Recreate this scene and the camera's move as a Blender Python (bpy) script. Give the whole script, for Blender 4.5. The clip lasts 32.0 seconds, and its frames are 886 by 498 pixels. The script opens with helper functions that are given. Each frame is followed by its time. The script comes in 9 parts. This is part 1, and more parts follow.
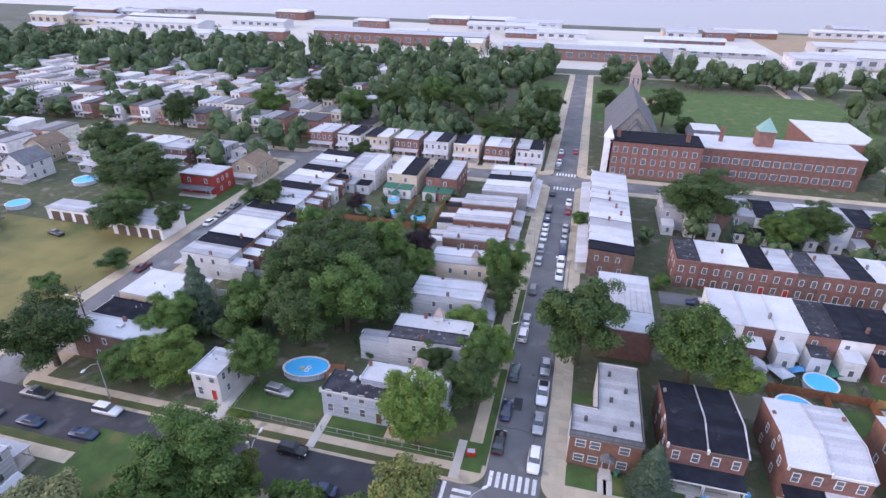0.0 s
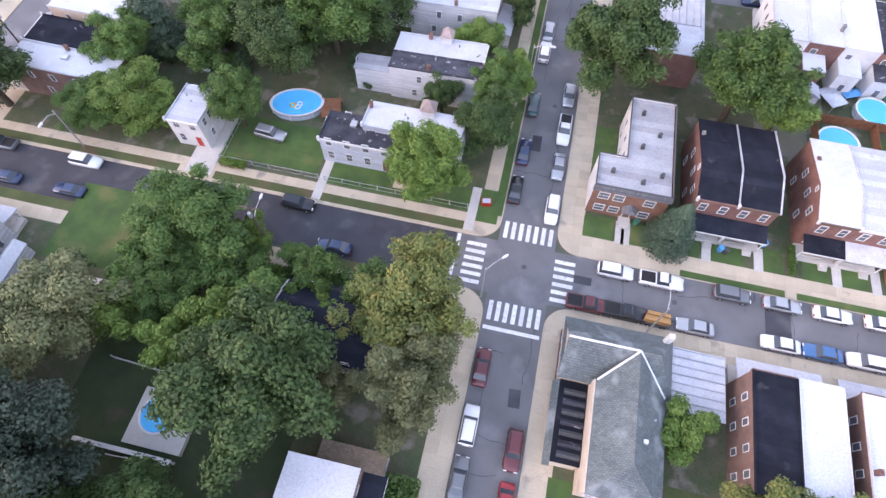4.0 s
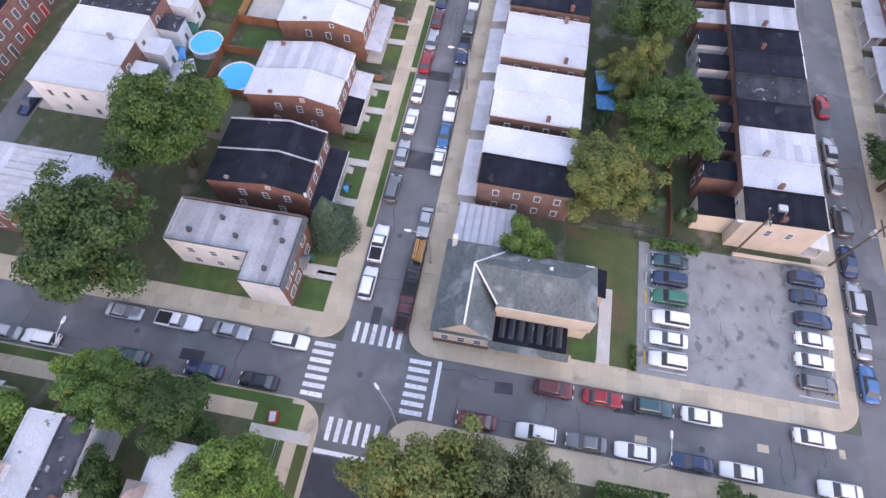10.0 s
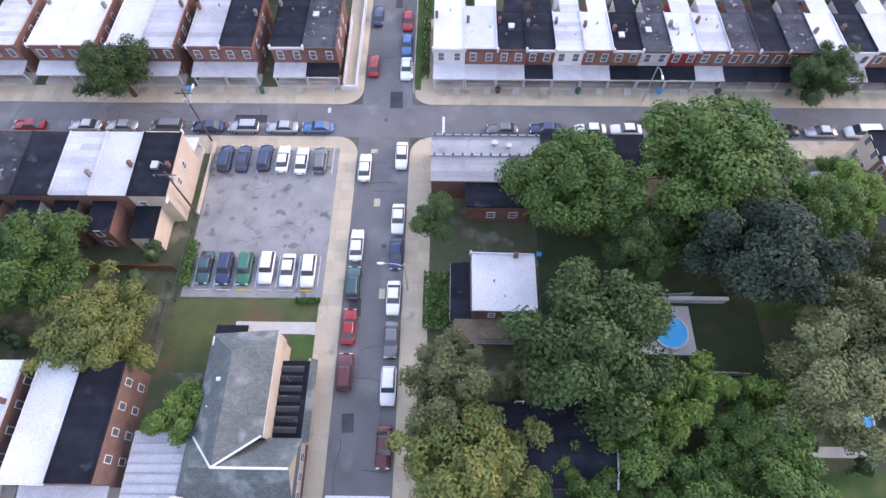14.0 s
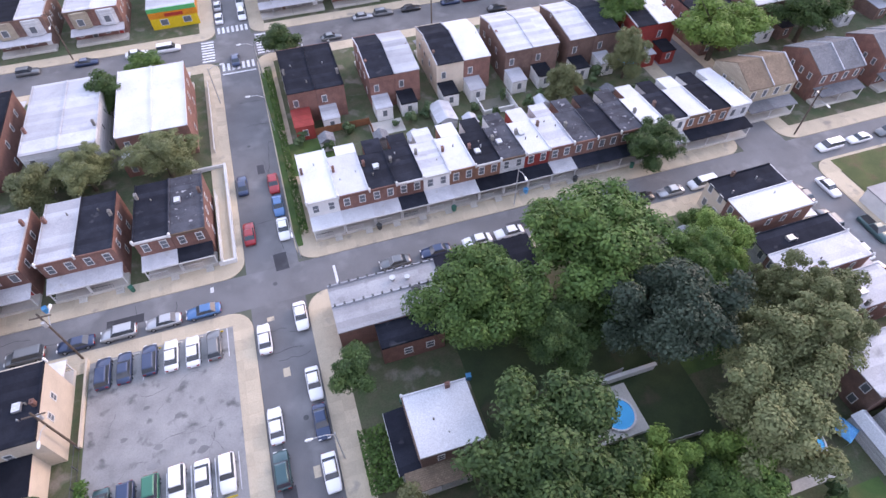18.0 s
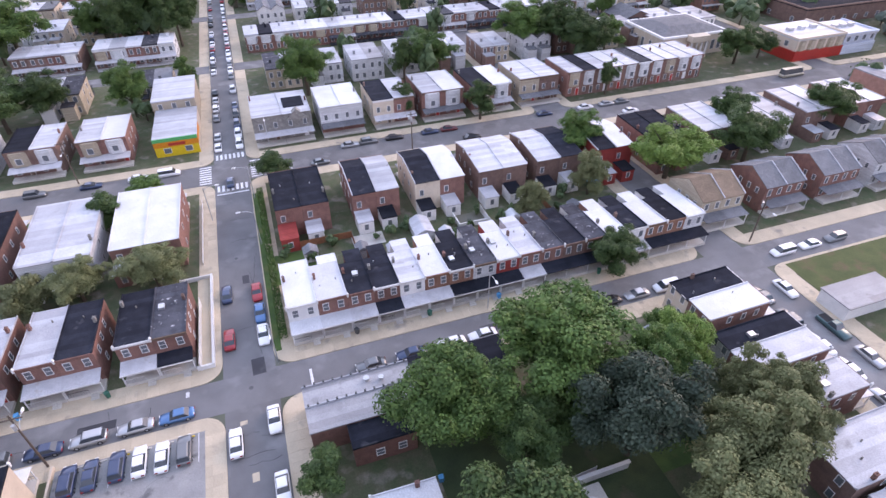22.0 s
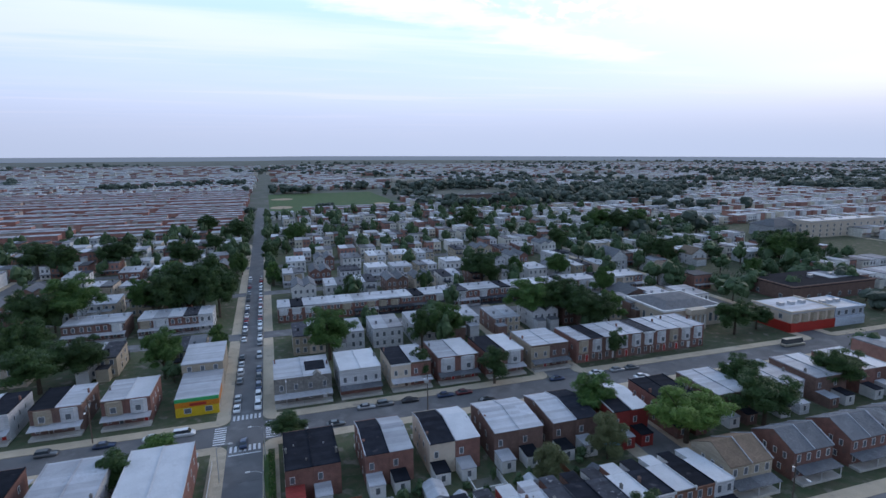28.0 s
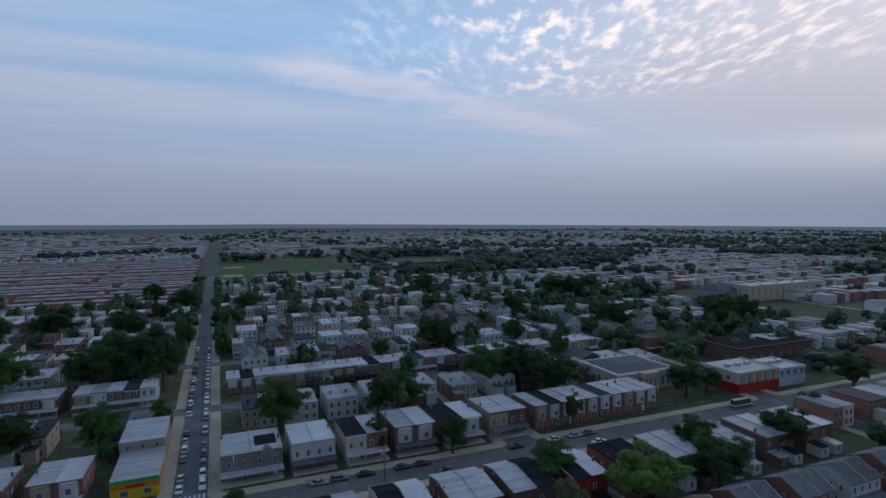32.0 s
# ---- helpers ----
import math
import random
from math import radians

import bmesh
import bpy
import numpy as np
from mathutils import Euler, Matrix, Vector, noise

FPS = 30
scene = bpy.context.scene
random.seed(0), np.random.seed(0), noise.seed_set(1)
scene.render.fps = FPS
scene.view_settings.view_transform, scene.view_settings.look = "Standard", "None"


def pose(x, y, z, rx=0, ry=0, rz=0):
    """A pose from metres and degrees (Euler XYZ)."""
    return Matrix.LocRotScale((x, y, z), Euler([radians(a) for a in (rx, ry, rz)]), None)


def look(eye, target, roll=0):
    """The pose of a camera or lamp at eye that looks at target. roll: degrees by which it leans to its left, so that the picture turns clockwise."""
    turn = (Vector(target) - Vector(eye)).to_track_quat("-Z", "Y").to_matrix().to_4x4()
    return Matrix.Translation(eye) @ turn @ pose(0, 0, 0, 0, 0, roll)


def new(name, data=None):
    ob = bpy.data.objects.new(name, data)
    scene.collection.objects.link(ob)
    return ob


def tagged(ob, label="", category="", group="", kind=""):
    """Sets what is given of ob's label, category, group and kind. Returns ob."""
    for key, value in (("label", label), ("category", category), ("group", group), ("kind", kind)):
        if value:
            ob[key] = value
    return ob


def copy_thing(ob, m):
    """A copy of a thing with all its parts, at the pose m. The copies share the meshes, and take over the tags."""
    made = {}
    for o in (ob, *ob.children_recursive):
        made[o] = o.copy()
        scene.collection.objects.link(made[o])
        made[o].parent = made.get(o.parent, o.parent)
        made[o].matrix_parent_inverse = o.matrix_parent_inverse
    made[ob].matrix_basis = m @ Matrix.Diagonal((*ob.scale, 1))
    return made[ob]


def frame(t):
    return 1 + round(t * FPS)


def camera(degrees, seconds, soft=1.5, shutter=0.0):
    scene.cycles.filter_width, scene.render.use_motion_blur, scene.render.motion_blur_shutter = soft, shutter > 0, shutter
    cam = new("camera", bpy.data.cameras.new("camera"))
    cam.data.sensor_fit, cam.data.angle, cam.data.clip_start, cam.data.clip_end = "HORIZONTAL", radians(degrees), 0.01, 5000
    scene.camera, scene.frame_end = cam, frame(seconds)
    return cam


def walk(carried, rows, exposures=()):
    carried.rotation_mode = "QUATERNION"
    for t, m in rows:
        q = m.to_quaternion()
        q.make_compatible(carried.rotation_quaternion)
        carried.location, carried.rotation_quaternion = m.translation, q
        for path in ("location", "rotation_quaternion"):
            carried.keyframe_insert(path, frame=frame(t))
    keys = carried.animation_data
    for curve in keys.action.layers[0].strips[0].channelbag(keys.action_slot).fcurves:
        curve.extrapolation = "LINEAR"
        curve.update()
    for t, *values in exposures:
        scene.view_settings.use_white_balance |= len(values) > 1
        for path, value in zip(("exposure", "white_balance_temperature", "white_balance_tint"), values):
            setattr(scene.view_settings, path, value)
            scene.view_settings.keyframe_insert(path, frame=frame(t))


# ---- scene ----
cam = camera(77.1, 32.0)
PATH = [
    (0, (3.055, -48.768, 65.314), (2.631, -47.047, 64.386), 0.8),
    (0.5, (2.24, -46.591, 65.187), (1.821, -44.871, 64.256), 0.8),
    (1, (1.509, -44.696, 65.244), (1.094, -42.972, 64.32), 0.8),
    (1.5, (0.958, -42.713, 65.251), (0.55, -41.024, 64.261), 0.8),
    (2, (0.346, -40.88, 65.114), (-0.019, -39.365, 63.86), 0.8),
    (2.5, (-0.766, -39.009, 65.553), (-1.069, -37.713, 64.06), 1.1),
    (3, (-1.774, -36.842, 66.138), (-2.006, -35.82, 64.435), 1.4),
    (3.5, (-2.713, -35.035, 66.438), (-2.905, -34.112, 64.674), 1.5),
    (5.5, (-6.882, -28.2, 66.71), (-7.092, -27.291, 64.942), -0.1),
    (6, (-8.046, -26.14, 67.02), (-8.259, -25.242, 65.246), -0.5),
    (6.5, (-9.141, -24.013, 67.323), (-9.361, -23.123, 65.545), -1.1),
    (7, (-10.199, -21.853, 67.573), (-10.426, -20.974, 65.791), -1.6),
    (7.5, (-11.195, -19.756, 67.704), (-11.428, -18.881, 65.92), -1.9),
    (8, (-12.073, -17.676, 67.818), (-12.295, -16.808, 66.031), -2.2),
    (8.5, (-12.898, -15.644, 67.863), (-12.725, -14.792, 66.062), -1.1),
    (9, (-13.733, -14.211, 67.159), (-13.192, -13.525, 65.36), 0.6),
    (9.5, (-14.501, -13.263, 67.791), (-13.721, -12.838, 66.0), 1.6),
    (10, (-15.19, -11.507, 67.496), (-14.287, -11.358, 65.717), 1.2),
    (10.5, (-15.763, -10.181, 67.999), (-14.83, -10.195, 66.23), 0.4),
    (11, (-15.7, -8.967, 68.115), (-14.773, -9.111, 66.349), -0.5),
    (11.5, (-15.074, -7.104, 68.811), (-14.212, -7.455, 67.04), -0.8),
    (12, (-13.803, -6.052, 68.152), (-13.005, -6.53, 66.382), -0.0),
    (12.5, (-12.823, -4.776, 68.349), (-12.113, -5.372, 66.576), 0.2),
    (13, (-11.822, -4.58, 67.432), (-11.264, -5.328, 65.663), 0.1),
    (13.5, (-11.121, -3.992, 68.137), (-10.813, -4.861, 66.362), -0.5),
    (14, (-9.882, -5.403, 67.829), (-9.862, -6.305, 66.044), -0.5),
    (14.5, (-8.878, -6.589, 68.376), (-9.109, -7.435, 66.578), 0.6),
    (16.5, (-8.12, -8.416, 67.754), (-8.409, -9.343, 66.005), 0.0),
    (17, (-8.406, -8.458, 67.698), (-8.689, -9.395, 65.954), -0.3),
    (17.5, (-8.582, -8.514, 67.509), (-8.867, -9.458, 65.769), -0.3),
    (18, (-8.964, -8.147, 67.078), (-9.351, -9.354, 65.531), -0.5),
    (18.5, (-9.205, -7.849, 67.185), (-9.635, -9.171, 65.747), -0.4),
    (19, (-9.624, -7.276, 67.403), (-10.06, -8.616, 65.984), -0.4),
    (19.5, (-9.754, -6.6, 67.584), (-10.193, -7.943, 66.168), -0.3),
    (20, (-9.954, -5.828, 67.701), (-10.391, -7.172, 66.285), -0.5),
    (20.5, (-9.998, -4.984, 67.566), (-10.436, -6.331, 66.155), -0.5),
    (21, (-10.02, -4.159, 67.681), (-10.458, -5.508, 66.272), -0.4),
    (21.5, (-10.184, -3.371, 67.689), (-10.619, -4.715, 66.274), -0.5),
    (22, (-10.197, -2.355, 67.398), (-10.707, -3.849, 66.17), -0.5),
    (22.5, (-10.139, -1.51, 67.329), (-10.668, -3.059, 66.18), -0.4),
    (23, (-10.048, -0.709, 67.174), (-10.572, -2.26, 66.026), -0.4),
    (23.5, (-9.927, 0.145, 67.172), (-10.446, -1.407, 66.022), -0.3),
    (24, (-9.688, 0.863, 66.961), (-10.227, -0.768, 65.936), -0.4),
    (24.5, (-9.409, 1.45, 66.732), (-9.958, -0.232, 65.8), -0.3),
    (25, (-9.033, 1.918, 66.346), (-9.599, 0.168, 65.56), -0.4),
    (25.5, (-8.871, 2.262, 65.918), (-9.446, 0.474, 65.232), -0.4),
    (26, (-8.858, 2.593, 65.705), (-9.444, 0.747, 65.206), -0.5),
    (26.5, (-8.88, 2.712, 65.446), (-9.467, 0.847, 65.025), -0.5),
    (28.5, (-8.335, 2.635, 67.166), (-8.93, 0.752, 66.845), -0.7),
    (29, (-8.214, 2.694, 67.464), (-8.814, 0.808, 67.179), -0.7),
    (29.5, (-8.103, 2.639, 67.445), (-8.704, 0.752, 67.167), -0.7),
    (30, (-8.001, 2.723, 67.455), (-8.613, 0.821, 67.364), -0.7),
    (30.5, (-8.028, 2.881, 67.125), (-8.643, 0.98, 67.034), -0.8),
    (31, (-7.822, 2.948, 66.681), (-8.444, 1.05, 66.578), -0.8),
    (31.5, (-7.758, 3.265, 66.268), (-8.381, 1.367, 66.161), -0.7),
    (32, (-7.77, 3.699, 66.279), (-8.523, 1.849, 66.166), -0.5),
]
EXPOSURES = [
    (0, 1.0, 8100, 32), (2, 1.1, 8300, 32), (3, 1.4, 8700, 33), (6, 1.55, 8500, 35), (8, 1.45, 8600, 33), (9, 1.25, 8600, 33), (12, 1.0, 8500, 32), (14, 1.3, 8500, 32), (17, 1.4, 8600, 34), (19, 1.2, 8600, 34), (23, 1.25, 8700, 35), (24.5, 1.3, 8400, 34), (26, 0.65, 7500, 22), (28.5, -0.45, 7000, 15), (30, -1.1, 7000, 13), (32, -1.25, 6900, 13),
]
walk(cam, [(t, look(eye, target, roll)) for t, eye, target, roll in PATH], EXPOSURES)

# ---- light ----
world = bpy.data.worlds.new("world")
scene.world = world
world.use_nodes = True
wn, wl = world.node_tree.nodes, world.node_tree.links
wn.clear()
CLOUD_AT = (-1.45, -2.55, 1.0)
SUN_EL, SUN_ROT = radians(24), radians(250)


def wnode(kind, **kw):
    n = wn.new(kind)
    for k, v in kw.items():
        n.inputs[k].default_value = v
    return n


sky = wn.new("ShaderNodeTexSky")
sky.sky_type = "NISHITA"
sky.sun_disc = False
sky.sun_elevation, sky.sun_rotation = SUN_EL, SUN_ROT
sky.dust_density, sky.air_density, sky.ozone_density = 2.0, 1.0, 1.5
coord = wn.new("ShaderNodeTexCoord")
sep = wn.new("ShaderNodeSeparateXYZ")
wl.new(coord.outputs["Generated"], sep.inputs[0])
# clouds lie on a flat layer: the direction divided by its height
high = wn.new("ShaderNodeMath")
high.operation = "MAXIMUM"
high.inputs[1].default_value = 0.03
wl.new(sep.outputs["Z"], high.inputs[0])
flat = wn.new("ShaderNodeVectorMath")
flat.operation = "DIVIDE"
comb = wn.new("ShaderNodeCombineXYZ")
for k in range(3):
    wl.new(high.outputs[0], comb.inputs[k])
wl.new(coord.outputs["Generated"], flat.inputs[0])
wl.new(comb.outputs[0], flat.inputs[1])


def cloud(scale, low, top, detail, stretch, turn=0.0):
    t = wn.new("ShaderNodeMapping")
    t.inputs["Rotation"].default_value = (0, 0, turn)
    wl.new(flat.outputs[0], t.inputs[0])
    m = wn.new("ShaderNodeMapping")
    m.inputs["Scale"].default_value = stretch
    wl.new(t.outputs[0], m.inputs[0])
    n = wnode("ShaderNodeTexNoise", Scale=scale, Detail=detail, Roughness=0.55)
    wl.new(m.outputs[0], n.inputs["Vector"])
    r = wn.new("ShaderNodeMapRange")
    r.interpolation_type = "SMOOTHSTEP"
    r.inputs[1].default_value, r.inputs[2].default_value = low, top
    wl.new(n.outputs[0], r.inputs[0])
    return r.outputs[0]


puffs = cloud(9.0, 0.44, 0.68, 3.0, (0.42, 1.0, 1.0), -math.atan2(-2.76, -1.6))
thin = cloud(1.6, 0.36, 0.60, 3.0, (1.0, 0.8, 1.0))
banks = cloud(0.30, 0.42, 0.62, 4.0, (0.6, 1.0, 1.0))
streaks = cloud(0.42, 0.50, 0.66, 5.0, (0.35, 1.5, 1.0))


def wmath(op, a, b):
    n = wn.new("ShaderNodeMath")
    n.operation = op
    n.use_clamp = True
    for k, v in enumerate((a, b)):
        if isinstance(v, (int, float)):
            n.inputs[k].default_value = v
        else:
            wl.new(v, n.inputs[k])
    return n.outputs[0]


veil = wn.new("ShaderNodeMapRange")  # haze thickens to the horizon
veil.inputs[1].default_value, veil.inputs[2].default_value, veil.inputs[3].default_value, veil.inputs[4].default_value = 0.0, 0.30, 1.0, 0.0
wl.new(sep.outputs["Z"], veil.inputs[0])


def wmix(fac, a, b):
    n = wn.new("ShaderNodeMix")
    n.data_type = "RGBA"
    for sock, v in ((n.inputs[0], fac), (n.inputs[6], a), (n.inputs[7], b)):
        if isinstance(v, (tuple, float, int)):
            sock.default_value = v
        else:
            wl.new(v, sock)
    return n.outputs[2]


base = wn.new("ShaderNodeVectorMath")
base.operation = "SCALE"
base.inputs[3].default_value = 0.10
wl.new(sky.outputs[0], base.inputs[0])
c1 = wmix(0.62, base.outputs[0], (0.50, 0.92, 1.55, 1))


def patch_of_sky(at, radius, soft):
    """A field of cloud round one place of the cloud layer."""
    d = wn.new("ShaderNodeVectorMath")
    d.operation = "DISTANCE"
    wl.new(flat.outputs[0], d.inputs[0])
    d.inputs[1].default_value = at
    r = wn.new("ShaderNodeMapRange")
    r.interpolation_type = "SMOOTHSTEP"
    r.inputs[1].default_value, r.inputs[2].default_value, r.inputs[3].default_value, r.inputs[4].default_value = radius, radius + soft, 1.0, 0.0
    wl.new(d.outputs["Value"], r.inputs[0])
    return r.outputs[0]


def band_of_sky(a, b, width, wobble):
    """A streak of cloud from a to b on the cloud layer, with frayed edges."""
    ang = math.atan2(b[1] - a[1], b[0] - a[0])
    long_ = math.hypot(b[0] - a[0], b[1] - a[1])
    m = wn.new("ShaderNodeMapping")
    m.vector_type = "TEXTURE"
    m.inputs["Location"].default_value, m.inputs["Rotation"].default_value = (a[0], a[1], 0), (0, 0, ang)
    wl.new(flat.outputs[0], m.inputs[0])
    s = wn.new("ShaderNodeSeparateXYZ")
    wl.new(m.outputs[0], s.inputs[0])
    nz = wnode("ShaderNodeTexNoise", Scale=1.6, Detail=5.0, Roughness=0.6)
    wl.new(flat.outputs[0], nz.inputs["Vector"])
    off = wn.new("ShaderNodeMath")
    off.operation = "MULTIPLY_ADD"
    off.inputs[1].default_value = wobble
    wl.new(nz.outputs[0], off.inputs[0])
    wl.new(s.outputs["Y"], off.inputs[2])
    ab = wn.new("ShaderNodeMath")
    ab.operation = "ABSOLUTE"
    sub = wn.new("ShaderNodeMath")
    sub.operation = "SUBTRACT"
    sub.inputs[1].default_value = wobble / 2
    wl.new(off.outputs[0], sub.inputs[0])
    wl.new(sub.outputs[0], ab.inputs[0])
    across = wn.new("ShaderNodeMapRange")
    across.interpolation_type = "SMOOTHSTEP"
    across.inputs[1].default_value, across.inputs[2].default_value, across.inputs[3].default_value, across.inputs[4].default_value = 0.0, width, 1.0, 0.0
    wl.new(ab.outputs[0], across.inputs[0])
    ends = wn.new("ShaderNodeMapRange")
    ends.interpolation_type = "SMOOTHSTEP"
    ends.inputs[1].default_value, ends.inputs[2].default_value = 0.0, long_ * 0.12
    wl.new(s.outputs["X"], ends.inputs[0])
    endb = wn.new("ShaderNodeMapRange")
    endb.interpolation_type = "SMOOTHSTEP"
    endb.inputs[1].default_value, endb.inputs[2].default_value, endb.inputs[3].default_value, endb.inputs[4].default_value = long_ * 0.8, long_, 1.0, 0.0
    wl.new(s.outputs["X"], endb.inputs[0])
    return wmath("MULTIPLY", wmath("MULTIPLY", ends.outputs[0], endb.outputs[0]), across.outputs[0])


field = wmath("MULTIPLY", patch_of_sky((-2.3, -2.5, 1.0), 0.9, 1.1), wmath("ADD", thin, 0.25))
sheet = patch_of_sky((-5.2, -1.6, 1.0), 2.2, 2.6)  # grey sheet that closes the west of the sky
c2 = wmix(wmath("MULTIPLY", banks, 0.20), c1, (0.80, 0.90, 1.16, 1))
c2 = wmix(wmath("MULTIPLY", streaks, 0.22), c2, (1.25, 1.16, 1.22, 1))
c2 = wmix(wmath("MULTIPLY", sheet, 0.75), c2, (0.82, 0.83, 0.98, 1))
c3 = wmix(wmath("MULTIPLY", puffs, wmath("MULTIPLY", field, 0.85)), c2, (1.55, 1.44, 1.48, 1))
c3 = wmix(wmath("MULTIPLY", band_of_sky((-0.1, -3.5), (-4.6, -6.0), 0.50, 1.3), 0.34), c3, (1.40, 1.24, 1.28, 1))
c4 = wmix(veil.outputs[0], c3, (0.43, 0.50, 0.70, 1))
mist = wn.new("ShaderNodeMapRange")  # blue-grey dusk mist low over the horizon
mist.interpolation_type = "SMOOTHSTEP"
mist.inputs[1].default_value, mist.inputs[2].default_value, mist.inputs[3].default_value, mist.inputs[4].default_value = -0.01, 0.11, 0.85, 0.0
wl.new(sep.outputs["Z"], mist.inputs[0])
c4 = wmix(mist.outputs[0], c4, (0.33, 0.43, 0.62, 1))
glow = wn.new("ShaderNodeVectorMath")  # brighter towards the sunset side
glow.operation = "DOT_PRODUCT"
glow.inputs[1].default_value = (-0.45, -0.85, 0.0)
wl.new(coord.outputs["Generated"], glow.inputs[0])
gain = wn.new("ShaderNodeMapRange")
gain.inputs[1].default_value, gain.inputs[2].default_value, gain.inputs[3].default_value, gain.inputs[4].default_value = -1.0, 1.0, 0.85, 1.75
wl.new(glow.outputs["Value"], gain.inputs[0])
lit = wn.new("ShaderNodeVectorMath")
lit.operation = "SCALE"
wl.new(c4, lit.inputs[0])
wl.new(gain.outputs[0], lit.inputs[3])
dusk = wn.new("ShaderNodeMapRange")  # the dusk sky darkens to the zenith
dusk.inputs[1].default_value, dusk.inputs[2].default_value, dusk.inputs[3].default_value, dusk.inputs[4].default_value = 0.30, 0.85, 1.0, 0.60
wl.new(sep.outputs["Z"], dusk.inputs[0])
dim = wn.new("ShaderNodeVectorMath")
dim.operation = "SCALE"
wl.new(lit.outputs[0], dim.inputs[0])
wl.new(dusk.outputs[0], dim.inputs[3])
bg = wnode("ShaderNodeBackground", Strength=1.0)
wl.new(dim.outputs[0], bg.inputs[0])
out = wn.new("ShaderNodeOutputWorld")
wl.new(bg.outputs[0], out.inputs[0])

sun = new("sun", bpy.data.lights.new("sun", "SUN"))
sun.data.energy, sun.data.angle, sun.data.color = 0.5, radians(25), (1.0, 0.93, 0.84)
sun.matrix_world = look(Vector((math.sin(SUN_ROT) * math.cos(SUN_EL), math.cos(SUN_ROT) * math.cos(SUN_EL), math.sin(SUN_EL))) * 100, (0, 0, 0))


# ---- materials ----
def mat(name, c1, c2=None, rough=0.8, metal=0.0, scale=3.0, fine=40.0, bump=0.1, vary=0.12, spots=None, spot_scale=0.6, spot_at=0.58, island=False, spec=0.4, alpha=None, bricks=None, stripes=None):
    """A surface of two tones at a coarse and a fine scale, with stains, an uneven tone from piece to piece, and relief."""
    m = bpy.data.materials.new(name)
    m.use_nodes = True
    nt = m.node_tree
    n, l = nt.nodes, nt.links
    b = n["Principled BSDF"]
    b.inputs["Roughness"].default_value, b.inputs["Metallic"].default_value = rough, metal
    b.inputs["Specular IOR Level"].default_value = spec
    tc = n.new("ShaderNodeTexCoord")
    geo = n.new("ShaderNodeNewGeometry")
    at = geo.outputs["Position"]
    c2 = c2 or tuple(x * 0.8 for x in c1)

    def mix(fac, x, y, mode="MIX"):
        k = n.new("ShaderNodeMix")
        k.data_type, k.blend_type = "RGBA", mode
        for s, v in ((k.inputs[0], fac), (k.inputs[6], x), (k.inputs[7], y)):
            if isinstance(v, tuple):
                s.default_value = (*v[:3], 1)
            elif isinstance(v, (int, float)):
                s.default_value = v
            else:
                l.new(v, s)
        return k.outputs[2]

    def noise(sc, lo, hi, det=4.0):
        k = n.new("ShaderNodeTexNoise")
        k.inputs["Scale"].default_value, k.inputs["Detail"].default_value = sc, det
        l.new(at, k.inputs["Vector"])
        r = n.new("ShaderNodeMapRange")
        r.inputs[1].default_value, r.inputs[2].default_value = lo, hi
        l.new(k.outputs[0], r.inputs[0])
        return r.outputs[0]

    col = mix(noise(scale, 0.35, 0.65), c1, c2)
    if bricks:
        bt = n.new("ShaderNodeTexBrick")
        bt.inputs["Scale"].default_value = 1.0
        bt.inputs["Brick Width"].default_value, bt.inputs["Row Height"].default_value = bricks[0], bricks[1]
        bt.inputs["Mortar Size"].default_value = bricks[2]
        bt.inputs["Color1"].default_value, bt.inputs["Color2"].default_value, bt.inputs["Mortar"].default_value = (1, 1, 1, 1), (0.72, 0.70, 0.70, 1), (*bricks[3], 1)
        mp = n.new("ShaderNodeSeparateXYZ")
        l.new(at, mp.inputs[0])
        ad = n.new("ShaderNodeMath")
        l.new(mp.outputs[0], ad.inputs[0])
        l.new(mp.outputs[1], ad.inputs[1])
        cb = n.new("ShaderNodeCombineXYZ")
        l.new(ad.outputs[0], cb.inputs[0])
        l.new(mp.outputs[2] if bricks[4] else mp.outputs[1], cb.inputs[1])
        if not bricks[4]:
            l.new(mp.outputs[0], cb.inputs[0])
        l.new(cb.outputs[0], bt.inputs["Vector"])
        col = mix(1.0, col, bt.outputs[0], "MULTIPLY")
    if spots:
        col = mix(noise(spot_scale, spot_at, spot_at + 0.12, 6.0), col, spots)
    col = mix(0.5, col, mix(noise(fine, 0.3, 0.7, 2.0), (0.7, 0.7, 0.7), (1.25, 1.25, 1.25)), "MULTIPLY")
    rnd = geo.outputs["Random Per Island"] if island else n.new("ShaderNodeObjectInfo").outputs["Random"]
    r = n.new("ShaderNodeMapRange")
    r.inputs[3].default_value, r.inputs[4].default_value = 1 - vary, 1 + vary
    l.new(rnd, r.inputs[0])
    g = n.new("ShaderNodeCombineXYZ")
    for k in range(3):
        l.new(r.outputs[0], g.inputs[k])
    col = mix(1.0, col, g.outputs[0], "MULTIPLY")
    l.new(col, b.inputs["Base Color"])
    if bump:
        k = n.new("ShaderNodeTexNoise")
        k.inputs["Scale"].default_value, k.inputs["Detail"].default_value = fine * 0.5, 3.0
        l.new(at, k.inputs["Vector"])
        bp = n.new("ShaderNodeBump")
        bp.inputs["Strength"].default_value, bp.inputs["Distance"].default_value = bump, 0.05
        l.new(k.outputs[0], bp.inputs["Height"])
        l.new(bp.outputs[0], b.inputs["Normal"])
    return m


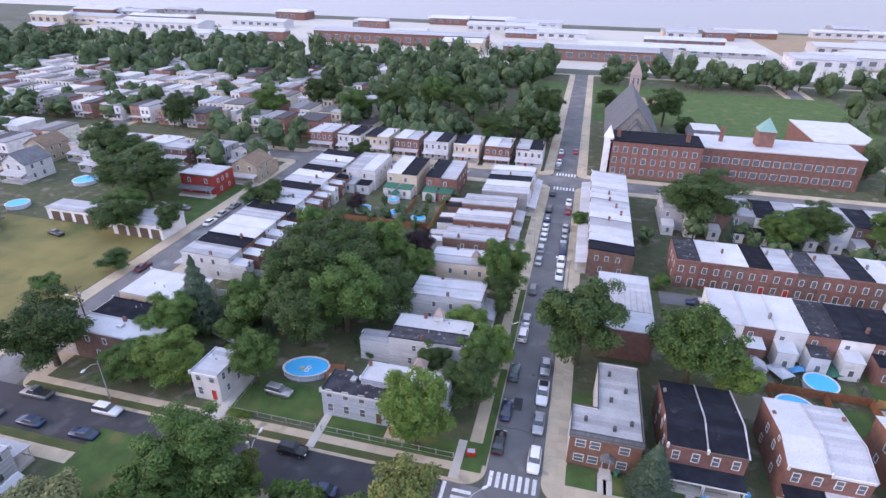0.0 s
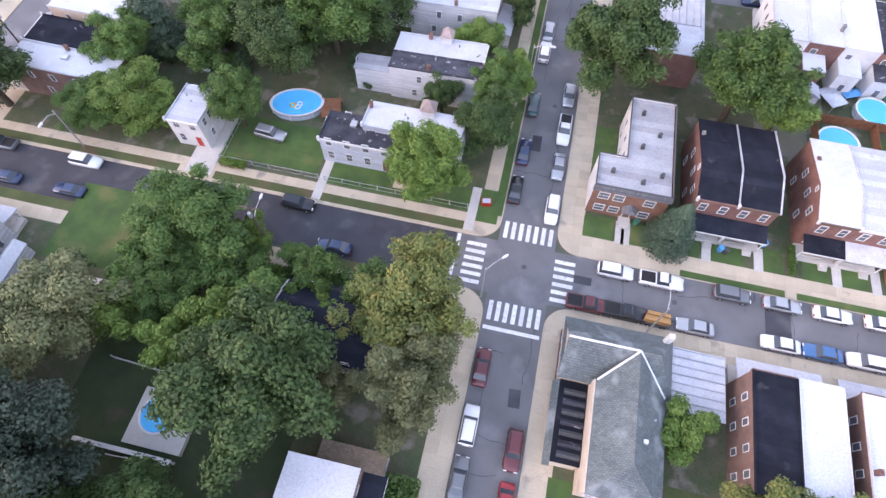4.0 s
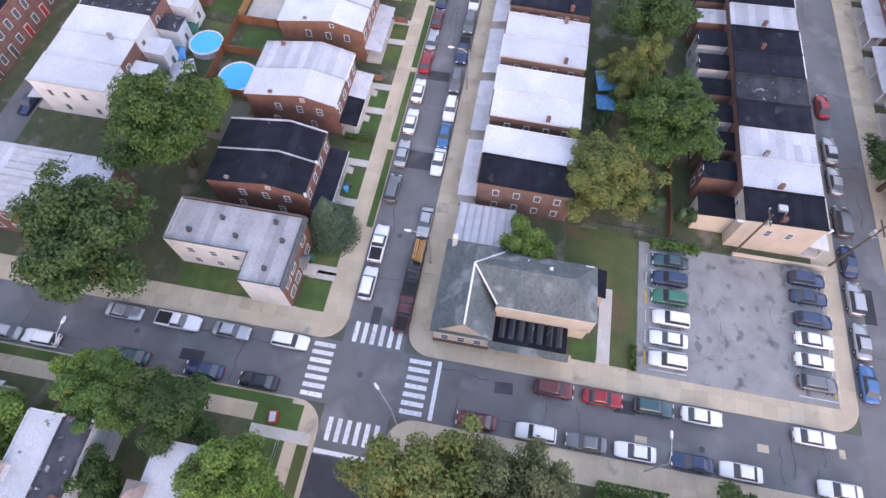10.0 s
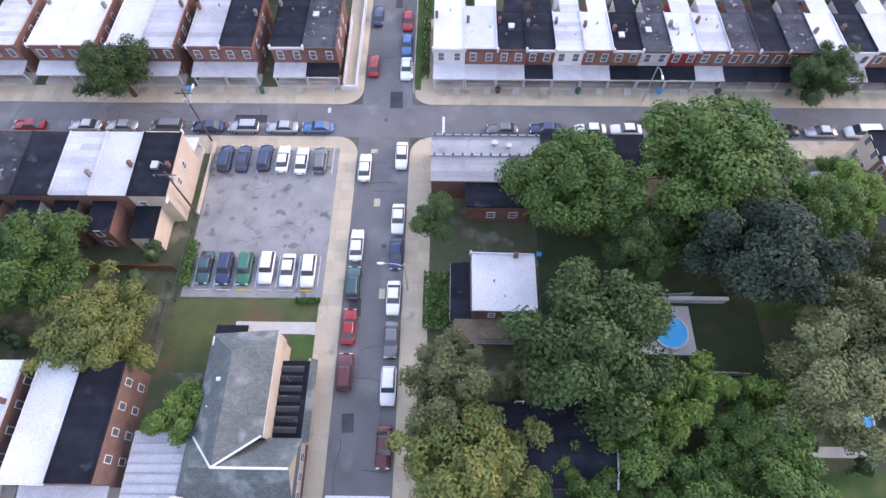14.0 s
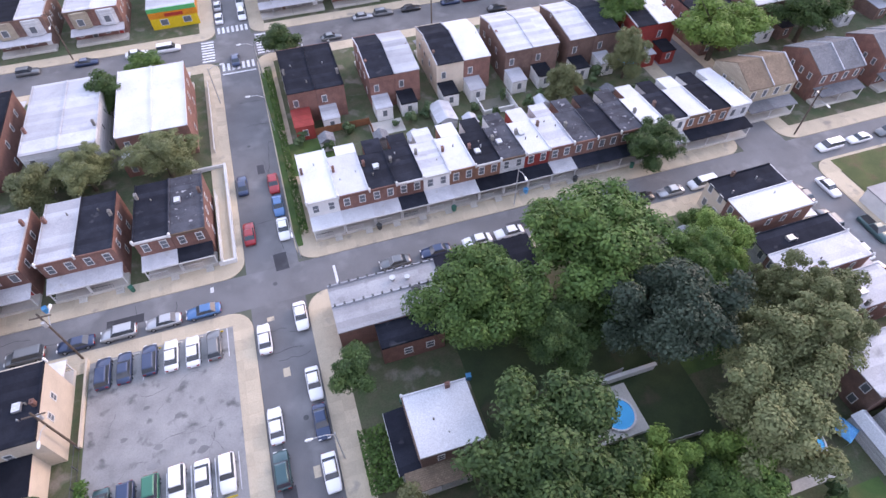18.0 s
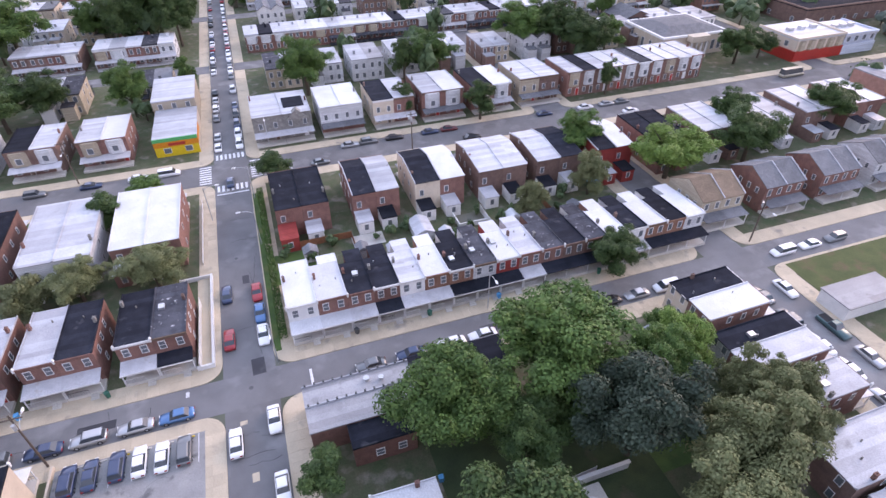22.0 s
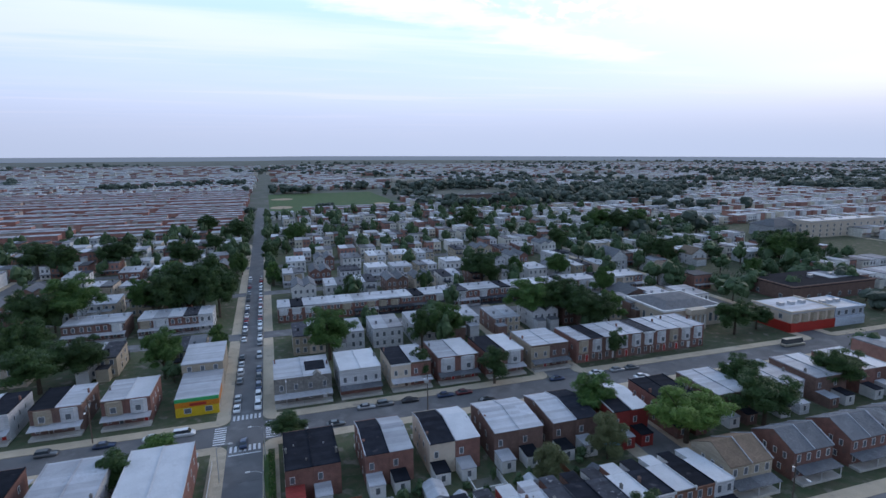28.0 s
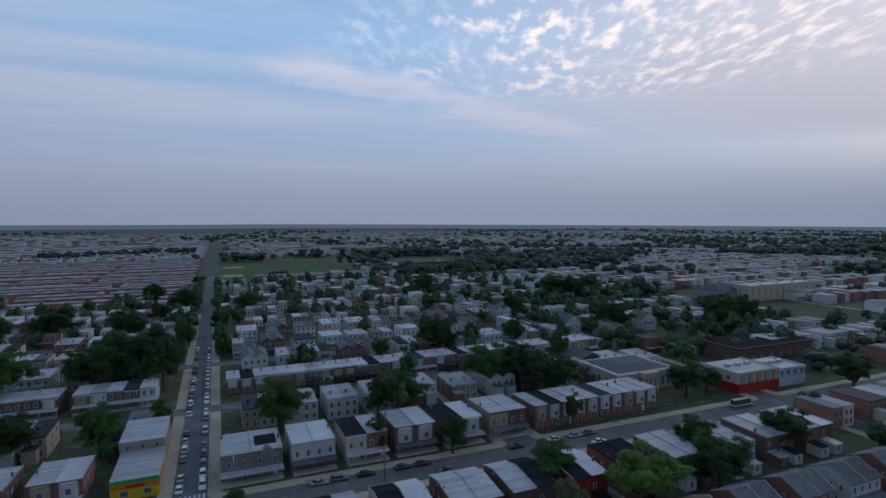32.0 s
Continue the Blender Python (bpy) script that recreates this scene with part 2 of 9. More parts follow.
MORTAR = (0.75, 0.72, 0.68)
BRK = (0.22, 0.075, 0.012, MORTAR, True)
M = {}
M["brick_red"] = mat("brick_red", (0.300, 0.150, 0.124), (0.225, 0.113, 0.096), bricks=BRK, scale=0.8, fine=12, vary=0.18, spots=(0.16, 0.10, 0.085), spot_scale=0.35, spot_at=0.62)
M["brick_brown"] = mat("brick_brown", (0.262, 0.160, 0.134), (0.195, 0.120, 0.104), bricks=BRK, scale=0.8, fine=12, vary=0.18)
M["brick_orange"] = mat("brick_orange", (0.33, 0.165, 0.115), (0.26, 0.13, 0.092), bricks=BRK, scale=0.8, fine=12, vary=0.1)
M["brick_painted_red"] = mat("brick_painted_red", (0.42, 0.06, 0.05), (0.36, 0.05, 0.045), bricks=BRK, scale=0.8, fine=12)
M["stucco_cream"] = mat("stucco_cream", (0.62, 0.52, 0.42), (0.55, 0.46, 0.37), scale=0.5, fine=15, spots=(0.42, 0.36, 0.30), spot_scale=0.4, spot_at=0.62)
M["stucco_white"] = mat("stucco_white", (0.72, 0.71, 0.70), (0.62, 0.62, 0.62), scale=0.5, fine=15, spots=(0.5, 0.49, 0.47), spot_scale=0.5, spot_at=0.62)
SID = (6.0, 0.16, 0.018, (0.6, 0.6, 0.62), True)
M["siding_white"] = mat("siding_white", (0.70, 0.72, 0.74), (0.62, 0.64, 0.66), bricks=SID, scale=0.4, fine=10, vary=0.06)
M["siding_blue"] = mat("siding_blue", (0.60, 0.67, 0.76), (0.53, 0.60, 0.70), bricks=SID, scale=0.4, fine=10)
M["siding_tan"] = mat("siding_tan", (0.52, 0.44, 0.33), (0.46, 0.39, 0.30), bricks=SID, scale=0.4, fine=10)
M["siding_grey"] = mat("siding_grey", (0.42, 0.43, 0.45), (0.36, 0.37, 0.39), bricks=SID, scale=0.4, fine=10)
LAPS = (40.0, 1.05, 0.02, (0.80, 0.80, 0.82), False)
M["roof_white"] = mat("roof_white", (0.57, 0.585, 0.62), (0.49, 0.505, 0.54), rough=0.5, scale=0.25, fine=6, spots=(0.45, 0.455, 0.48), spot_scale=0.3, spot_at=0.64, vary=0.10, bump=0.3)
M["roof_silver"] = mat("roof_silver", (0.50, 0.52, 0.565), (0.42, 0.44, 0.485), rough=0.5, scale=0.35, fine=6, spots=(0.26, 0.265, 0.285), spot_scale=0.4, spot_at=0.64, vary=0.15, bump=0.3, bricks=LAPS)
M["roof_black"] = mat("roof_black", (0.026, 0.030, 0.042), (0.017, 0.020, 0.029), rough=0.95, spec=0.1, scale=0.5, fine=8, spots=(0.060, 0.062, 0.072), spot_scale=0.4, spot_at=0.64, vary=0.25, bump=0.3, bricks=LAPS)
M["roof_worn"] = mat("roof_worn", (0.082, 0.087, 0.105), (0.045, 0.049, 0.062), rough=0.9, spec=0.15, scale=0.55, fine=7, spots=(0.36, 0.365, 0.39), spot_scale=1.1, spot_at=0.62, vary=0.2, bump=0.3, bricks=LAPS)
SHG = (0.35, 0.22, 0.02, (0.55, 0.55, 0.55), False)
M["shingle_green"] = mat("shingle_green", (0.155, 0.185, 0.185), (0.115, 0.145, 0.148), bricks=SHG, scale=0.35, fine=9, spots=(0.22, 0.25, 0.25), spot_scale=0.3, spot_at=0.56, bump=0.5)
M["shingle_brown"] = mat("shingle_brown", (0.30, 0.21, 0.15), (0.24, 0.17, 0.12), bricks=SHG, scale=0.5, fine=9)
M["shingle_grey"] = mat("shingle_grey", (0.20, 0.21, 0.23), (0.15, 0.16, 0.18), bricks=SHG, scale=0.5, fine=9, vary=0.25)
M["roof_grey"] = mat("roof_grey", (0.36, 0.365, 0.385), (0.30, 0.305, 0.325), rough=0.6, scale=0.3, fine=6, spots=(0.22, 0.222, 0.235), spot_scale=0.5, spot_at=0.60, vary=0.1, bump=0.3, bricks=LAPS)
M["metal_pale"] = mat("metal_pale", (0.52, 0.52, 0.55), (0.44, 0.44, 0.475), rough=0.45, scale=0.7, fine=6, spots=(0.40, 0.36, 0.33), spot_scale=0.8, spot_at=0.62)
M["trim_white"] = mat("trim_white", (0.70, 0.70, 0.70), (0.62, 0.62, 0.62), rough=0.5, fine=10, bump=0.03, vary=0.08)
M["trim_brown"] = mat("trim_brown", (0.16, 0.10, 0.07), (0.12, 0.08, 0.06), rough=0.6, fine=10)
M["stone_grey"] = mat("stone_grey", (0.30, 0.29, 0.27), (0.22, 0.21, 0.20), bricks=(0.6, 0.3, 0.03, (0.7, 0.7, 0.7), True), scale=1.5, fine=9)
M["asphalt_old"] = mat("asphalt_old", (0.182, 0.180, 0.187), (0.142, 0.140, 0.146), rough=0.9, scale=0.18, fine=14, spots=(0.225, 0.222, 0.228), spot_scale=0.16, spot_at=0.54, bump=0.2)
M["asphalt_new"] = mat("asphalt_new", (0.060, 0.060, 0.070), (0.046, 0.046, 0.054), rough=0.85, scale=0.3, fine=14, spots=(0.085, 0.085, 0.092), spot_scale=0.25, spot_at=0.55, bump=0.2)
M["asphalt_lot"] = mat("asphalt_lot", (0.29, 0.285, 0.285), (0.215, 0.212, 0.215), rough=0.9, scale=0.28, fine=9, spots=(0.115, 0.115, 0.12), spot_scale=0.5, spot_at=0.57, bump=0.25)
M["concrete"] = mat("concrete", (0.54, 0.44, 0.33), (0.47, 0.385, 0.29), rough=0.9, scale=0.3, fine=9, spots=(0.30, 0.262, 0.225), spot_scale=0.35, spot_at=0.60, vary=0.09, island=True, bump=0.15)
M["concrete_flag"] = mat("concrete_flag", (0.54, 0.44, 0.33), (0.47, 0.385, 0.29), rough=0.9, scale=0.3, fine=9, spots=(0.30, 0.262, 0.225), spot_scale=0.35, spot_at=0.60, vary=0.09, bump=0.15)
M["concrete_pale"] = mat("concrete_pale", (0.55, 0.52, 0.48), (0.48, 0.45, 0.42), rough=0.9, scale=0.6, fine=9, vary=0.06)
M["paint_road"] = mat("paint_road", (0.74, 0.74, 0.76), (0.62, 0.62, 0.64), rough=0.7, scale=2.5, fine=7, spots=(0.36, 0.36, 0.38), spot_scale=2.2, spot_at=0.60, bump=0.0)
M["grass"] = mat("grass", (0.066, 0.128, 0.036), (0.046, 0.092, 0.028), rough=0.95, scale=0.4, fine=12, spots=(0.125, 0.135, 0.050), spot_scale=0.16, spot_at=0.56, bump=0.6)
# grass darkened in colour for the shade under trees, with brown patches
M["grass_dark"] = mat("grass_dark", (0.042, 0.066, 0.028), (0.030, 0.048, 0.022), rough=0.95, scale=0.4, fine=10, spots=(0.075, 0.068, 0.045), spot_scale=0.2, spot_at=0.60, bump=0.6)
M["yard_bare"] = mat("yard_bare", (0.175, 0.165, 0.140), (0.115, 0.120, 0.085), rough=0.95, scale=0.1, fine=6, spots=(0.075, 0.095, 0.045), spot_scale=0.12, spot_at=0.55, bump=0.3)
M["straw"] = mat("straw", (0.27, 0.225, 0.085), (0.19, 0.175, 0.065), rough=0.95, scale=0.12, fine=8, spots=(0.11, 0.13, 0.045), spot_scale=0.07, spot_at=0.54, bump=0.6)
M["grass_dry"] = mat("grass_dry", (0.098, 0.115, 0.044), (0.070, 0.092, 0.034), rough=0.95, scale=0.3, fine=10, spots=(0.135, 0.095, 0.055), spot_scale=0.22, spot_at=0.52, bump=0.6)
M["yard"] = mat("yard", (0.060, 0.086, 0.040), (0.100, 0.098, 0.060), rough=0.95, scale=0.45, fine=5, spots=(0.19, 0.165, 0.135), spot_scale=0.30, spot_at=0.56, bump=0.5)
M["far_ground"] = mat("far_ground", (0.080, 0.094, 0.066), (0.115, 0.118, 0.100), rough=0.95, scale=0.02, fine=0.3, spots=(0.14, 0.138, 0.132), spot_scale=0.05, spot_at=0.55, bump=0.0)
M["sand"] = mat("sand", (0.42, 0.30, 0.20), (0.36, 0.26, 0.17), scale=0.1, fine=5)
M["bark"] = mat("bark", (0.10, 0.075, 0.055), (0.07, 0.055, 0.04), scale=3, fine=18, bump=0.5)
M["fence_wood"] = mat("fence_wood", (0.30, 0.12, 0.06), (0.22, 0.09, 0.05), scale=2, fine=10)
M["fence_pine"] = mat("fence_pine", (0.48, 0.26, 0.11), (0.40, 0.21, 0.09), scale=2, fine=10)
M["steel_dark"] = mat("steel_dark", (0.08, 0.085, 0.09), rough=0.5, fine=10, bump=0.02)
M["wood_pole"] = mat("wood_pole", (0.14, 0.10, 0.08), (0.10, 0.075, 0.06), scale=2, fine=15)
M["galvanised"] = mat("galvanised", (0.55, 0.56, 0.58), rough=0.4, metal=0.6, fine=10, bump=0.02)
M["rubber"] = mat("rubber", (0.025, 0.025, 0.027), rough=0.85, fine=20, bump=0.05)
M["lamp_white"] = mat("lamp_white", (0.8, 0.8, 0.8), rough=0.3, bump=0)
M["red_glass"] = mat("red_glass", (0.35, 0.02, 0.02), rough=0.2, bump=0)
M["liner_blue"] = mat("liner_blue", (0.02, 0.33, 0.62), (0.03, 0.42, 0.70), rough=0.3, scale=0.8, fine=5, bump=0.05)
M["tarp_blue"] = mat("tarp_blue", (0.03, 0.27, 0.58), (0.04, 0.36, 0.64), rough=0.5, scale=1.5, fine=5)
M["tarp_green"] = mat("tarp_green", (0.02, 0.16, 0.11), (0.02, 0.12, 0.09), rough=0.6, scale=1.5, fine=5)
M["plastic_red"] = mat("plastic_red", (0.5, 0.04, 0.03), rough=0.4)
M["plastic_yellow"] = mat("plastic_yellow", (0.75, 0.50, 0.03), rough=0.4)
M["plastic_orange"] = mat("plastic_orange", (0.75, 0.25, 0.02), rough=0.5)
M["plastic_green"] = mat("plastic_green", (0.03, 0.35, 0.12), rough=0.5)
M["slate_pyramid"] = mat("slate_pyramid", (0.40, 0.31, 0.29), (0.31, 0.24, 0.22), scale=2, fine=8)
M["copper_green"] = mat("copper_green", (0.22, 0.42, 0.38), (0.18, 0.36, 0.33), scale=2, fine=8)


def glass_mat(name, tint, rough=0.08):
    m = bpy.data.materials.new(name)
    m.use_nodes = True
    b = m.node_tree.nodes["Principled BSDF"]
    b.inputs["Base Color"].default_value = (*tint, 1)
    b.inputs["Roughness"].default_value, b.inputs["Specular IOR Level"].default_value = rough, 0.7
    return m


M["glass"] = glass_mat("glass", (0.13, 0.145, 0.165))
M["car_glass"] = glass_mat("car_glass", (0.050, 0.062, 0.075), 0.05)


def water_mat():
    m = bpy.data.materials.new("pool_water")
    m.use_nodes = True
    nt = m.node_tree
    b = nt.nodes["Principled BSDF"]
    b.inputs["Base Color"].default_value = (0.005, 0.50, 0.88, 1)
    b.inputs["Roughness"].default_value, b.inputs["Specular IOR Level"].default_value = 0.3, 0.12
    k = nt.nodes.new("ShaderNodeTexNoise")
    k.inputs["Scale"].default_value = 1.2
    bp = nt.nodes.new("ShaderNodeBump")
    bp.inputs["Strength"].default_value = 0.25
    nt.links.new(k.outputs[0], bp.inputs["Height"])
    nt.links.new(bp.outputs[0], b.inputs["Normal"])
    return m


M["pool_water"] = water_mat()
M["river"] = glass_mat("river", (0.20, 0.22, 0.24), 0.25)


def paint(name, c, metal=0.25):
    m = bpy.data.materials.new("car_paint_" + name)
    m.use_nodes = True
    b = m.node_tree.nodes["Principled BSDF"]
    b.inputs["Base Color"].default_value = (*c, 1)
    b.inputs["Roughness"].default_value, b.inputs["Metallic"].default_value = 0.32, metal
    b.inputs["Coat Weight"].default_value = 0.6
    return m


PAINT = {k: paint(k, c, mt) for k, c, mt in (
    ("white", (0.78, 0.78, 0.80), 0.0), ("silver", (0.42, 0.43, 0.45), 0.5), ("grey", (0.16, 0.17, 0.18), 0.4), ("black", (0.015, 0.016, 0.02), 0.2), ("navy", (0.025, 0.05, 0.11), 0.3),
    ("blue", (0.04, 0.16, 0.34), 0.3), ("red", (0.34, 0.012, 0.02), 0.1), ("maroon", (0.13, 0.02, 0.025), 0.2), ("green", (0.01, 0.16, 0.10), 0.2), ("teal", (0.03, 0.09, 0.10), 0.3), ("tan", (0.42, 0.38, 0.30), 0.3), ("yellow", (0.75, 0.42, 0.02), 0.0))}


def leaf_mat(name, c1, c2, c3):
    m = bpy.data.materials.new(name)
    m.use_nodes = True
    n, l = m.node_tree.nodes, m.node_tree.links
    b = n["Principled BSDF"]
    geo = n.new("ShaderNodeNewGeometry")
    r = n.new("ShaderNodeValToRGB")
    r.color_ramp.elements[0].color, r.color_ramp.elements[1].color = (*c1, 1), (*c3, 1)
    e = r.color_ramp.elements.new(0.5)
    e.color = (*c2, 1)
    nz = n.new("ShaderNodeTexNoise")
    nz.inputs["Scale"].default_value, nz.inputs["Detail"].default_value = 0.75, 2.0
    l.new(geo.outputs["Position"], nz.inputs["Vector"])
    mx = n.new("ShaderNodeMath")
    mx.operation = "MULTIPLY_ADD"
    mx.inputs[1].default_value = 0.50
    l.new(geo.outputs["Random Per Island"], mx.inputs[0])
    sp = n.new("ShaderNodeMapRange")
    sp.inputs[1].default_value, sp.inputs[2].default_value, sp.inputs[3].default_value, sp.inputs[4].default_value = 0.32, 0.68, 0.0, 0.55
    l.new(nz.outputs[0], sp.inputs[0])
    l.new(sp.outputs[0], mx.inputs[2])
    l.new(mx.outputs[0], r.inputs[0])
    oi = n.new("ShaderNodeObjectInfo")
    mr = n.new("ShaderNodeMapRange")
    mr.inputs[3].default_value, mr.inputs[4].default_value = 0.82, 1.18
    l.new(oi.outputs["Random"], mr.inputs[0])
    vm = n.new("ShaderNodeVectorMath")
    vm.operation = "SCALE"
    l.new(r.outputs[0], vm.inputs[0])
    l.new(mr.outputs[0], vm.inputs[3])
    l.new(vm.outputs[0], b.inputs["Base Color"])
    b.inputs["Roughness"].default_value, b.inputs["Specular IOR Level"].default_value = 0.6, 0.25
    return m


LEAF = {
    "green": leaf_mat("leaves_green", (0.029, 0.073, 0.018), (0.057, 0.124, 0.030), (0.108, 0.189, 0.047)),
    "dark": leaf_mat("leaves_dark", (0.020, 0.048, 0.016), (0.039, 0.080, 0.024), (0.071, 0.121, 0.036)),
    "bright": leaf_mat("leaves_bright", (0.054, 0.115, 0.024), (0.099, 0.179, 0.036), (0.161, 0.247, 0.059)),
    "olive": leaf_mat("leaves_olive", (0.088, 0.108, 0.046), (0.134, 0.152, 0.068), (0.185, 0.198, 0.096)),
    "rust": leaf_mat("leaves_rust", (0.064, 0.097, 0.029), (0.112, 0.142, 0.040), (0.221, 0.191, 0.053)),
    "grey": leaf_mat("leaves_grey", (0.022, 0.042, 0.029), (0.035, 0.061, 0.040), (0.056, 0.088, 0.057)),
    # paler and bluer than the near leaves: distance haze put into the colour
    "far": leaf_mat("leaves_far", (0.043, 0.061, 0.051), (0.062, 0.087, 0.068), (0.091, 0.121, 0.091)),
    "purple": leaf_mat("leaves_purple", (0.021, 0.013, 0.017), (0.034, 0.019, 0.025), (0.052, 0.030, 0.036)),
    "pine": leaf_mat("leaves_pine", (0.028, 0.057, 0.036), (0.045, 0.083, 0.052), (0.070, 0.116, 0.070)),
    "mid": leaf_mat("leaves_mid", (0.026, 0.056, 0.024), (0.050, 0.092, 0.040), (0.088, 0.140, 0.062)),
}


# ---- mesh helpers ----
class Shape:
    """Collects faces with a material slot each."""

    def __init__(self):
        self.v, self.f, self.m = [], [], []

    def poly(self, pts, m=0):
        n = len(self.v)
        self.v += [tuple(p) for p in pts]
        self.f.append(tuple(range(n, n + len(pts))))
        self.m.append(m)
        return self

    def hexa(self, p, m=0, top=None):
        """Eight corners: the lower four counter-clockwise, then the upper four."""
        n = len(self.v)
        self.v += [tuple(q) for q in p]
        for k, q in enumerate(((3, 2, 1, 0), (4, 5, 6, 7), (0, 1, 5, 4), (1, 2, 6, 5), (2, 3, 7, 6), (3, 0, 4, 7))):
            self.f.append(tuple(n + a for a in q))
            self.m.append(top if top is not None and k == 1 else m)
        return self

    def box(self, x0, y0, z0, x1, y1, z1, m=0, top=None):
        return self.hexa([(x0, y0, z0), (x1, y0, z0), (x1, y1, z0), (x0, y1, z0), (x0, y0, z1), (x1, y0, z1), (x1, y1, z1), (x0, y1, z1)], m, top)

    def rod(self, a, b, r0, r1, n=8, m=0):
        a, b = Vector(a), Vector(b)
        q = (b - a).to_track_quat("Z", "Y")
        k = len(self.v)
        for end, r in ((a, r0), (b, r1)):
            self.v += [tuple(end + q @ Vector((r * math.cos(2 * math.pi * i / n), r * math.sin(2 * math.pi * i / n), 0))) for i in range(n)]
        for i in range(n):
            j = (i + 1) % n
            self.f.append((k + i, k + j, k + n + j, k + n + i))
            self.m.append(m)
        self.f += [tuple(k + n - 1 - i for i in range(n)), tuple(k + n + i for i in range(n))]
        self.m += [m, m]
        return self

    def loft(self, rings, m=0, cap=True):
        k, n = len(self.v), len(rings[0])
        for r in rings:
            self.v += [tuple(p) for p in r]
        for a in range(len(rings) - 1):
            for i in range(n):
                j = (i + 1) % n
                self.f.append((k + a * n + i, k + a * n + j, k + a * n + n + j, k + a * n + n + i))
                self.m.append(m)
        if cap:
            e = k + (len(rings) - 1) * n
            self.f += [tuple(k + n - 1 - i for i in range(n)), tuple(e + i for i in range(n))]
            self.m += [m, m]
        return self

    def mesh(self, name, mats, smooth=False):
        me = bpy.data.meshes.new(name)
        me.from_pydata(self.v, [], self.f)
        for x in mats if isinstance(mats, (list, tuple)) else [mats]:
            me.materials.append(x)
        me.polygons.foreach_set("material_index", self.m)
        if smooth:
            me.polygons.foreach_set("use_smooth", [True] * len(self.f))
        me.update()
        return me


def part(name, shape, mats, parent, label="", at=None, smooth=False):
    me = shape if isinstance(shape, bpy.types.Mesh) else shape.mesh(name, mats, smooth)
    ob = new(name, me)
    ob.parent = parent
    if at is not None:
        ob.matrix_basis = at
    return tagged(ob, label)


def thing(name, label, category, m, group="", kind=""):
    ob = new(name)
    ob.empty_display_size = 0.3
    ob.matrix_basis = m
    return tagged(ob, label, category, group, kind)


def solid(name, shape, mats, label, category, m=None, group="", kind="", smooth=False):
    ob = new(name, shape.mesh(name, mats, smooth) if isinstance(shape, Shape) else shape)
    if m is not None:
        ob.matrix_basis = m
    return tagged(ob, label, category, group, kind)


rng = random.Random(7)

# ---- ground, roads, pavements ----
def land(x, y):
    """The height of the ground: flat in the town, falling gently to the west in the far south."""
    t = min(1.0, max(0.0, (-450 - y) / 650))
    side = x + 200 if x < -200 else x - 200 if x > 200 else 0.0
    return 0.0125 * side * t * t * (3 - 2 * t)


sh = Shape()
gx = [-4400 + 200 * k for k in range(45)]
gy = [-4400 + 200 * k for k in range(17)] + [-1050, -950, -850, -750, -650, -550, -450, 4400]
sh.v = [(x, y, land(x, y) - 0.03) for y in gy for x in gx]
sh.f = [(j * 45 + i, j * 45 + i + 1, j * 45 + i + 46, j * 45 + i + 45) for j in range(len(gy) - 1) for i in range(44)]
sh.m = [0] * len(sh.f)
solid("ground", sh, M["far_ground"], "brown green earth between the streets", "ground", kind="structure")
XS = [(-196.0, -188.0), (-93.8, -84.8), (-3.9, 3.9), (112.0, 120.0)]  # streets that run north and south
YS = [(-135.2, -125.3), (-65.0, -58.6), (-3.7, 4.2), (125.5, 134.5)]  # streets that run east and west


def road(name, x0, y0, x1, y1, m, label, z=0.0):
    solid(name, Shape().box(x0, y0, -0.35, x1, y1, z), M[m], label, "road", kind="structure")


for i, (y0, y1) in enumerate(YS):
    if i == 2:
        road("road", -320, -3.3, -9.6, 4.6, "asphalt_new", "fresh dark asphalt side street", 0.004)
        road("road", -9.6, y0, 320, y1, "asphalt_old", "worn grey asphalt street with parked cars", 0.003)
    else:
        road("road", -420, y0, 320, y1, "asphalt_old", "worn grey asphalt cross street", 0.002)
for i, (x0, x1) in enumerate(XS):
    road("road", x0, -700 if i == 2 else -420, x1, 330, "asphalt_old", "worn grey asphalt street between row houses", -0.004 if i != 2 else -0.002)
road("road", 24.5, 60.5, 112, 65.5, "asphalt_old", "narrow grey asphalt back street", 0.135)


def slabs(sh, x0, y0, x1, y1, step=1.5, z=0.13):
    """Concrete flags with open joints."""
    nx, ny = max(1, round((x1 - x0) / step)), max(1, round((y1 - y0) / step))
    dx, dy, g = (x1 - x0) / nx, (y1 - y0) / ny, 0.006
    for i in range(nx):
        for j in range(ny):
            a, b = x0 + i * dx, y0 + j * dy
            k = rng.uniform(-0.004, 0.004)
            if laid(a + dx / 2, b + dy / 2):
                continue
            sh.box(a + g, b + g, z - 0.1, a + dx - g, b + dy - g, z + k)


CR = 3.2
NEAR = [(4.08, -55.4, 7.3, -6.9), (-7.3, -55.4, -4.08, -6.9), (7.1, 4.38, 47, 7.6), (7.1, -7.1, 47, -3.88), (4.08, 7.4, 7.3, 36)]  # strips whose flags are laid one by one


def laid(x, y):
    return any(a - 0.01 < x < c + 0.01 and b - 0.01 < y < d + 0.01 for a, b, c, d in NEAR)


bx = [-420] + [v for p in XS for v in p] + [320]
by = [-420] + [v for p in YS for v in p] + [330]
walks = Shape()
PW = 3.4


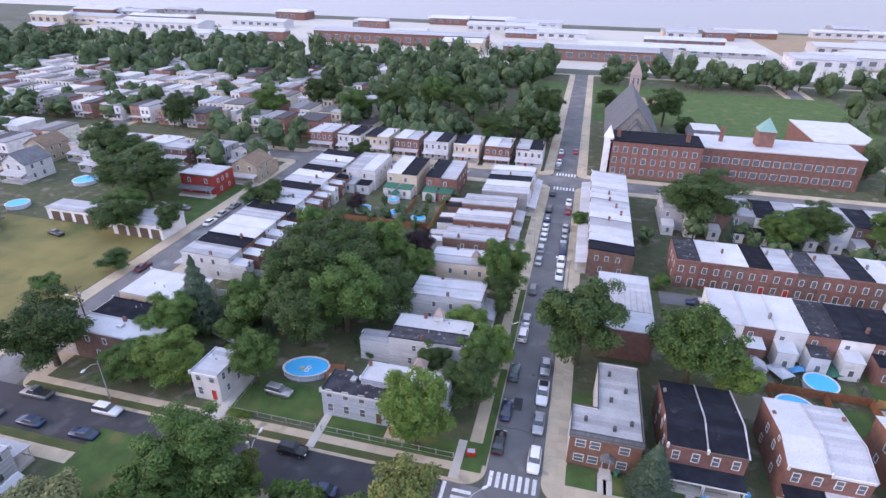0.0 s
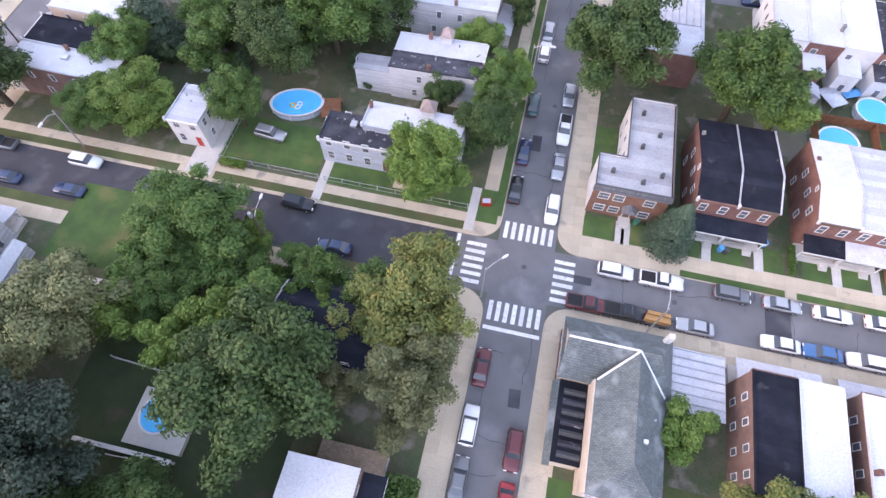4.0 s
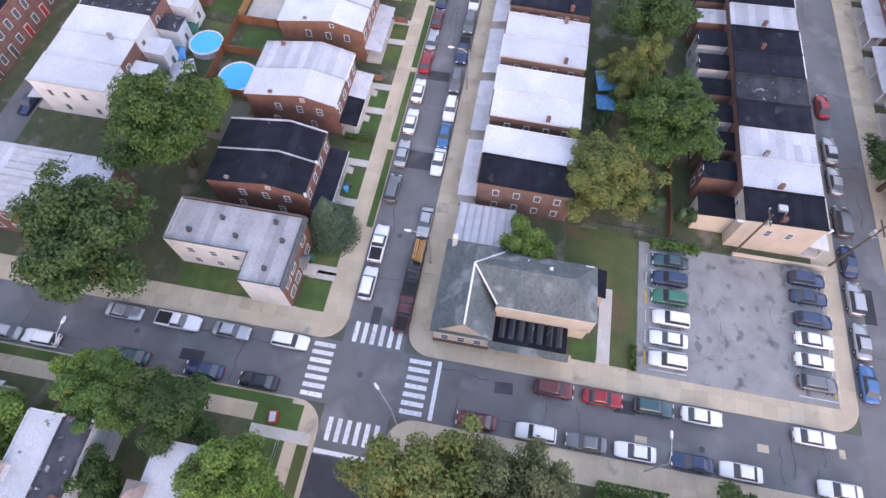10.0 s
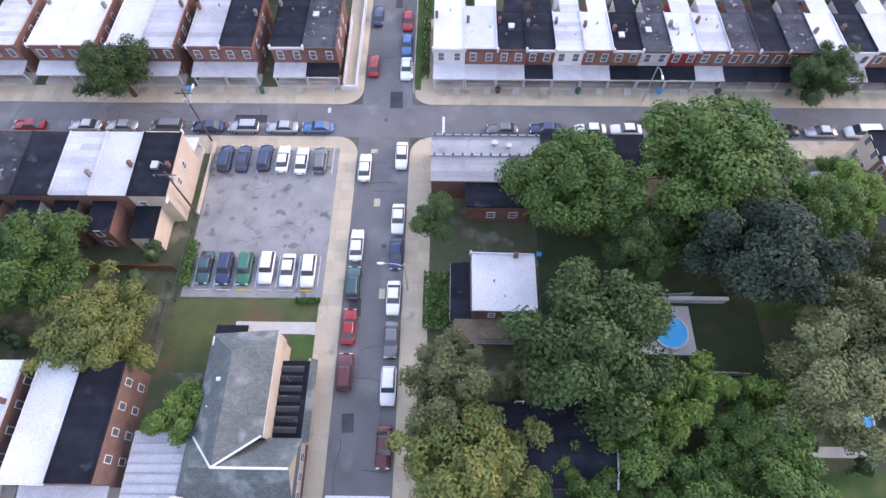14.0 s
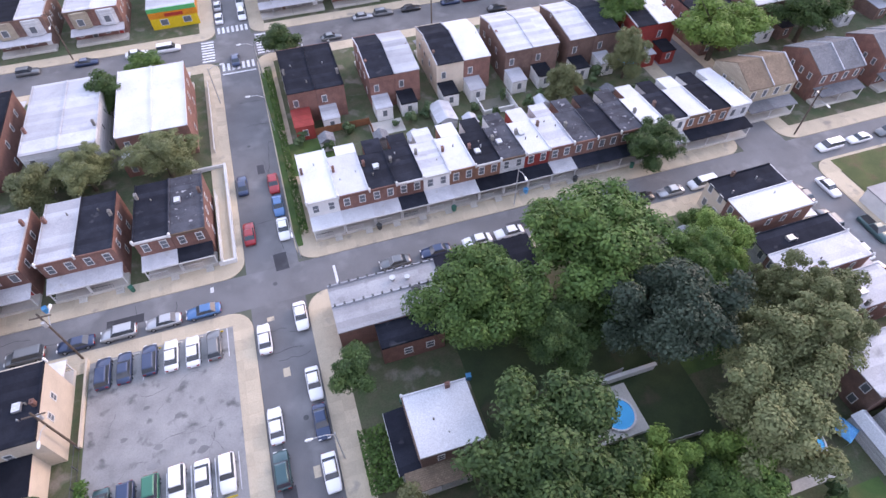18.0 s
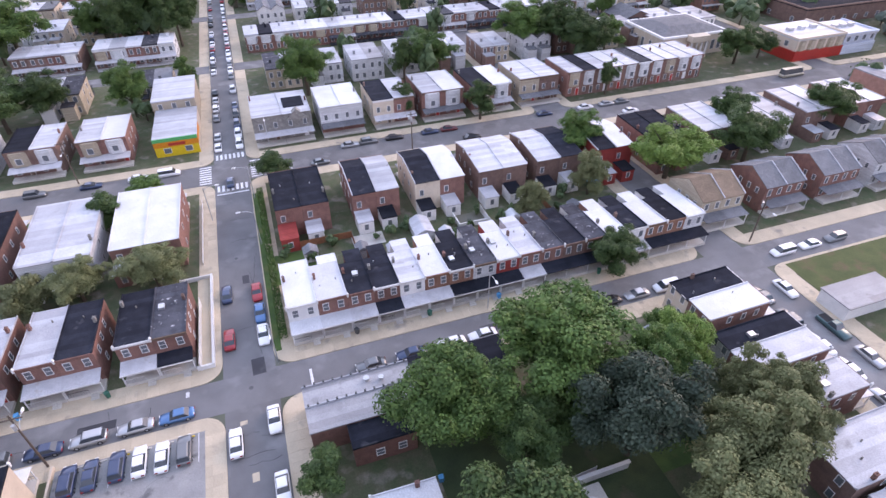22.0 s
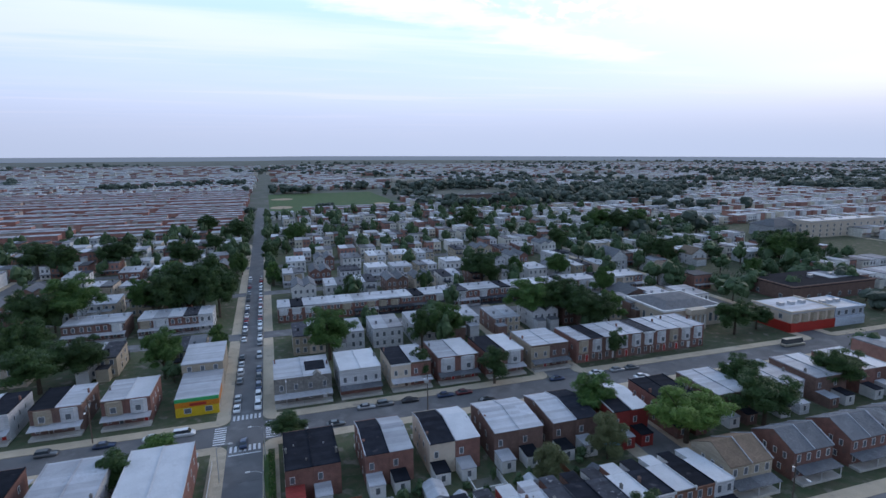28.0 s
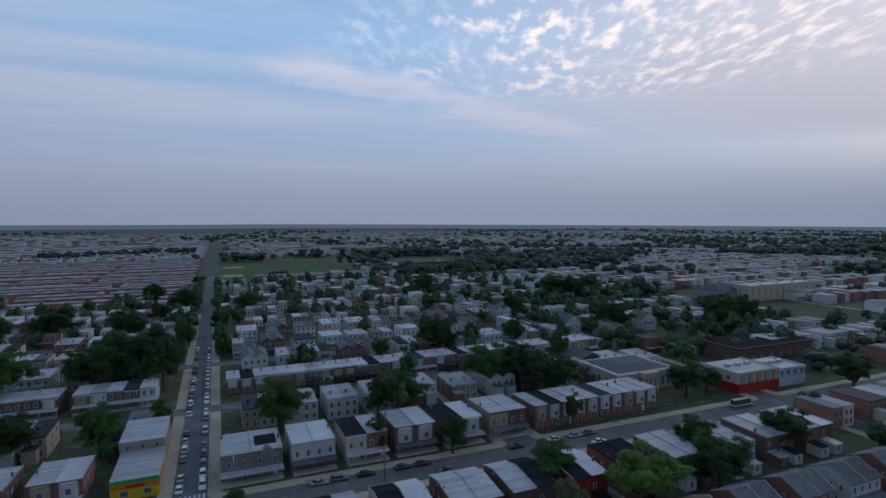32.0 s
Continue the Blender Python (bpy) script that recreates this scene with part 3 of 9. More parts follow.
def corner_block(x0, y0, x1, y1, r, z0, z1):
    """A block of land with rounded corners."""
    pts = []
    for cx, cy, a0 in ((x1 - r, y1 - r, 0), (x0 + r, y1 - r, 90), (x0 + r, y0 + r, 180), (x1 - r, y0 + r, 270)):
        for k in range(7):
            a = radians(a0 + 15 * k)
            pts.append((cx + r * math.cos(a), cy + r * math.sin(a)))
    return Shape().loft([[(x, y, z0) for x, y in pts], [(x, y, z1) for x, y in pts]])


for i in range(0, len(bx), 2):
    for j in range(0, len(by), 2):
        x0, x1, y0, y1 = bx[i], bx[i + 1], by[j], by[j + 1]
        solid("pavement", corner_block(x0, y0, x1, y1, CR, -0.3, 0.105), M["concrete"], "concrete kerb and base of the pavement", "pavement", kind="structure")
        solid("yard_ground", Shape().box(x0 + PW, y0 + PW, -0.2, x1 - PW, y1 - PW, 0.125), M["yard"], "patchy grass and earth of the back yards", "yard", kind="structure")
        near = -130 < (x0 + x1) / 2 < 130 and -140 < (y0 + y1) / 2 < 90
        st = 1.5 if near else 6.0
        slabs(walks, x0 + CR, y0 + 0.18, x1 - CR, y0 + PW, st)
        slabs(walks, x0 + CR, y1 - PW, x1 - CR, y1 - 0.18, st)
        slabs(walks, x0 + 0.18, y0 + CR, x0 + PW, y1 - CR, st)
        slabs(walks, x1 - PW, y0 + CR, x1 - 0.18, y1 - CR, st)
        for cx, cy in ((x0, y0), (x1, y0), (x0, y1), (x1, y1)):
            sx, sy = (1 if cx == x0 else -1), (1 if cy == y0 else -1)
            pts = [(cx + sx * CR, cy + sy * CR)] + [(cx + sx * (CR - (CR - 0.18) * math.sin(a)), cy + sy * (CR - (CR - 0.18) * math.cos(a))) for a in (math.pi / 2 * k / 6 for k in range(7))]
            if sx * sy > 0:
                pts.reverse()
            walks.poly([(x, y, 0.125) for x, y in pts])
solid("pavement_flags", walks, M["concrete"], "worn beige concrete pavement flags", "pavement", kind="stuff")

# markings: crosswalk bars and stop lines
bar_ns, bar_ew = Shape().box(-0.28, -1.35, 0, 0.28, 1.35, 0.006), Shape().box(-1.35, -0.28, 0, 1.35, 0.28, 0.006)
bar_ns, bar_ew = bar_ns.mesh("crosswalk_bar", M["paint_road"]), bar_ew.mesh("crosswalk_bar", M["paint_road"])


def crossing(kind, n, x0, y0, dx, dy):
    root = thing("crosswalk", "white painted ladder crosswalk on grey asphalt", "crosswalk", pose(x0, y0, 0.006), "crosswalks", "structure")
    for k in range(n):
        part("bar", bar_ns if kind == "ns" else bar_ew, None, root, at=pose(dx * k, dy * k, 0))


crossing("ns", 7, -3.1, 6.2, 1.03, 0)
crossing("ns", 7, -3.1, -6.0, 1.03, 0)
crossing("ew", 6, 5.5, -2.8, 0, 1.12)
crossing("ew", 6, -6.6, -2.6, 0, 1.12)
crossing("ns", 7, -3.1, -122.8, 1.03, 0)
crossing("ns", 7, -3.1, -138.6, 1.03, 0)
crossing("ew", 8, 5.9, -134.2, 0, 1.12)
crossing("ew", 8, -5.9, -134.2, 0, 1.12)
crossing("ns", 7, -2.6, 123.2, 1.0, 0)
crossing("ns", 7, -2.6, 136.6, 1.0, 0)
for x, y, w, d in ((0.0, -8.4, 7.2, 0.5), (-9.2, 0.6, 0.5, 7.0), (-8.9, -60.4, 0.4, 4.6), (9.0, -61.0, 0.5, 1.0), (9.0, -63.8, 0.5, 1.0), (0, -120.2, 7, 0.4)):
    solid("stop_line", Shape().box(-w / 2, -d / 2, 0, w / 2, d / 2, 0.008), M["paint_road"], "white painted stop line", "road marking", pose(x, y, 0.006), kind="structure")
for x, y, w, d, a, mt in ((2.2, -31, 1.6, 2.6, 2, "asphalt_new"), (0.4, -47, 0.9, 1.3, 0, "concrete"), (-1.2, -33, 0.8, 1.4, 0, "concrete"), (1.8, -16.5, 1.4, 2.2, 4, "asphalt_new"), (-1.4, -66, 2.0, 3.4, 2, "asphalt_new"), (8.0, 0.8, 2.4, 1.2, 0, "asphalt_new"), (50, 0.6, 2.0, 3.6, 1, "asphalt_new"), (-0.8, -88, 1.2, 2.4, 0, "asphalt_new"), (33, 0.3, 3.2, 6, 0, "asphalt_new"), (-1.2, 22, 1.4, 3, 1, "asphalt_new"), (1.4, -56, 1.0, 0.7, 0, "concrete"), (-40, -61.5, 6, 1.6, 0, "asphalt_new"), (21, -62, 5, 1.5, 0, "asphalt_new")):
    solid("road_patch", Shape().box(-w / 2, -d / 2, 0, w / 2, d / 2, 0.004), M[mt], "patched strip in the road surface", "road patch", pose(x, y, 0.006, 0, 0, a), kind="structure")
for x, y in ((0.2, 1.0), (-1.0, -40), (0.5, 30), (0, -62), (20, 0.4), (-30, 0.8), (0.6, -95)):
    solid("manhole_cover", Shape().rod((0, 0, 0), (0, 0, 0.01), 0.35, 0.34, 14), M["steel_dark"], "round dark iron manhole cover", "manhole", pose(x, y, 0.008), "manhole covers")


def patch(name, x0, y0, x1, y1, m, label, cat, z=0.14):
    return solid(name, Shape().box(x0, y0, z - 0.2, x1, y1, z), M[m], label, cat, kind="structure")


patch("parking_lot", 6.6, -56.4, 25.2, -32.2, "asphalt_lot", "cracked pale grey asphalt parking lot", "parking lot", 0.145)
patch("lawn", 6.9, -31.8, 25.5, -28.9, "grass_dry", "dry grass strip with brown patches", "lawn")
# tree shade painted in: a darker patch over the yard ground
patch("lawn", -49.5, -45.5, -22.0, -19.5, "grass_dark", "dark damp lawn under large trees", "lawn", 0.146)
patch("yard_plot", -28.2, -94.2, -21.8, -90.2, "concrete_pale", "pale paved back yard", "yard", 0.158)
patch("yard_plot", -50.0, -94.2, -43.6, -89.8, "yard_bare", "bare yard inside a low white wall", "yard", 0.158)
patch("lawn", 17.4, -28.9, 26, -22.2, "grass_dry", "dry grass yard under a tree", "lawn")
patch("lawn", 7.4, 17.2, 10.6, 27.5, "grass", "mown green side lawn", "lawn", 0.15)
for x0, x1 in ((7.2, 11.3), (13.0, 19), (19.4, 23), (24.6, 29), (31.5, 34), (36.5, 40), (41, 45), (51, 55), (56, 60), (66, 70), (72, 76)):
    patch("lawn", x0, 7.6, x1, 11.2, "grass", "small mown green front lawn", "lawn", 0.15)
for x0, y0, x1, y1, m in ((40.2, 27.2, 48, 30, "concrete_pale"), (49.2, 28.4, 54.6, 34.5, "grass"), (56.2, 29.8, 63.2, 35.8, "concrete_pale"), (64.4, 28.4, 71, 35.8, "grass"), (57.0, 37.6, 61, 44, "grass"), (62, 38.4, 66, 44.5, "grass"), (50.4, 36.9, 54.8, 41, "grass_dry"), (67.6, 41.6, 73, 45, "grass_dry"), (72.4, 28, 77.4, 35, "grass"), (79, 28, 86, 44, "grass_dry"), (87, 28, 94, 44, "grass"), (37.2, 37.4, 41.6, 43, "yard_bare"), (31, 28, 38.8, 34, "yard_bare"), (74, 37.5, 78, 44, "grass")):
    patch("yard_plot", x0, y0, x1, y1, m, {"grass": "small green back yard plot", "grass_dry": "dry weedy back yard plot", "yard_bare": "bare trodden back yard", "concrete_pale": "pale paved back yard"}[m], "yard", 0.14)
patch("lawn", -47, 9, -31.5, 17, "grass", "green side lawn with a parked estate car", "lawn", 0.15)
patch("lawn", -30, 7.8, -8, 11.6, "grass", "green front lawn behind a wire fence", "lawn", 0.15)
patch("lawn", -8.5, 6.5, -4.6, 12, "grass", "green corner lawn", "lawn", 0.15)
patch("driveway", -50.5, 5.2, -46.5, 17, "concrete_pale", "pale concrete driveway beside the cottage", "driveway", 0.16)
patch("lawn", -140, -58, -97.5, -47, "grass_dry", "open green vacant lot", "lawn", 0.15)
patch("lawn", -136, 67, -97.5, 98, "grass", "open green ground behind the garages", "lawn", 0.15)
patch("lawn", -150, 8, -97.5, 60, "straw", "dry yellow vacant lot", "lawn", 0.15)
patch("lawn", -63, -12, -45, 0, "grass", "green yard under the trees", "lawn", 0.15)
patch("lawn", -58, -40, -24, -30, "grass", "shaded green back yard", "lawn", 0.14)
patch("lawn", -14, -93, -6, -84, "grass", "small green back yard behind the row", "lawn", 0.15)
patch("playing_field", 46, 196, 130, 292, "grass", "wide green playing field", "field", 0.16)
patch("playing_field", -168, -905, -10, -632, "grass", "distant green ball field", "field", 0.16)
solid("playground", Shape().rod((0, 0, -0.1), (0, 0, 0.19), 1.0, 1.0, 24), M["sand"], "bare tan earth of a small playground", "playground", pose(29, 262, 0.0) @ Matrix.Diagonal((12, 10, 1, 1)), kind="structure")
patch("lawn", 8, 214, 45, 300, "grass", "green verge beside the bell tower", "lawn", 0.155)
patch("lawn", -30, 215, -8, 300, "grass", "green verge by the north end of the street", "lawn", 0.16)

for k in range(7):
    for y in (-36.0, -54.0):
        solid("stall_line", Shape().box(-0.05, -2.3, 0, 0.05, 2.3, 0.004), M["paint_road"], "worn white parking stall line", "road marking", pose(7.4 + k * 2.75, y, 0.148), kind="structure")


for x0, y0, x1, y1 in ((-83, 4.75, -51.5, 6.1), (-46, 4.75, -9, 6.1), (-83, -5.0, -36, -3.45), (-28, -5.0, -11, -3.45), (-5.3, 8.0, -4.1, 30), (-5.3, 33, -4.1, 58), (20.5, 4.35, 34, 5.3), (35.5, 4.35, 50, 5.3), (51, 4.35, 66, 5.3), (67, 4.35, 95, 5.3), (-5.2, -118, -4.1, -68)):
    patch("verge", x0, y0, x1, y1, "grass_dry" if x1 < -6 else "grass", "narrow grass verge between kerb and pavement", "verge", 0.142)
# ---- houses ----
WIN = {}


def window_mesh(w, h, frame="trim_white", thick=0.09):
    key = (round(w, 2), round(h, 2), frame)
    if key not in WIN:
        s = Shape()
        t = thick
        s.box(-w / 2 - t, -0.07, -0.06, w / 2 + t, 0.02, 0.0)  # sill
        s.box(-w / 2 - t, -0.05, 0, -w / 2, 0.02, h)
        s.box(w / 2, -0.05, 0, w / 2 + t, 0.02, h)
        s.box(-w / 2 - t, -0.06, h, w / 2 + t, 0.02, h + t * 1.4)
        s.box(-w / 2, -0.04, h / 2 - 0.035, w / 2, 0.01, h / 2 + 0.035)
        p = Shape().box(-w / 2, -0.015, 0, w / 2, 0.015, h)
        WIN[key] = [s.mesh("window", M[frame]), p.mesh("pane", M["glass"])]
        b = Shape()  # frame and pane in one piece
        t = thick
        out, ins = [(-w / 2 - t, -0.05), (w / 2 + t, -0.05), (w / 2 + t, h + t), (-w / 2 - t, h + t)], [(-w / 2, 0), (w / 2, 0), (w / 2, h), (-w / 2, h)]
        b.v = [(x, 0.02, z) for x, z in out] + [(x, -0.06, z) for x, z in out] + [(x, -0.06, z) for x, z in ins] + [(x, -0.01, z) for x, z in ins]
        for i in range(4):
            j = (i + 1) % 4
            b.f += [(i, j, 4 + j, 4 + i), (4 + i, 4 + j, 8 + j, 8 + i), (8 + i, 8 + j, 12 + j, 12 + i)]
        b.f.append((12, 13, 14, 15))
        b.m = [0] * 12 + [1]
        WIN[key].append(b.mesh("window", [M[frame], M["glass"]]))
    return WIN[key]


def window(parent, x, y, z, face, w=0.85, h=1.45, frame="trim_white", deep=True):
    a = {"S": 0, "E": 90, "N": 180, "W": -90}[face]
    f, p, both = window_mesh(w, h, frame)
    deep = deep and abs(parent.matrix_basis.translation.y + 10) < 62 and abs(parent.matrix_basis.translation.x) < 60
    o = part("window", f if deep else both, None, parent, at=pose(x, y, z, 0, 0, a))
    if deep:
        part("pane", p, None, o)


DOOR = {}


def door(parent, x, y, z, m="trim_brown", face="S"):
    if m not in DOOR:
        s = Shape().box(-0.45, -0.04, 0, 0.45, 0.02, 2.05)
        s.box(-0.55, -0.07, 0, -0.45, 0.02, 2.15, 1).box(0.45, -0.07, 0, 0.55, 0.02, 2.15, 1).box(-0.55, -0.07, 2.05, 0.55, 0.02, 2.18, 1)
        DOOR[m] = s.mesh("door", [M[m], M["trim_white"]])
    part("door", DOOR[m], None, parent, at=pose(x, y, z, 0, 0, {"S": 0, "E": 90, "N": 180, "W": -90}[face]))


def porch(root, w, kind, post="trim_white", depth=2.4, x0=0.0, awn="metal_pale", h=2.9, full=True, seen=True):
    """A raised porch across the front (y below 0), with a lean-to roof on posts."""
    s = Shape().box(x0 + 0.05, -depth, 0, x0 + w - 0.05, -0.01, 0.55)
    part("porch_floor", s, M["concrete_pale"], root)
    st = Shape()
    for k in range(3):
        st.box(x0 + w * 0.62, -depth - 0.3 * (k + 1), 0, x0 + w * 0.62 + 1.1, -depth - 0.3 * k, 0.42 - 0.14 * k)
    if seen and full:
        part("steps", st, M["concrete_pale"], root)
    r = Shape()
    a, b = x0 - 0.02, x0 + w + 0.02
    r.hexa([(a, -depth - 0.25, h - 0.35), (b, -depth - 0.25, h - 0.35), (b, -0.01, h), (a, -0.01, h), (a, -depth - 0.25, h - 0.2), (b, -depth - 0.25, h - 0.2), (b, -0.01, h + 0.2), (a, -0.01, h + 0.2)])
    part("porch_roof", r, M[awn], root)
    if not full:
        for px in (x0 + w - 0.12,) if seen and x0 == 0.0 and root.matrix_basis.translation.y > -95 else ():
            part("post", Shape().box(px - 0.07, -depth + 0.08, 0.55, px + 0.07, -depth + 0.22, h - 0.33), M[post], root)
        return
    fas = Shape().box(a - 0.02, -depth - 0.29, h - 0.42, b + 0.02, -depth - 0.252, h - 0.18)
    part("fascia", fas, M["trim_white"], root)
    for px in (x0 + 0.12, x0 + w - 0.12):
        part("post", Shape().box(px - 0.07, -depth + 0.08, 0.55, px + 0.07, -depth + 0.22, h - 0.33), M[post], root)
    rail = Shape().box(x0 + 0.19, -depth + 0.12, 1.3, x0 + w * 0.6, -depth + 0.18, 1.36)
    for k in range(9):
        u = x0 + 0.25 + k * (w * 0.6 - 0.3) / 8
        rail.box(u - 0.015, -depth + 0.135, 0.55, u + 0.015, -depth + 0.165, 1.3)
    part("railing", rail, M["steel_dark" if rng.random() < 0.5 else "trim_white"], root)


RECT = {"S": lambda x0, y0, x1, y1: (pose(x0, y0, 0.12), x1 - x0, y1 - y0), "N": lambda x0, y0, x1, y1: (pose(x1, y1, 0.12, 0, 0, 180), x1 - x0, y1 - y0),
        "W": lambda x0, y0, x1, y1: (pose(x0, y1, 0.12, 0, 0, -90), y1 - y0, x1 - x0), "E": lambda x0, y0, x1, y1: (pose(x1, y0, 0.12, 0, 0, 90), y1 - y0, x1 - x0)}
WORDS = {"brick_red": "red brick", "brick_brown": "brown brick", "brick_orange": "orange brick", "brick_painted_red": "bright red painted", "stucco_cream": "cream stucco", "stucco_white": "white stucco", "siding_white": "white sided", "siding_blue": "pale blue sided",
         "siding_tan": "tan sided", "siding_grey": "grey sided", "stone_grey": "grey stone", "roof_white": "white coated", "roof_silver": "silver coated", "roof_black": "black tar", "roof_worn": "worn grey", "roof_grey": "plain grey", "shingle_green": "green shingle", "shingle_brown": "brown shingle", "shingle_grey": "grey shingle", "metal_pale": "pale metal"}


def house(rect, face, wall="brick_red", roof="roof_white", h=6.3, pitch=0.0, gable="x", left=False, right=False, porch_kind="metal_pale", ell=None, ell_roof=None, chimney=True, deep=True, name="row_house", group="row houses", storeys=2,
          frame="trim_white", front=2, bay=False, parapet=True, slope=0.35, rear=True, note="", cornice="trim_white", side_wall=None, ell_wall=None, sides=False, ends=((0.3, 0.72), (0.2, 0.42, 0.66))):
    m, w, d = RECT[face](*rect)
    label = f"{WORDS[wall]} {'end ' if left or right else ''}house with {WORDS[roof]} roof" + note
    root = thing(name, label, "house", m, group)
    W = M[wall]
    hub = m.inverted() @ Vector((-10, -20, 3))  # the side of the town from which it is looked at
    seen = {"S": deep or hub.y < -2, "N": deep or hub.y > d + 2, "W": deep or hub.x < -2, "E": deep or hub.x > w + 2}
    ridge = d * (0.36 if pitch < 1.6 else 0.5)  # low roofs peak near the street
    body = Shape()
    side = 1 if side_wall else 0
    wm = [W, M[side_wall]] if side_wall else W
    b0 = 0.02
    if pitch:
        ym = ridge
        if gable == "x":  # the ridge runs along the street
            for x, flip in ((b0, True), (w - b0, False)):
                pts = [(x, 0, -0.3), (x, d, -0.3), (x, d, h), (x, ym, h + pitch), (x, 0, h)]
                body.poly(pts[::-1] if flip else pts, side)
            body.poly([(b0, 0, -0.3), (w - b0, 0, -0.3), (w - b0, 0, h), (b0, 0, h)])
            body.poly([(w - b0, d, -0.3), (b0, d, -0.3), (b0, d, h), (w - b0, d, h)])
        else:
            body.poly([(b0, 0, -0.3), (w - b0, 0, -0.3), (w - b0, 0, h), (w / 2, 0, h + pitch), (b0, 0, h)])
            body.poly([(w - b0, d, -0.3), (b0, d, -0.3), (b0, d, h), (w / 2, d, h + pitch), (w - b0, d, h)])
            body.poly([(b0, d, -0.3), (b0, 0, -0.3), (b0, 0, h), (b0, d, h)], side)
            body.poly([(w - b0, 0, -0.3), (w - b0, d, -0.3), (w - b0, d, h), (w - b0, 0, h)], side)
    else:
        body.hexa([(b0, 0, -0.3), (w - b0, 0, -0.3), (w - b0, d, -0.3), (b0, d, -0.3), (b0, 0, h), (w - b0, 0, h), (w - b0, d, h - slope), (b0, d, h - slope)])
    part("wall", body, wm, root)
    r = Shape()
    o, t = 0.12, 0.14
    if pitch and gable == "x":
        prof = [(-o - 0.1, h - 0.08), (ridge, h + pitch), (d + o + 0.1, h - 0.08), (d + o + 0.1, h - 0.08 + t), (ridge, h + pitch + t), (-o - 0.1, h - 0.08 + t)]
        r.v, r.f = [(x, y, z) for x in (-0.03, w + 0.03) for y, z in prof], [(6, 7, 10, 11), (7, 8, 9, 10), (1, 0, 5, 4), (2, 1, 4, 3), (5, 11, 10, 4), (4, 10, 9, 3), (0, 1, 7, 6), (1, 2, 8, 7), (0, 6, 11, 5), (3, 9, 8, 2)]
        r.m = [0] * 10
    elif pitch:
        prof = [(-o, h - 0.08), (w / 2, h + pitch), (w + o, h - 0.08), (w + o, h - 0.08 + t), (w / 2, h + pitch + t), (-o, h - 0.08 + t)]
        r.v, r.f = [(x, y, z) for y in (-0.25, d + 0.2) for x, z in prof], [(0, 1, 4, 5), (1, 2, 3, 4), (7, 6, 11, 10), (8, 7, 10, 9), (5, 4, 10, 11), (4, 3, 9, 10), (1, 0, 6, 7), (2, 1, 7, 8), (6, 0, 5, 11), (2, 8, 9, 3)]
        r.m = [0] * 10
    else:
        e, q = 0.015, 0.14
        up = t + (0.2 if parapet else 0.001)
        prof = [(e, 0), (w - e, 0), (w - e, up), (w - e - q, up), (w - e - q, t), (e + q, t), (e + q, up), (e, up)]
        k = len(prof)
        r.v = [(x, y, z + zz) for y, z in ((-0.05, h), (d + 0.08, h - slope)) for x, zz in prof]
        r.f = [(i, (i + 1) % k, k + (i + 1) % k, k + i) for i in range(k)] + [(0, 5, 4, 1), (1, 4, 3, 2), (0, 7, 6, 5), (k, k + 1, k + 4, k + 5), (k + 1, k + 2, k + 3, k + 4), (k, k + 5, k + 6, k + 7)]
        r.f = [tuple(reversed(f)) for f in r.f]
        r.m = [0] * len(r.f)
    roof_ob = part("roof", r, M[roof], root)
    if pitch and gable == "x":
        q = 0.09
        cp = Shape()
        ln = [(-0.2, h - 0.1 + t), (ridge, h + pitch + t), (d + 0.2, h - 0.1 + t)]
        cp.loft([[(x, y, z + dz) for x, dz in ((w - q, 0.0), (w + q, 0.0), (w + q, 0.2), (w - q, 0.2))] for y, z in ln])
        part("coping", cp, M["roof_silver"], roof_ob)
    if not pitch:
        for k in range(rng.randint(1, 2)):
            hat = Shape()
            u, v = rng.uniform(0.2, 0.8) * w, rng.uniform(0.25, 0.85) * d
            zz = h + t - slope * v / d
            hat.rod((u, v, zz - 0.05), (u, v, zz + rng.uniform(0.3, 0.6)), 0.11, 0.11, 6)
            if deep:
                part("vent", hat, M["galvanised" if rng.random() < 0.5 else "stone_grey"], roof_ob)
        if rng.random() < 0.45:
            u, v = rng.uniform(0.25, 0.75) * w, rng.uniform(0.3, 0.7) * d
            if deep:
                part("skylight", Shape().box(u - 0.45, v - 0.55, h - slope, u + 0.45, v + 0.55, h + 0.36), M["galvanised"], roof_ob)
    if cornice and not (pitch and gable == "y"):
        c = Shape().loft([[(x, y, z) for y, z in ((-0.06, h - 0.4), (-0.12, h - 0.4), (-0.16, h - 0.12), (-0.24, h - 0.08), (-0.24, h + 0.1), (-0.06, h + 0.1))] for x in (w, 0.0)])
        part("cornice", c, M[rng.choice((cornice, wall, wall, "trim_brown"))], root)
        if deep or porch_kind and seen["S"] and group in ("row houses", "brick twins on the second street"):
            part("finial", Shape().loft([[(x, y, z) for x, y in ((-k, -0.3), (k, -0.3), (k, 0.0), (-k, 0.0))] for k, z in ((0.13, h - 0.3), (0.15, h + 0.25), (0.2, h + 0.32), (0.05, h + 0.55))]), M["trim_white"], root, at=pose(0.02, 0, 0))
    if chimney and (deep or rng.random() < 0.5):
        cx = 0.45 if left or not right else w - 0.45
        cy = d * rng.uniform(0.45, 0.8)
        part("chimney", Shape().box(cx - 0.2, cy - 0.27, h - 0.6, cx + 0.2, cy + 0.27, h + 0.8).box(cx - 0.24, cy - 0.31, h + 0.8, cx + 0.24, cy + 0.31, h + 0.88).rod((cx, cy, h + 0.8), (cx, cy, h + 1.15), 0.1, 0.08, 8), M[rng.choice(("brick_brown", "stone_grey", "brick_red"))], root)
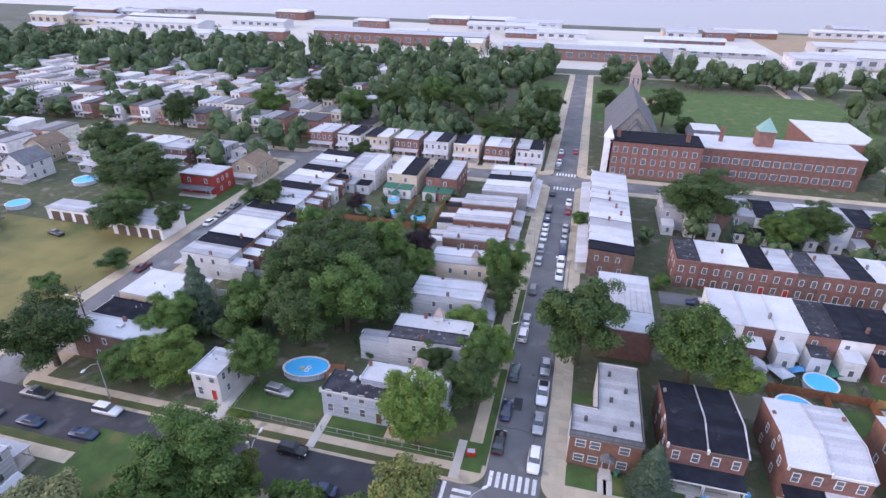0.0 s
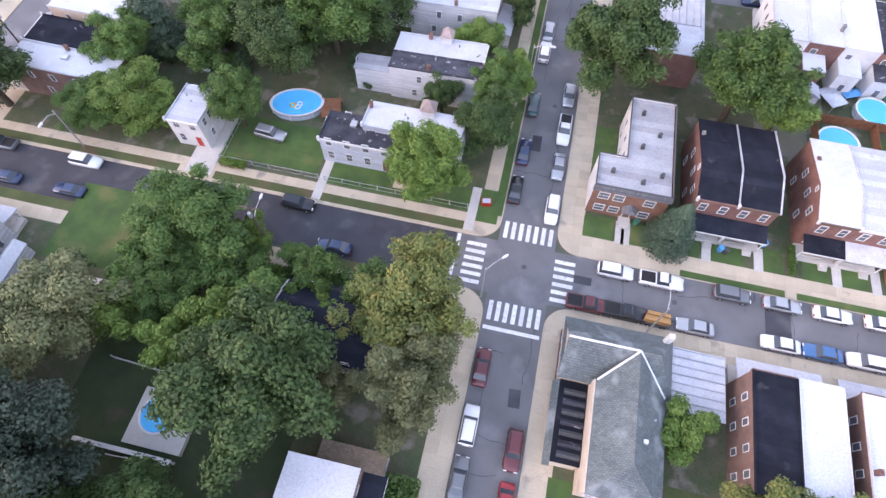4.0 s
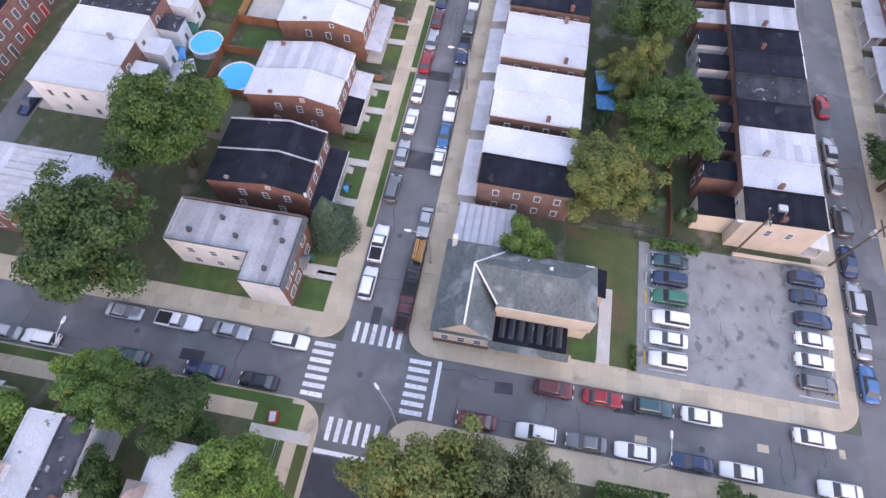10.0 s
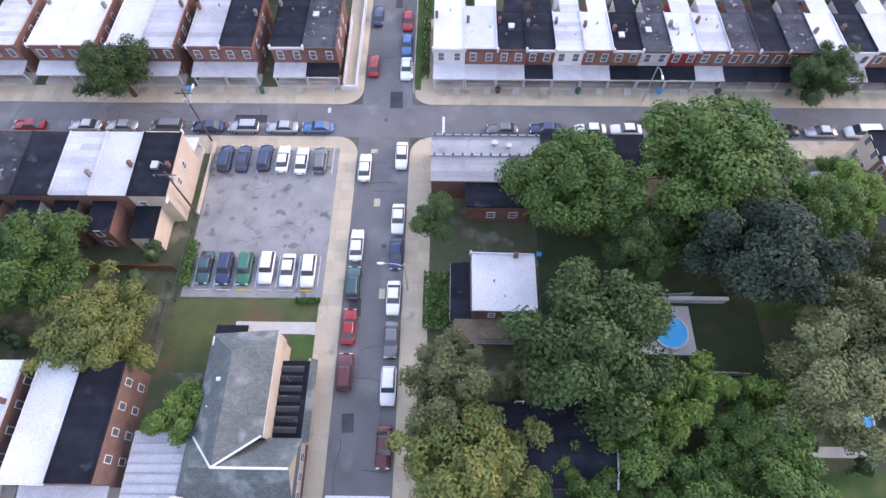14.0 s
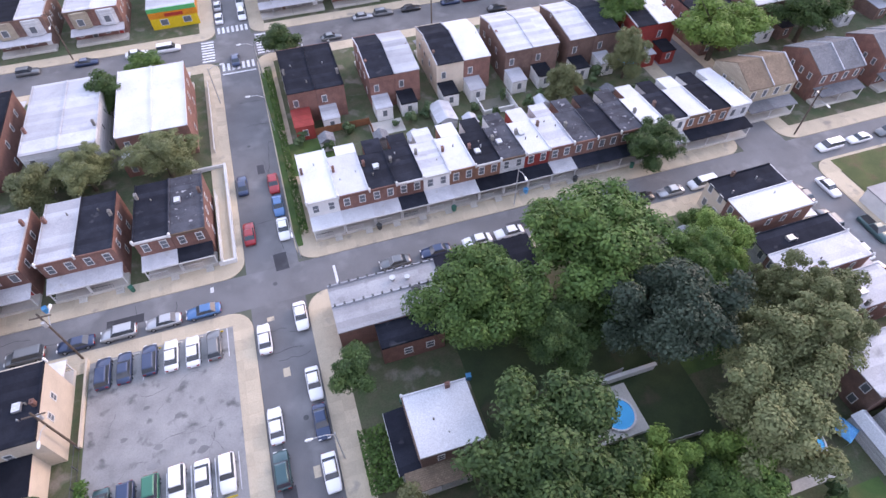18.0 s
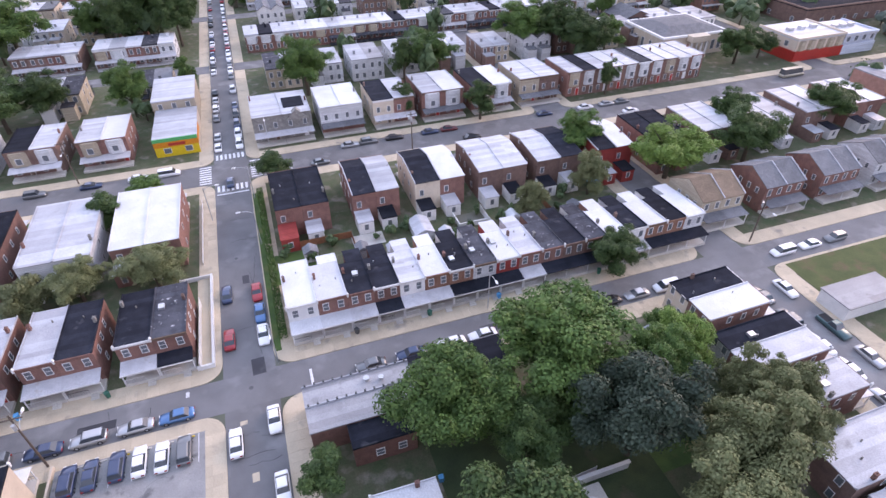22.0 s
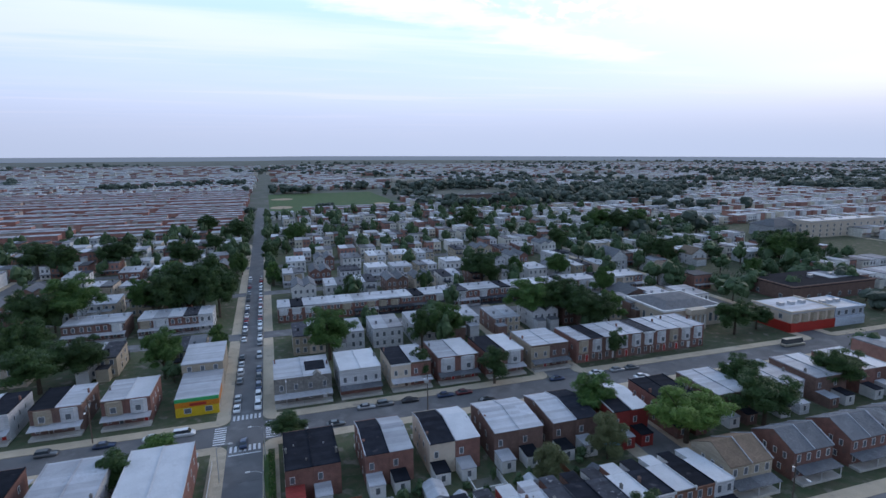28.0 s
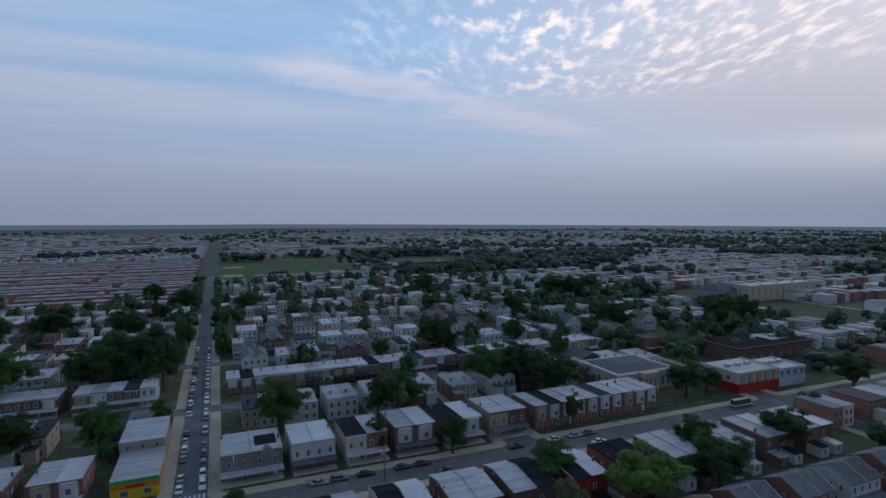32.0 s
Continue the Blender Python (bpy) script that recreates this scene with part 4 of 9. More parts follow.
    for s in range(storeys):
        z = 0.95 + s * 2.85
        for k in range(front):
            u = w * (k + 0.5) / front
            if not seen["S"]:
                continue
            if s == 0 and k == front - 1:
                door(root, u, 0, 0.55 if porch_kind else 0.3, rng.choice(["trim_brown", "trim_white", "steel_dark", "plastic_red"]))
            elif bay and s == 1:
                continue
            else:
                window(root, u, 0, z + 0.1, "S", deep=deep, frame=frame)
        if rear and seen["N"]:
            for k in range(2):
                if not ell or s == 1 and k == 1:
                    window(root, w * (k + 0.5) / 2, d, z, "N", 0.8, 1.35, deep=deep, frame=frame)
        for on, x, f in ((left, 0.02, "W"), (right, w - 0.02, "E")):
            if on and seen[f]:
                for v in ((0.2, 0.42, 0.64, 0.85) if sides else ends[min(s, 1)]):
                    window(root, x, d * v, z + 0.1, f, 0.7, 1.2, deep=deep, frame=frame)
    if pitch and gable == "x" and pitch < 1.6:
        for on, x, f in ((left, 0.02, "W"), (right, w - 0.02, "E")):
            if on and seen[f]:
                window(root, x, ridge, h + 0.05, f, 0.5, 0.6, deep=deep, frame=frame)
    if bay:
        s = Shape()
        pts = [(w * 0.15, 0.0), (w * 0.28, -0.75), (w * 0.72, -0.75), (w * 0.85, 0.0)]
        s.loft([[(x, y, 3.2) for x, y in pts], [(x, y, h - 0.15) for x, y in pts]])
        bb = part("bay", s, M["siding_white" if rng.random() < 0.7 else "siding_tan"], root)
        window(root, w / 2, -0.755, 3.9, "S", 1.2, 1.4, deep=deep)
    if porch_kind:
        porch(root, w, porch_kind, awn=porch_kind, full=deep, seen=seen["S"])
    if ell:
        ew, ed, eh = ell
        x0 = w - ew - 0.04
        e = Shape().hexa([(x0, d - 0.05, -0.3), (x0 + ew, d - 0.05, -0.3), (x0 + ew, d + ed, -0.3), (x0, d + ed, -0.3), (x0, d - 0.05, eh), (x0 + ew, d - 0.05, eh), (x0 + ew, d + ed, eh - 0.25), (x0, d + ed, eh - 0.25)])
        part("rear_wing", e, M[ell_wall or rng.choice([wall, wall, "siding_white", "stucco_white"])], root)
        er = Shape().hexa([(x0 - 0.1, d + 0.01, eh), (x0 + ew + 0.1, d + 0.01, eh), (x0 + ew + 0.1, d + ed + 0.15, eh - 0.25), (x0 - 0.1, d + ed + 0.15, eh - 0.25), (x0 - 0.1, d + 0.01, eh + 0.12), (x0 + ew + 0.1, d + 0.01, eh + 0.12), (x0 + ew + 0.1, d + ed + 0.15, eh - 0.13), (x0 - 0.1, d + ed + 0.15, eh - 0.13)])
        part("rear_wing_roof", er, M[ell_roof or rng.choice([roof, "roof_black", "roof_white"])], root)
        for z in ((0.95, 3.7) if eh > 4.5 else (0.95,)) if seen["N"] else ():
            window(root, x0 + ew / 2, d + ed, z, "N", 0.8, 1.3, deep=deep)
    return root


def row(x0, x1, ya, yb, face, roofs, walls, alley=0.0, pair=2, **kw):
    """Houses side by side along x, from x0 to x1."""
    n = len(roofs)
    w = (x1 - x0) / n
    for k in range(n):
        first, last = k % pair == 0, k % pair == pair - 1
        a = x0 + k * w + (alley / 2 if first else 0)
        b = x0 + (k + 1) * w - (alley / 2 if last else 0)
        lo, hi = (first and alley > 0) or k == 0, (last and alley > 0) or k == n - 1
        if face == "N":
            lo, hi = hi, lo
        house((a, ya, b, yb), face, walls[k % len(walls)], roofs[k], left=lo, right=hi, **kw)


def column(y0, y1, xa, xb, face, roofs, walls, **kw):
    """Houses side by side along y."""
    n = len(roofs)
    w = (y1 - y0) / n
    for k in range(n):
        lo, hi = k == 0, k == n - 1
        if face == "W":
            lo, hi = hi, lo
        house((xa, y0 + k * w, xb, y0 + (k + 1) * w), face, walls[k % len(walls)], roofs[k], left=lo, right=hi, **kw)


WH, BL, SI, WO = "roof_white", "roof_black", "roof_silver", "roof_worn"
# corner house: front block and rear block
def corner_house():
    root = thing("corner_house", "orange brick and white stucco corner house with flat silver roof", "house", pose(7.1, 11.7, 0.12))
    L = [(0, 0), (9.9, 0), (9.9, 16.3), (3.7, 16.3), (3.7, 5.3), (0, 5.3)]
    h = 6.2
    s = Shape()
    for i, (a, b) in enumerate(zip(L, L[1:] + L[:1])):
        s.poly([(*a, -0.3), (*b, -0.3), (*b, h + 0.35), (*a, h + 0.35)], 0 if i in (0, 1) else 1)
    part("wall", s, [M["brick_orange"], M["stucco_white"]], root)
    r = Shape().box(0.15, 0.15, h - 0.1, 9.75, 5.3, h + 0.1).box(3.85, 5.3, h - 0.1, 9.75, 16.15, h + 0.1)
    roof = part("roof", r, M["roof_grey"], root)
    cp = Shape()
    for a, b in zip(L, L[1:] + L[:1]):
        cp.box(min(a[0], b[0]) - 0.08, min(a[1], b[1]) - 0.08, h + 0.35, max(a[0], b[0]) + 0.08, max(a[1], b[1]) + 0.08, h + 0.44)
    part("coping", cp, M["steel_dark"], root)
    for x, y in ((2, 2.6), (6, 1.6), (8.4, 3.2), (5.6, 7.5), (7.8, 10), (5.4, 13.5)):
        part("vent", Shape().box(x - 0.25, y - 0.25, h + 0.05, x + 0.25, y + 0.25, h + 0.5).rod((x, y, h + 0.5), (x, y, h + 0.8), 0.2, 0.28, 8), M["steel_dark"], roof)
    part("mansard", Shape().hexa([(-0.15, -0.35, h - 0.55), (10.05, -0.35, h - 0.55), (10.05, -0.02, h - 0.55), (-0.15, -0.02, h - 0.55), (-0.15, -0.12, h + 0.3), (10.05, -0.12, h + 0.3), (10.05, -0.02, h + 0.3), (-0.15, -0.02, h + 0.3)]), M["shingle_grey"], root)
    for z in (0.9, 3.7):
        for x in (1.6, 3.6, 7.6):
            if z > 3 or x != 5:
                window(root, x, 0, z, "S", 1.3, 1.25)
        for y in (7.5, 10.5, 13.5):
            window(root, 3.7, y, z, "W", 0.9, 1.2)
        for y in (2, 6, 10, 14):
            window(root, 9.9, y, z, "E", 0.8, 1.2)
    door(root, 5.5, 0, 0.3)
    part("canopy", Shape().hexa([(4.5, -1.1, 2.6), (6.5, -1.1, 2.6), (6.5, 0, 2.6), (4.5, 0, 2.6), (5.3, -1.0, 3.4), (5.7, -1.0, 3.4), (5.7, 0, 3.4), (5.3, 0, 3.4)]), M["shingle_grey"], root)
    part("steps", Shape().box(4.7, -1.4, -0.1, 6.3, 0, 0.3).box(4.7, -1.8, -0.1, 6.3, -1.4, 0.15), M["concrete_pale"], root)


corner_house()
# twins on the north side of the east street
tw = [(20.2, BL, BL, "brick_red"), (35.3, WH, SI, "brick_red"), (50.6, WH, WH, "brick_orange"), (66.0, SI, SI, "brick_red"), (81.2, WH, SI, "brick_brown"), (96.5, SI, WH, "brick_red")]
for i, (x, ra, rb, wall) in enumerate(tw):
    for k, rf in enumerate((ra, rb)):
        house((x + 5.2 * k, 12.7, x + 5.2 * k + 5.2, 26.2), "S", wall, rf, h=6.2, pitch=1.25, left=k == 0, right=k == 1, porch_kind=BL if i in (0, 1) and k == 0 else "metal_pale" if i != 0 else BL, deep=i < 2, name="twin_house", group="twin houses with low gables", cornice="trim_white", front=2)
# row on the south side of the east street
row(25.4, 94.8, -21.8, -9.1, "N", [BL, WH, WH, WH, WH, WH, BL, SI, WH, WH, BL, WH], ["brick_brown", "brick_red"], alley=1.9, porch_kind="metal_pale", h=6.3, deep=False, ell=None, sides=True)
# row on the north side of the second street, its rear wings to the lot
house((26.8, -53.4, 31.9, -43.5), "S", "stucco_cream", BL, h=7.0, left=True, porch_kind="stucco_white", ell=(3.2, 4.6, 4.0), ell_roof=BL, ends=((), (0.35, 0.62)))
row(31.9, 88, -53.4, -43.5, "S", [WH, SI, BL, WO, BL, BL, SI, BL, WH, SI, BL], ["brick_red", "brick_brown"], h=7.0, porch_kind="metal_pale", ell=(3.0, 4.4, 5.2), deep=False)
# twins on the south side of the second street, east
for i, (x, ra, rb, p) in enumerate(((7.6, WO, BL, "metal_pale"), (20.4, BL, SI, "metal_pale"), (32.6, SI, WH, "metal_pale"), (44.8, WH, WH, "roof_white"), (57.0, SI, BL, "metal_pale"), (69.2, WH, SI, "metal_pale"), (81.4, SI, BL, "metal_pale"))):
    for k, rf in enumerate((ra, rb)):
        house((x + 5.05 * k, -83.0, x + 5.05 * k + 5.05, -70.6), "N", "brick_red", rf, h=6.2, left=k == 1, right=k == 0, porch_kind=BL if i == 0 and k == 0 else p, deep=i < 2, name="twin_house", group="brick twins on the second street", front=2)
# long row on the south side of the second street, west
house((-12.1, -82.3, -7.2, -70.5), "N", "stucco_white", WH, right=False, left=True, porch_kind="roof_white", h=6.2)
house((-17.0, -80.0, -12.1, -70.5), "N", "brick_red", WH, porch_kind="roof_white", h=6.2, ell=(3.2, 2.6, 5.9), ell_roof=WH)
rb = [BL, BL, SI, WH, BL, WO, WH, SI, WO, BL, WO, WH, BL, WH, BL, WH]
wb = ["brick_red", "brick_red", "stucco_white", "brick_orange", "brick_orange", "siding_white", "brick_painted_red", "brick_red", "brick_red", "brick_brown"]
pb = ["metal_pale", BL, "metal_pale", "metal_pale", BL, BL, BL, "metal_pale", BL, BL, BL, BL, "metal_pale", BL, BL, BL]
for k in range(16):
    a = -17.0 - k * 4.4
    house((a - 4.4, -79.0, a, -70.5), "N", wb[k % len(wb)], rb[k], porch_kind=pb[k], h=6.1, right=k == 15, ell=(2.9, 3.7, 5.8), ell_roof=rb[k], deep=k < 8)
# pitched twins further west
for i, (x, rf, wl_) in enumerate(((-89.5, "shingle_brown", "siding_tan"), (-105.5, "shingle_grey", "brick_red"), (-121.0, "shingle_grey", "brick_red"), (-136.5, "shingle_grey", "siding_white"), (-152, "shingle_grey", "brick_red"), (-168, "shingle_brown", "siding_grey"))):
    for k in range(2):
        house((x - 5.2 - 5.2 * k, -84, x - 5.2 * k, -73.6), "N", wl_, rf, h=6.0, pitch=2.6, left=k == 0, right=k == 1, porch_kind="shingle_grey", deep=i < 0, name="twin_house", group="pitched twins", cornice=None, chimney=True)
# backs to the row: twins that face the third street
fx = [(-8.3, 10.6, BL, BL, "brick_red"), (-23.7, 9.8, BL, SI, "brick_red"), (-37.0, 11.0, BL, WH, "stucco_cream"), (-51.3, 11.5, SI, SI, "brick_brown"), (-65.2, 11.5, SI, BL, "brick_brown"), (-80.5, 9.6, BL, WH, "brick_painted_red"), (-95.0, 10.6, BL, BL, "brick_red"), (-110, 10.6, SI, SI, "brick_brown"), (-126, 12, WH, SI, "siding_white"), (-142, 11, SI, WH, "brick_brown"), (-158, 11, SI, WH, "brick_red")]
for i, (x, w, ra, rb2, wl_) in enumerate(fx):
    for k, rf in enumerate((ra, rb2)):
        house((x - w / 2 * (k + 1), -113.0, x - w / 2 * k, -98.5), "S", wl_ if k == 0 or i != 2 else "brick_red", rf, h=7.0, pitch=1.0 if i in (1, 2, 3, 4, 5) else 0, left=k == 1, right=k == 0, porch_kind="shingle_grey", ell=(3.4, 5.2, 3.3) if i == 0 and k == 0 else (3.1, 4.2, 3.0), ell_wall="brick_painted_red" if i == 0 and k == 0 else "stucco_white" if i < 5 else None, ell_roof="brick_painted_red" if i == 0 and k == 0 else BL if (i + k) % 2 == 0 else SI, deep=i < 1, name="twin_house", group="twins on the third street", chimney=True)
for i, (x, rf, wl_) in enumerate(((9.2, WH, "brick_red"), (24.0, SI, "siding_white"), (39.5, BL, "brick_red"), (54, WH, "siding_white"), (69, SI, "brick_brown"), (84, WH, "brick_red"))):
    for k in range(2):
        house((x + 6.0 * k, -116.0, x + 6.0 * k + 6.0, -96.0), "S", wl_, rf, h=6.6, left=k == 0, right=k == 1, porch_kind="metal_pale", deep=i < 0, name="twin_house", group="deep twins on the third street", ell=(3.0, 3.0, 3.2))

# west block
house((-80.2, -56.4, -68.8, -51.5), "W", "stucco_cream", BL, h=5.4, right=True, porch_kind="roof_black", name="twin_house", group="houses by the west street", chimney=True)
house((-80.2, -51.5, -68.8, -46.4), "W", "brick_red", WH, h=5.9, left=True, porch_kind="roof_white", name="twin_house", group="houses by the west street", chimney=False)
house((-81.0, -44.4, -67.5, -40.6), "W", "siding_white", BL, h=5.6, right=True, porch_kind="roof_black", name="twin_house", group="houses by the west street", chimney=False)
house((-81.0, -40.6, -67.5, -35.8), "W", "brick_red", SI, h=5.7, left=True, porch_kind="roof_silver", name="twin_house", group="houses by the west street")
house((-80.5, -34.5, -68.0, -29.0), "W", "brick_red", SI, h=5.8, left=True, right=True, porch_kind="roof_silver", name="detached_house", group="houses by the west street", front=2)
house((-80.5, -26, -66.0, -18.5), "W", "brick_brown", SI, h=5.8, left=True, right=True, porch_kind="roof_silver", name="detached_house", group="houses by the west street", front=2)
house((-20.5, -36.2, -12.8, -28.5), "E", "brick_brown", WH, h=5.8, left=True, right=True, porch_kind="roof_black", name="detached_house", group="houses under the trees", note=" beside a clipped hedge", ends=((0.4,), (0.3, 0.7)))
side_porch = thing("side_porch", "low brown shingled porch along the brick house", "porch", pose(-18.2, -28.48, 0.12))
part("roof", Shape().hexa([(0, -0.02, 2.9), (7.5, -0.02, 2.9), (7.5, 2.3, 2.5), (0, 2.3, 2.5), (0, -0.02, 3.1), (7.5, -0.02, 3.1), (7.5, 2.3, 2.65), (0, 2.3, 2.65)]), M["shingle_brown"], side_porch)
part("floor", Shape().box(0.1, 0.0, -0.1, 7.4, 2.2, 0.4), M["concrete_pale"], side_porch)
for u in (0.2, 3.7, 7.2):
    part("post", Shape().box(u - 0.07, 2.0, 0.4, u + 0.07, 2.14, 2.55), M["trim_white"], side_porch)
house((-28.0, -18.2, -14.6, -9.6), "N", "siding_white", BL, h=3.9, pitch=1.5, left=True, right=True, porch_kind="roof_worn", name="detached_house", group="houses under the trees", note=" among trees")
house((-79, -17.8, -67.5, -10), "N", "siding_white", SI, h=4.8, left=True, right=True, porch_kind="roof_silver", name="detached_house", group="houses under the trees")


def flat_shop():
    """One-storey building on the corner, its parapet set with small posts."""
    root = thing("brick_hall", "low red brick hall with flat grey roof and black lower wing", "building", pose(-22.6, -55.4, 0.12))
    part("wall", Shape().box(0, 0, -0.3, 15.2, 7.6, 4.3), M["brick_red"], root)
    roof = part("roof", Shape().box(-0.1, -0.1, 4.3, 15.3, 7.7, 4.5), M["roof_grey"], root)
    rim = Shape().box(-0.1, 3.4, 4.5, 15.3, 3.6, 4.75).box(-0.1, -0.1, 4.5, 15.3, 0.1, 4.75)
    part("parapet", rim, M["roof_silver"], root)
    for k in range(12):
        for y in (0.0, 3.5):
            part("post", Shape().box(0.4 + k * 1.3, y - 0.12, 4.75, 0.65 + k * 1.3, y + 0.12, 5.05), M["steel_dark"], roof)
    part("vent", Shape().box(3.2, 3.9, 4.5, 4.4, 4.7, 5.3).rod((3.8, 4.3, 5.3), (3.8, 4.3, 5.6), 0.3, 0.3, 8), M["steel_dark"], roof)
    part("vent", Shape().rod((4.4, 2, 4.5), (4.4, 2, 5.1), 0.25, 0.4, 10).rod((6.4, 1.6, 4.5), (6.4, 1.6, 5.2), 0.3, 0.45, 10), M["galvanised"], roof)
    part("lower_wing", Shape().box(2, 7.6, -0.3, 10.4, 11.4, 3.9), M["brick_red"], root)
    part("lower_wing_roof", Shape().box(1.9, 7.62, 3.9, 10.5, 11.5, 4.05).box(1.9, 11.3, 4.05, 10.5, 11.5, 4.3).box(10.3, 7.62, 4.05, 10.5, 11.3, 4.3), M["roof_black"], root)
    for x in (4, 7):
        window(root, x, 11.4, 1.2, "N", 1.0, 1.3)
    for y in (2, 5.5):
        window(root, 15.2, y, 1.2, "E", 1.2, 1.4)
    for x in (2, 5, 8, 11):
        window(root, x, 0, 1.2, "S", 1.2, 1.4)
    part("dark_wing", Shape().box(-14.5, -0.2, -0.3, -0.02, 6.2, 4.6), M["brick_brown"], root)
    part("dark_wing_roof", Shape().box(-14.6, -0.3, 4.6, -0.01, 6.3, 4.78), M["roof_black"], root)


flat_shop()


def hall():
    """The corner building with a green hipped roof, a cross gable and a clerestory strip."""
    root = thing("corner_hall", "cream stucco corner hall with green shingle roofs", "building", pose(6.0, -26.0, 0.12))
    h, rz = 4.4, 8.6
    # local: x 0..12 east, y 0..19 north
    part("wall", Shape().box(0.2, 12.2, -0.3, 12.0, 19.0, h), M["stucco_cream"], root)
    part("wing_wall", Shape().box(3.7, 0.6, -0.3, 11.4, 12.2, h), M["stucco_cream"], root)
    part("base", Shape().box(0.12, 12.12, -0.3, 12.08, 19.08, 0.9), M["brick_red"], root)
    a = Shape()  # north block: ridge runs east and west
    y0, y1, ym, xm = 11.9, 19.4, 15.4, 7.6
    a.v = [(-0.2, y1, h), (-0.2, ym, rz), (9.8, ym, rz), (12.4, y1, h), (-0.2, y0, h), (12.4, y0, h)]
    a.f, a.m = [(1, 0, 3, 2), (4, 1, 2, 5), (5, 2, 3), (0, 4, 5, 3)], [0] * 4
    b = Shape()  # south wing: ridge runs north and south, hipped at its end
    b.v = [(xm, ym, rz), (xm, 3.6, rz), (3.7, 11.9, 6.1), (3.7, 0.2, 6.1), (11.9, 0.2, h), (11.9, 11.9, h), (3.7, 0.2, 5.9), (3.7, 12.4, 5.9)]
    b.f, b.m = [(0, 2, 3, 1), (1, 4, 5, 0), (1, 3, 4), (2, 7, 6, 3), (6, 4, 3)], [0] * 5
    part("roof", a, M["shingle_green"], root)
    part("wing_roof", b, M["shingle_green"], root)
    for u, v in (((xm, ym, rz + 0.02), (3.8, 12.0, 6.25)), ((xm, ym, rz + 0.02), (11.6, 12.0, 4.75)), ((xm, ym, rz + 0.04), (-0.15, ym, rz + 0.04))):
        part("flashing", Shape().rod(u, v, 0.13, 0.13, 6), M["trim_white"], root)
    part("gable", Shape().loft([[(x, 19.0, h - 0.02), (x, 12.3, h - 0.02), (x, ym, rz - 0.15)] for x in (0.5, 0.19)]), [M["stucco_cream"]], root)
    part("strip", Shape().box(3.55, 0.4, 2.8, 3.75, 12.1, 6.0), M["stucco_cream"], root)
    part("low_roof", Shape().box(0.3, 3.0, 3.0, 3.54, 12.1, 3.15), M["roof_black"], root)
    part("low_wall", Shape().box(0.4, 3.1, -0.3, 3.5, 12.1, 3.0), M["stucco_cream"], root)
    for k in range(7):
        part("roof_light", Shape().hexa([(0.9, 3.6 + k * 1.15, 3.15), (3.4, 3.6 + k * 1.15, 3.15), (3.4, 4.3 + k * 1.15, 3.15), (0.9, 4.3 + k * 1.15, 3.15), (0.9, 3.8 + k * 1.15, 3.6), (3.4, 3.8 + k * 1.15, 3.6), (3.4, 3.9 + k * 1.15, 3.6), (0.9, 3.9 + k * 1.15, 3.6)]), M["roof_worn" if k % 2 else "steel_dark"], root)
    part("lean_to", Shape().hexa([(-0.4, 2.6, 2.2), (0.3, 2.6, 2.2), (0.3, 12.1, 2.2), (-0.4, 12.1, 2.2), (-0.4, 2.6, 2.3), (0.3, 2.6, 3.1), (0.3, 12.1, 3.1), (-0.4, 12.1, 2.3)]), M["shingle_green"], root)
    part("end_roof", Shape().hexa([(8.2, -1.2, 3.4), (12.0, -1.2, 3.4), (12.0, 0.58, 3.7), (8.2, 0.58, 3.7), (8.2, -1.2, 3.55), (12.0, -1.2, 3.55), (12.0, 0.58, 3.85), (8.2, 0.58, 3.85)]), M["roof_black"], root)
    part("end_wall", Shape().box(8.3, -1.1, -0.3, 11.9, 0.58, 3.38), M["stucco_cream"], root)
    part("chimney", Shape().box(10.9, 18.0, h, 11.5, 18.6, h + 3.2), M["stucco_white"], root)
    part("chimney", Shape().box(8.7, 6.1, h + 1.5, 9.15, 6.5, h + 3.3), M["stucco_white"], root)
    part("roof_box", Shape().box(10.4, 0.7, h - 0.2, 11.6, 1.7, h + 0.5), M["trim_white"], root)
    for x, y in ((5.4, 9.5), (5.2, 4), (10.2, 9)):
        part("vent", Shape().rod((x, y, h + 0.8), (x, y, h + 2.0), 0.09, 0.09, 8), M["trim_white"], root)
    for y in (13.6, 15.6, 17.6):
        window(root, 0.2, y, 1.2, "W", 0.8, 1.5)
    for x in (2, 5, 8, 10.5):
        window(root, x, 19.0, 1.2, "N", 0.8, 1.5)
    for x in (5, 7.5, 10):
        window(root, x, 0.6, 1.2, "S", 0.9, 1.5)
    # ribbed metal annex to the east
    an = Shape().box(12.1, 11.4, -0.3, 18.6, 18.6, 3.2)
    part("annex", an, M["stucco_cream"], root)
    ar = Shape().hexa([(12.0, 11.2, 3.5), (18.8, 11.2, 3.2), (18.8, 18.8, 3.2), (12.0, 18.8, 3.5), (12.0, 11.2, 3.65), (18.8, 11.2, 3.35), (18.8, 18.8, 3.35), (12.0, 18.8, 3.65)])
    roof = part("annex_roof", ar, M["metal_pale"], root)
    for k in range(8):
        y = 11.4 + k * 1.03
        part("seam", Shape().hexa([(12.0, y, 3.64), (18.8, y, 3.34), (18.8, y + 0.12, 3.34), (12.0, y + 0.12, 3.64), (12.0, y, 3.8), (18.8, y, 3.5), (18.8, y + 0.12, 3.5), (12.0, y + 0.12, 3.8)]), M["roof_silver"], roof)


hall()
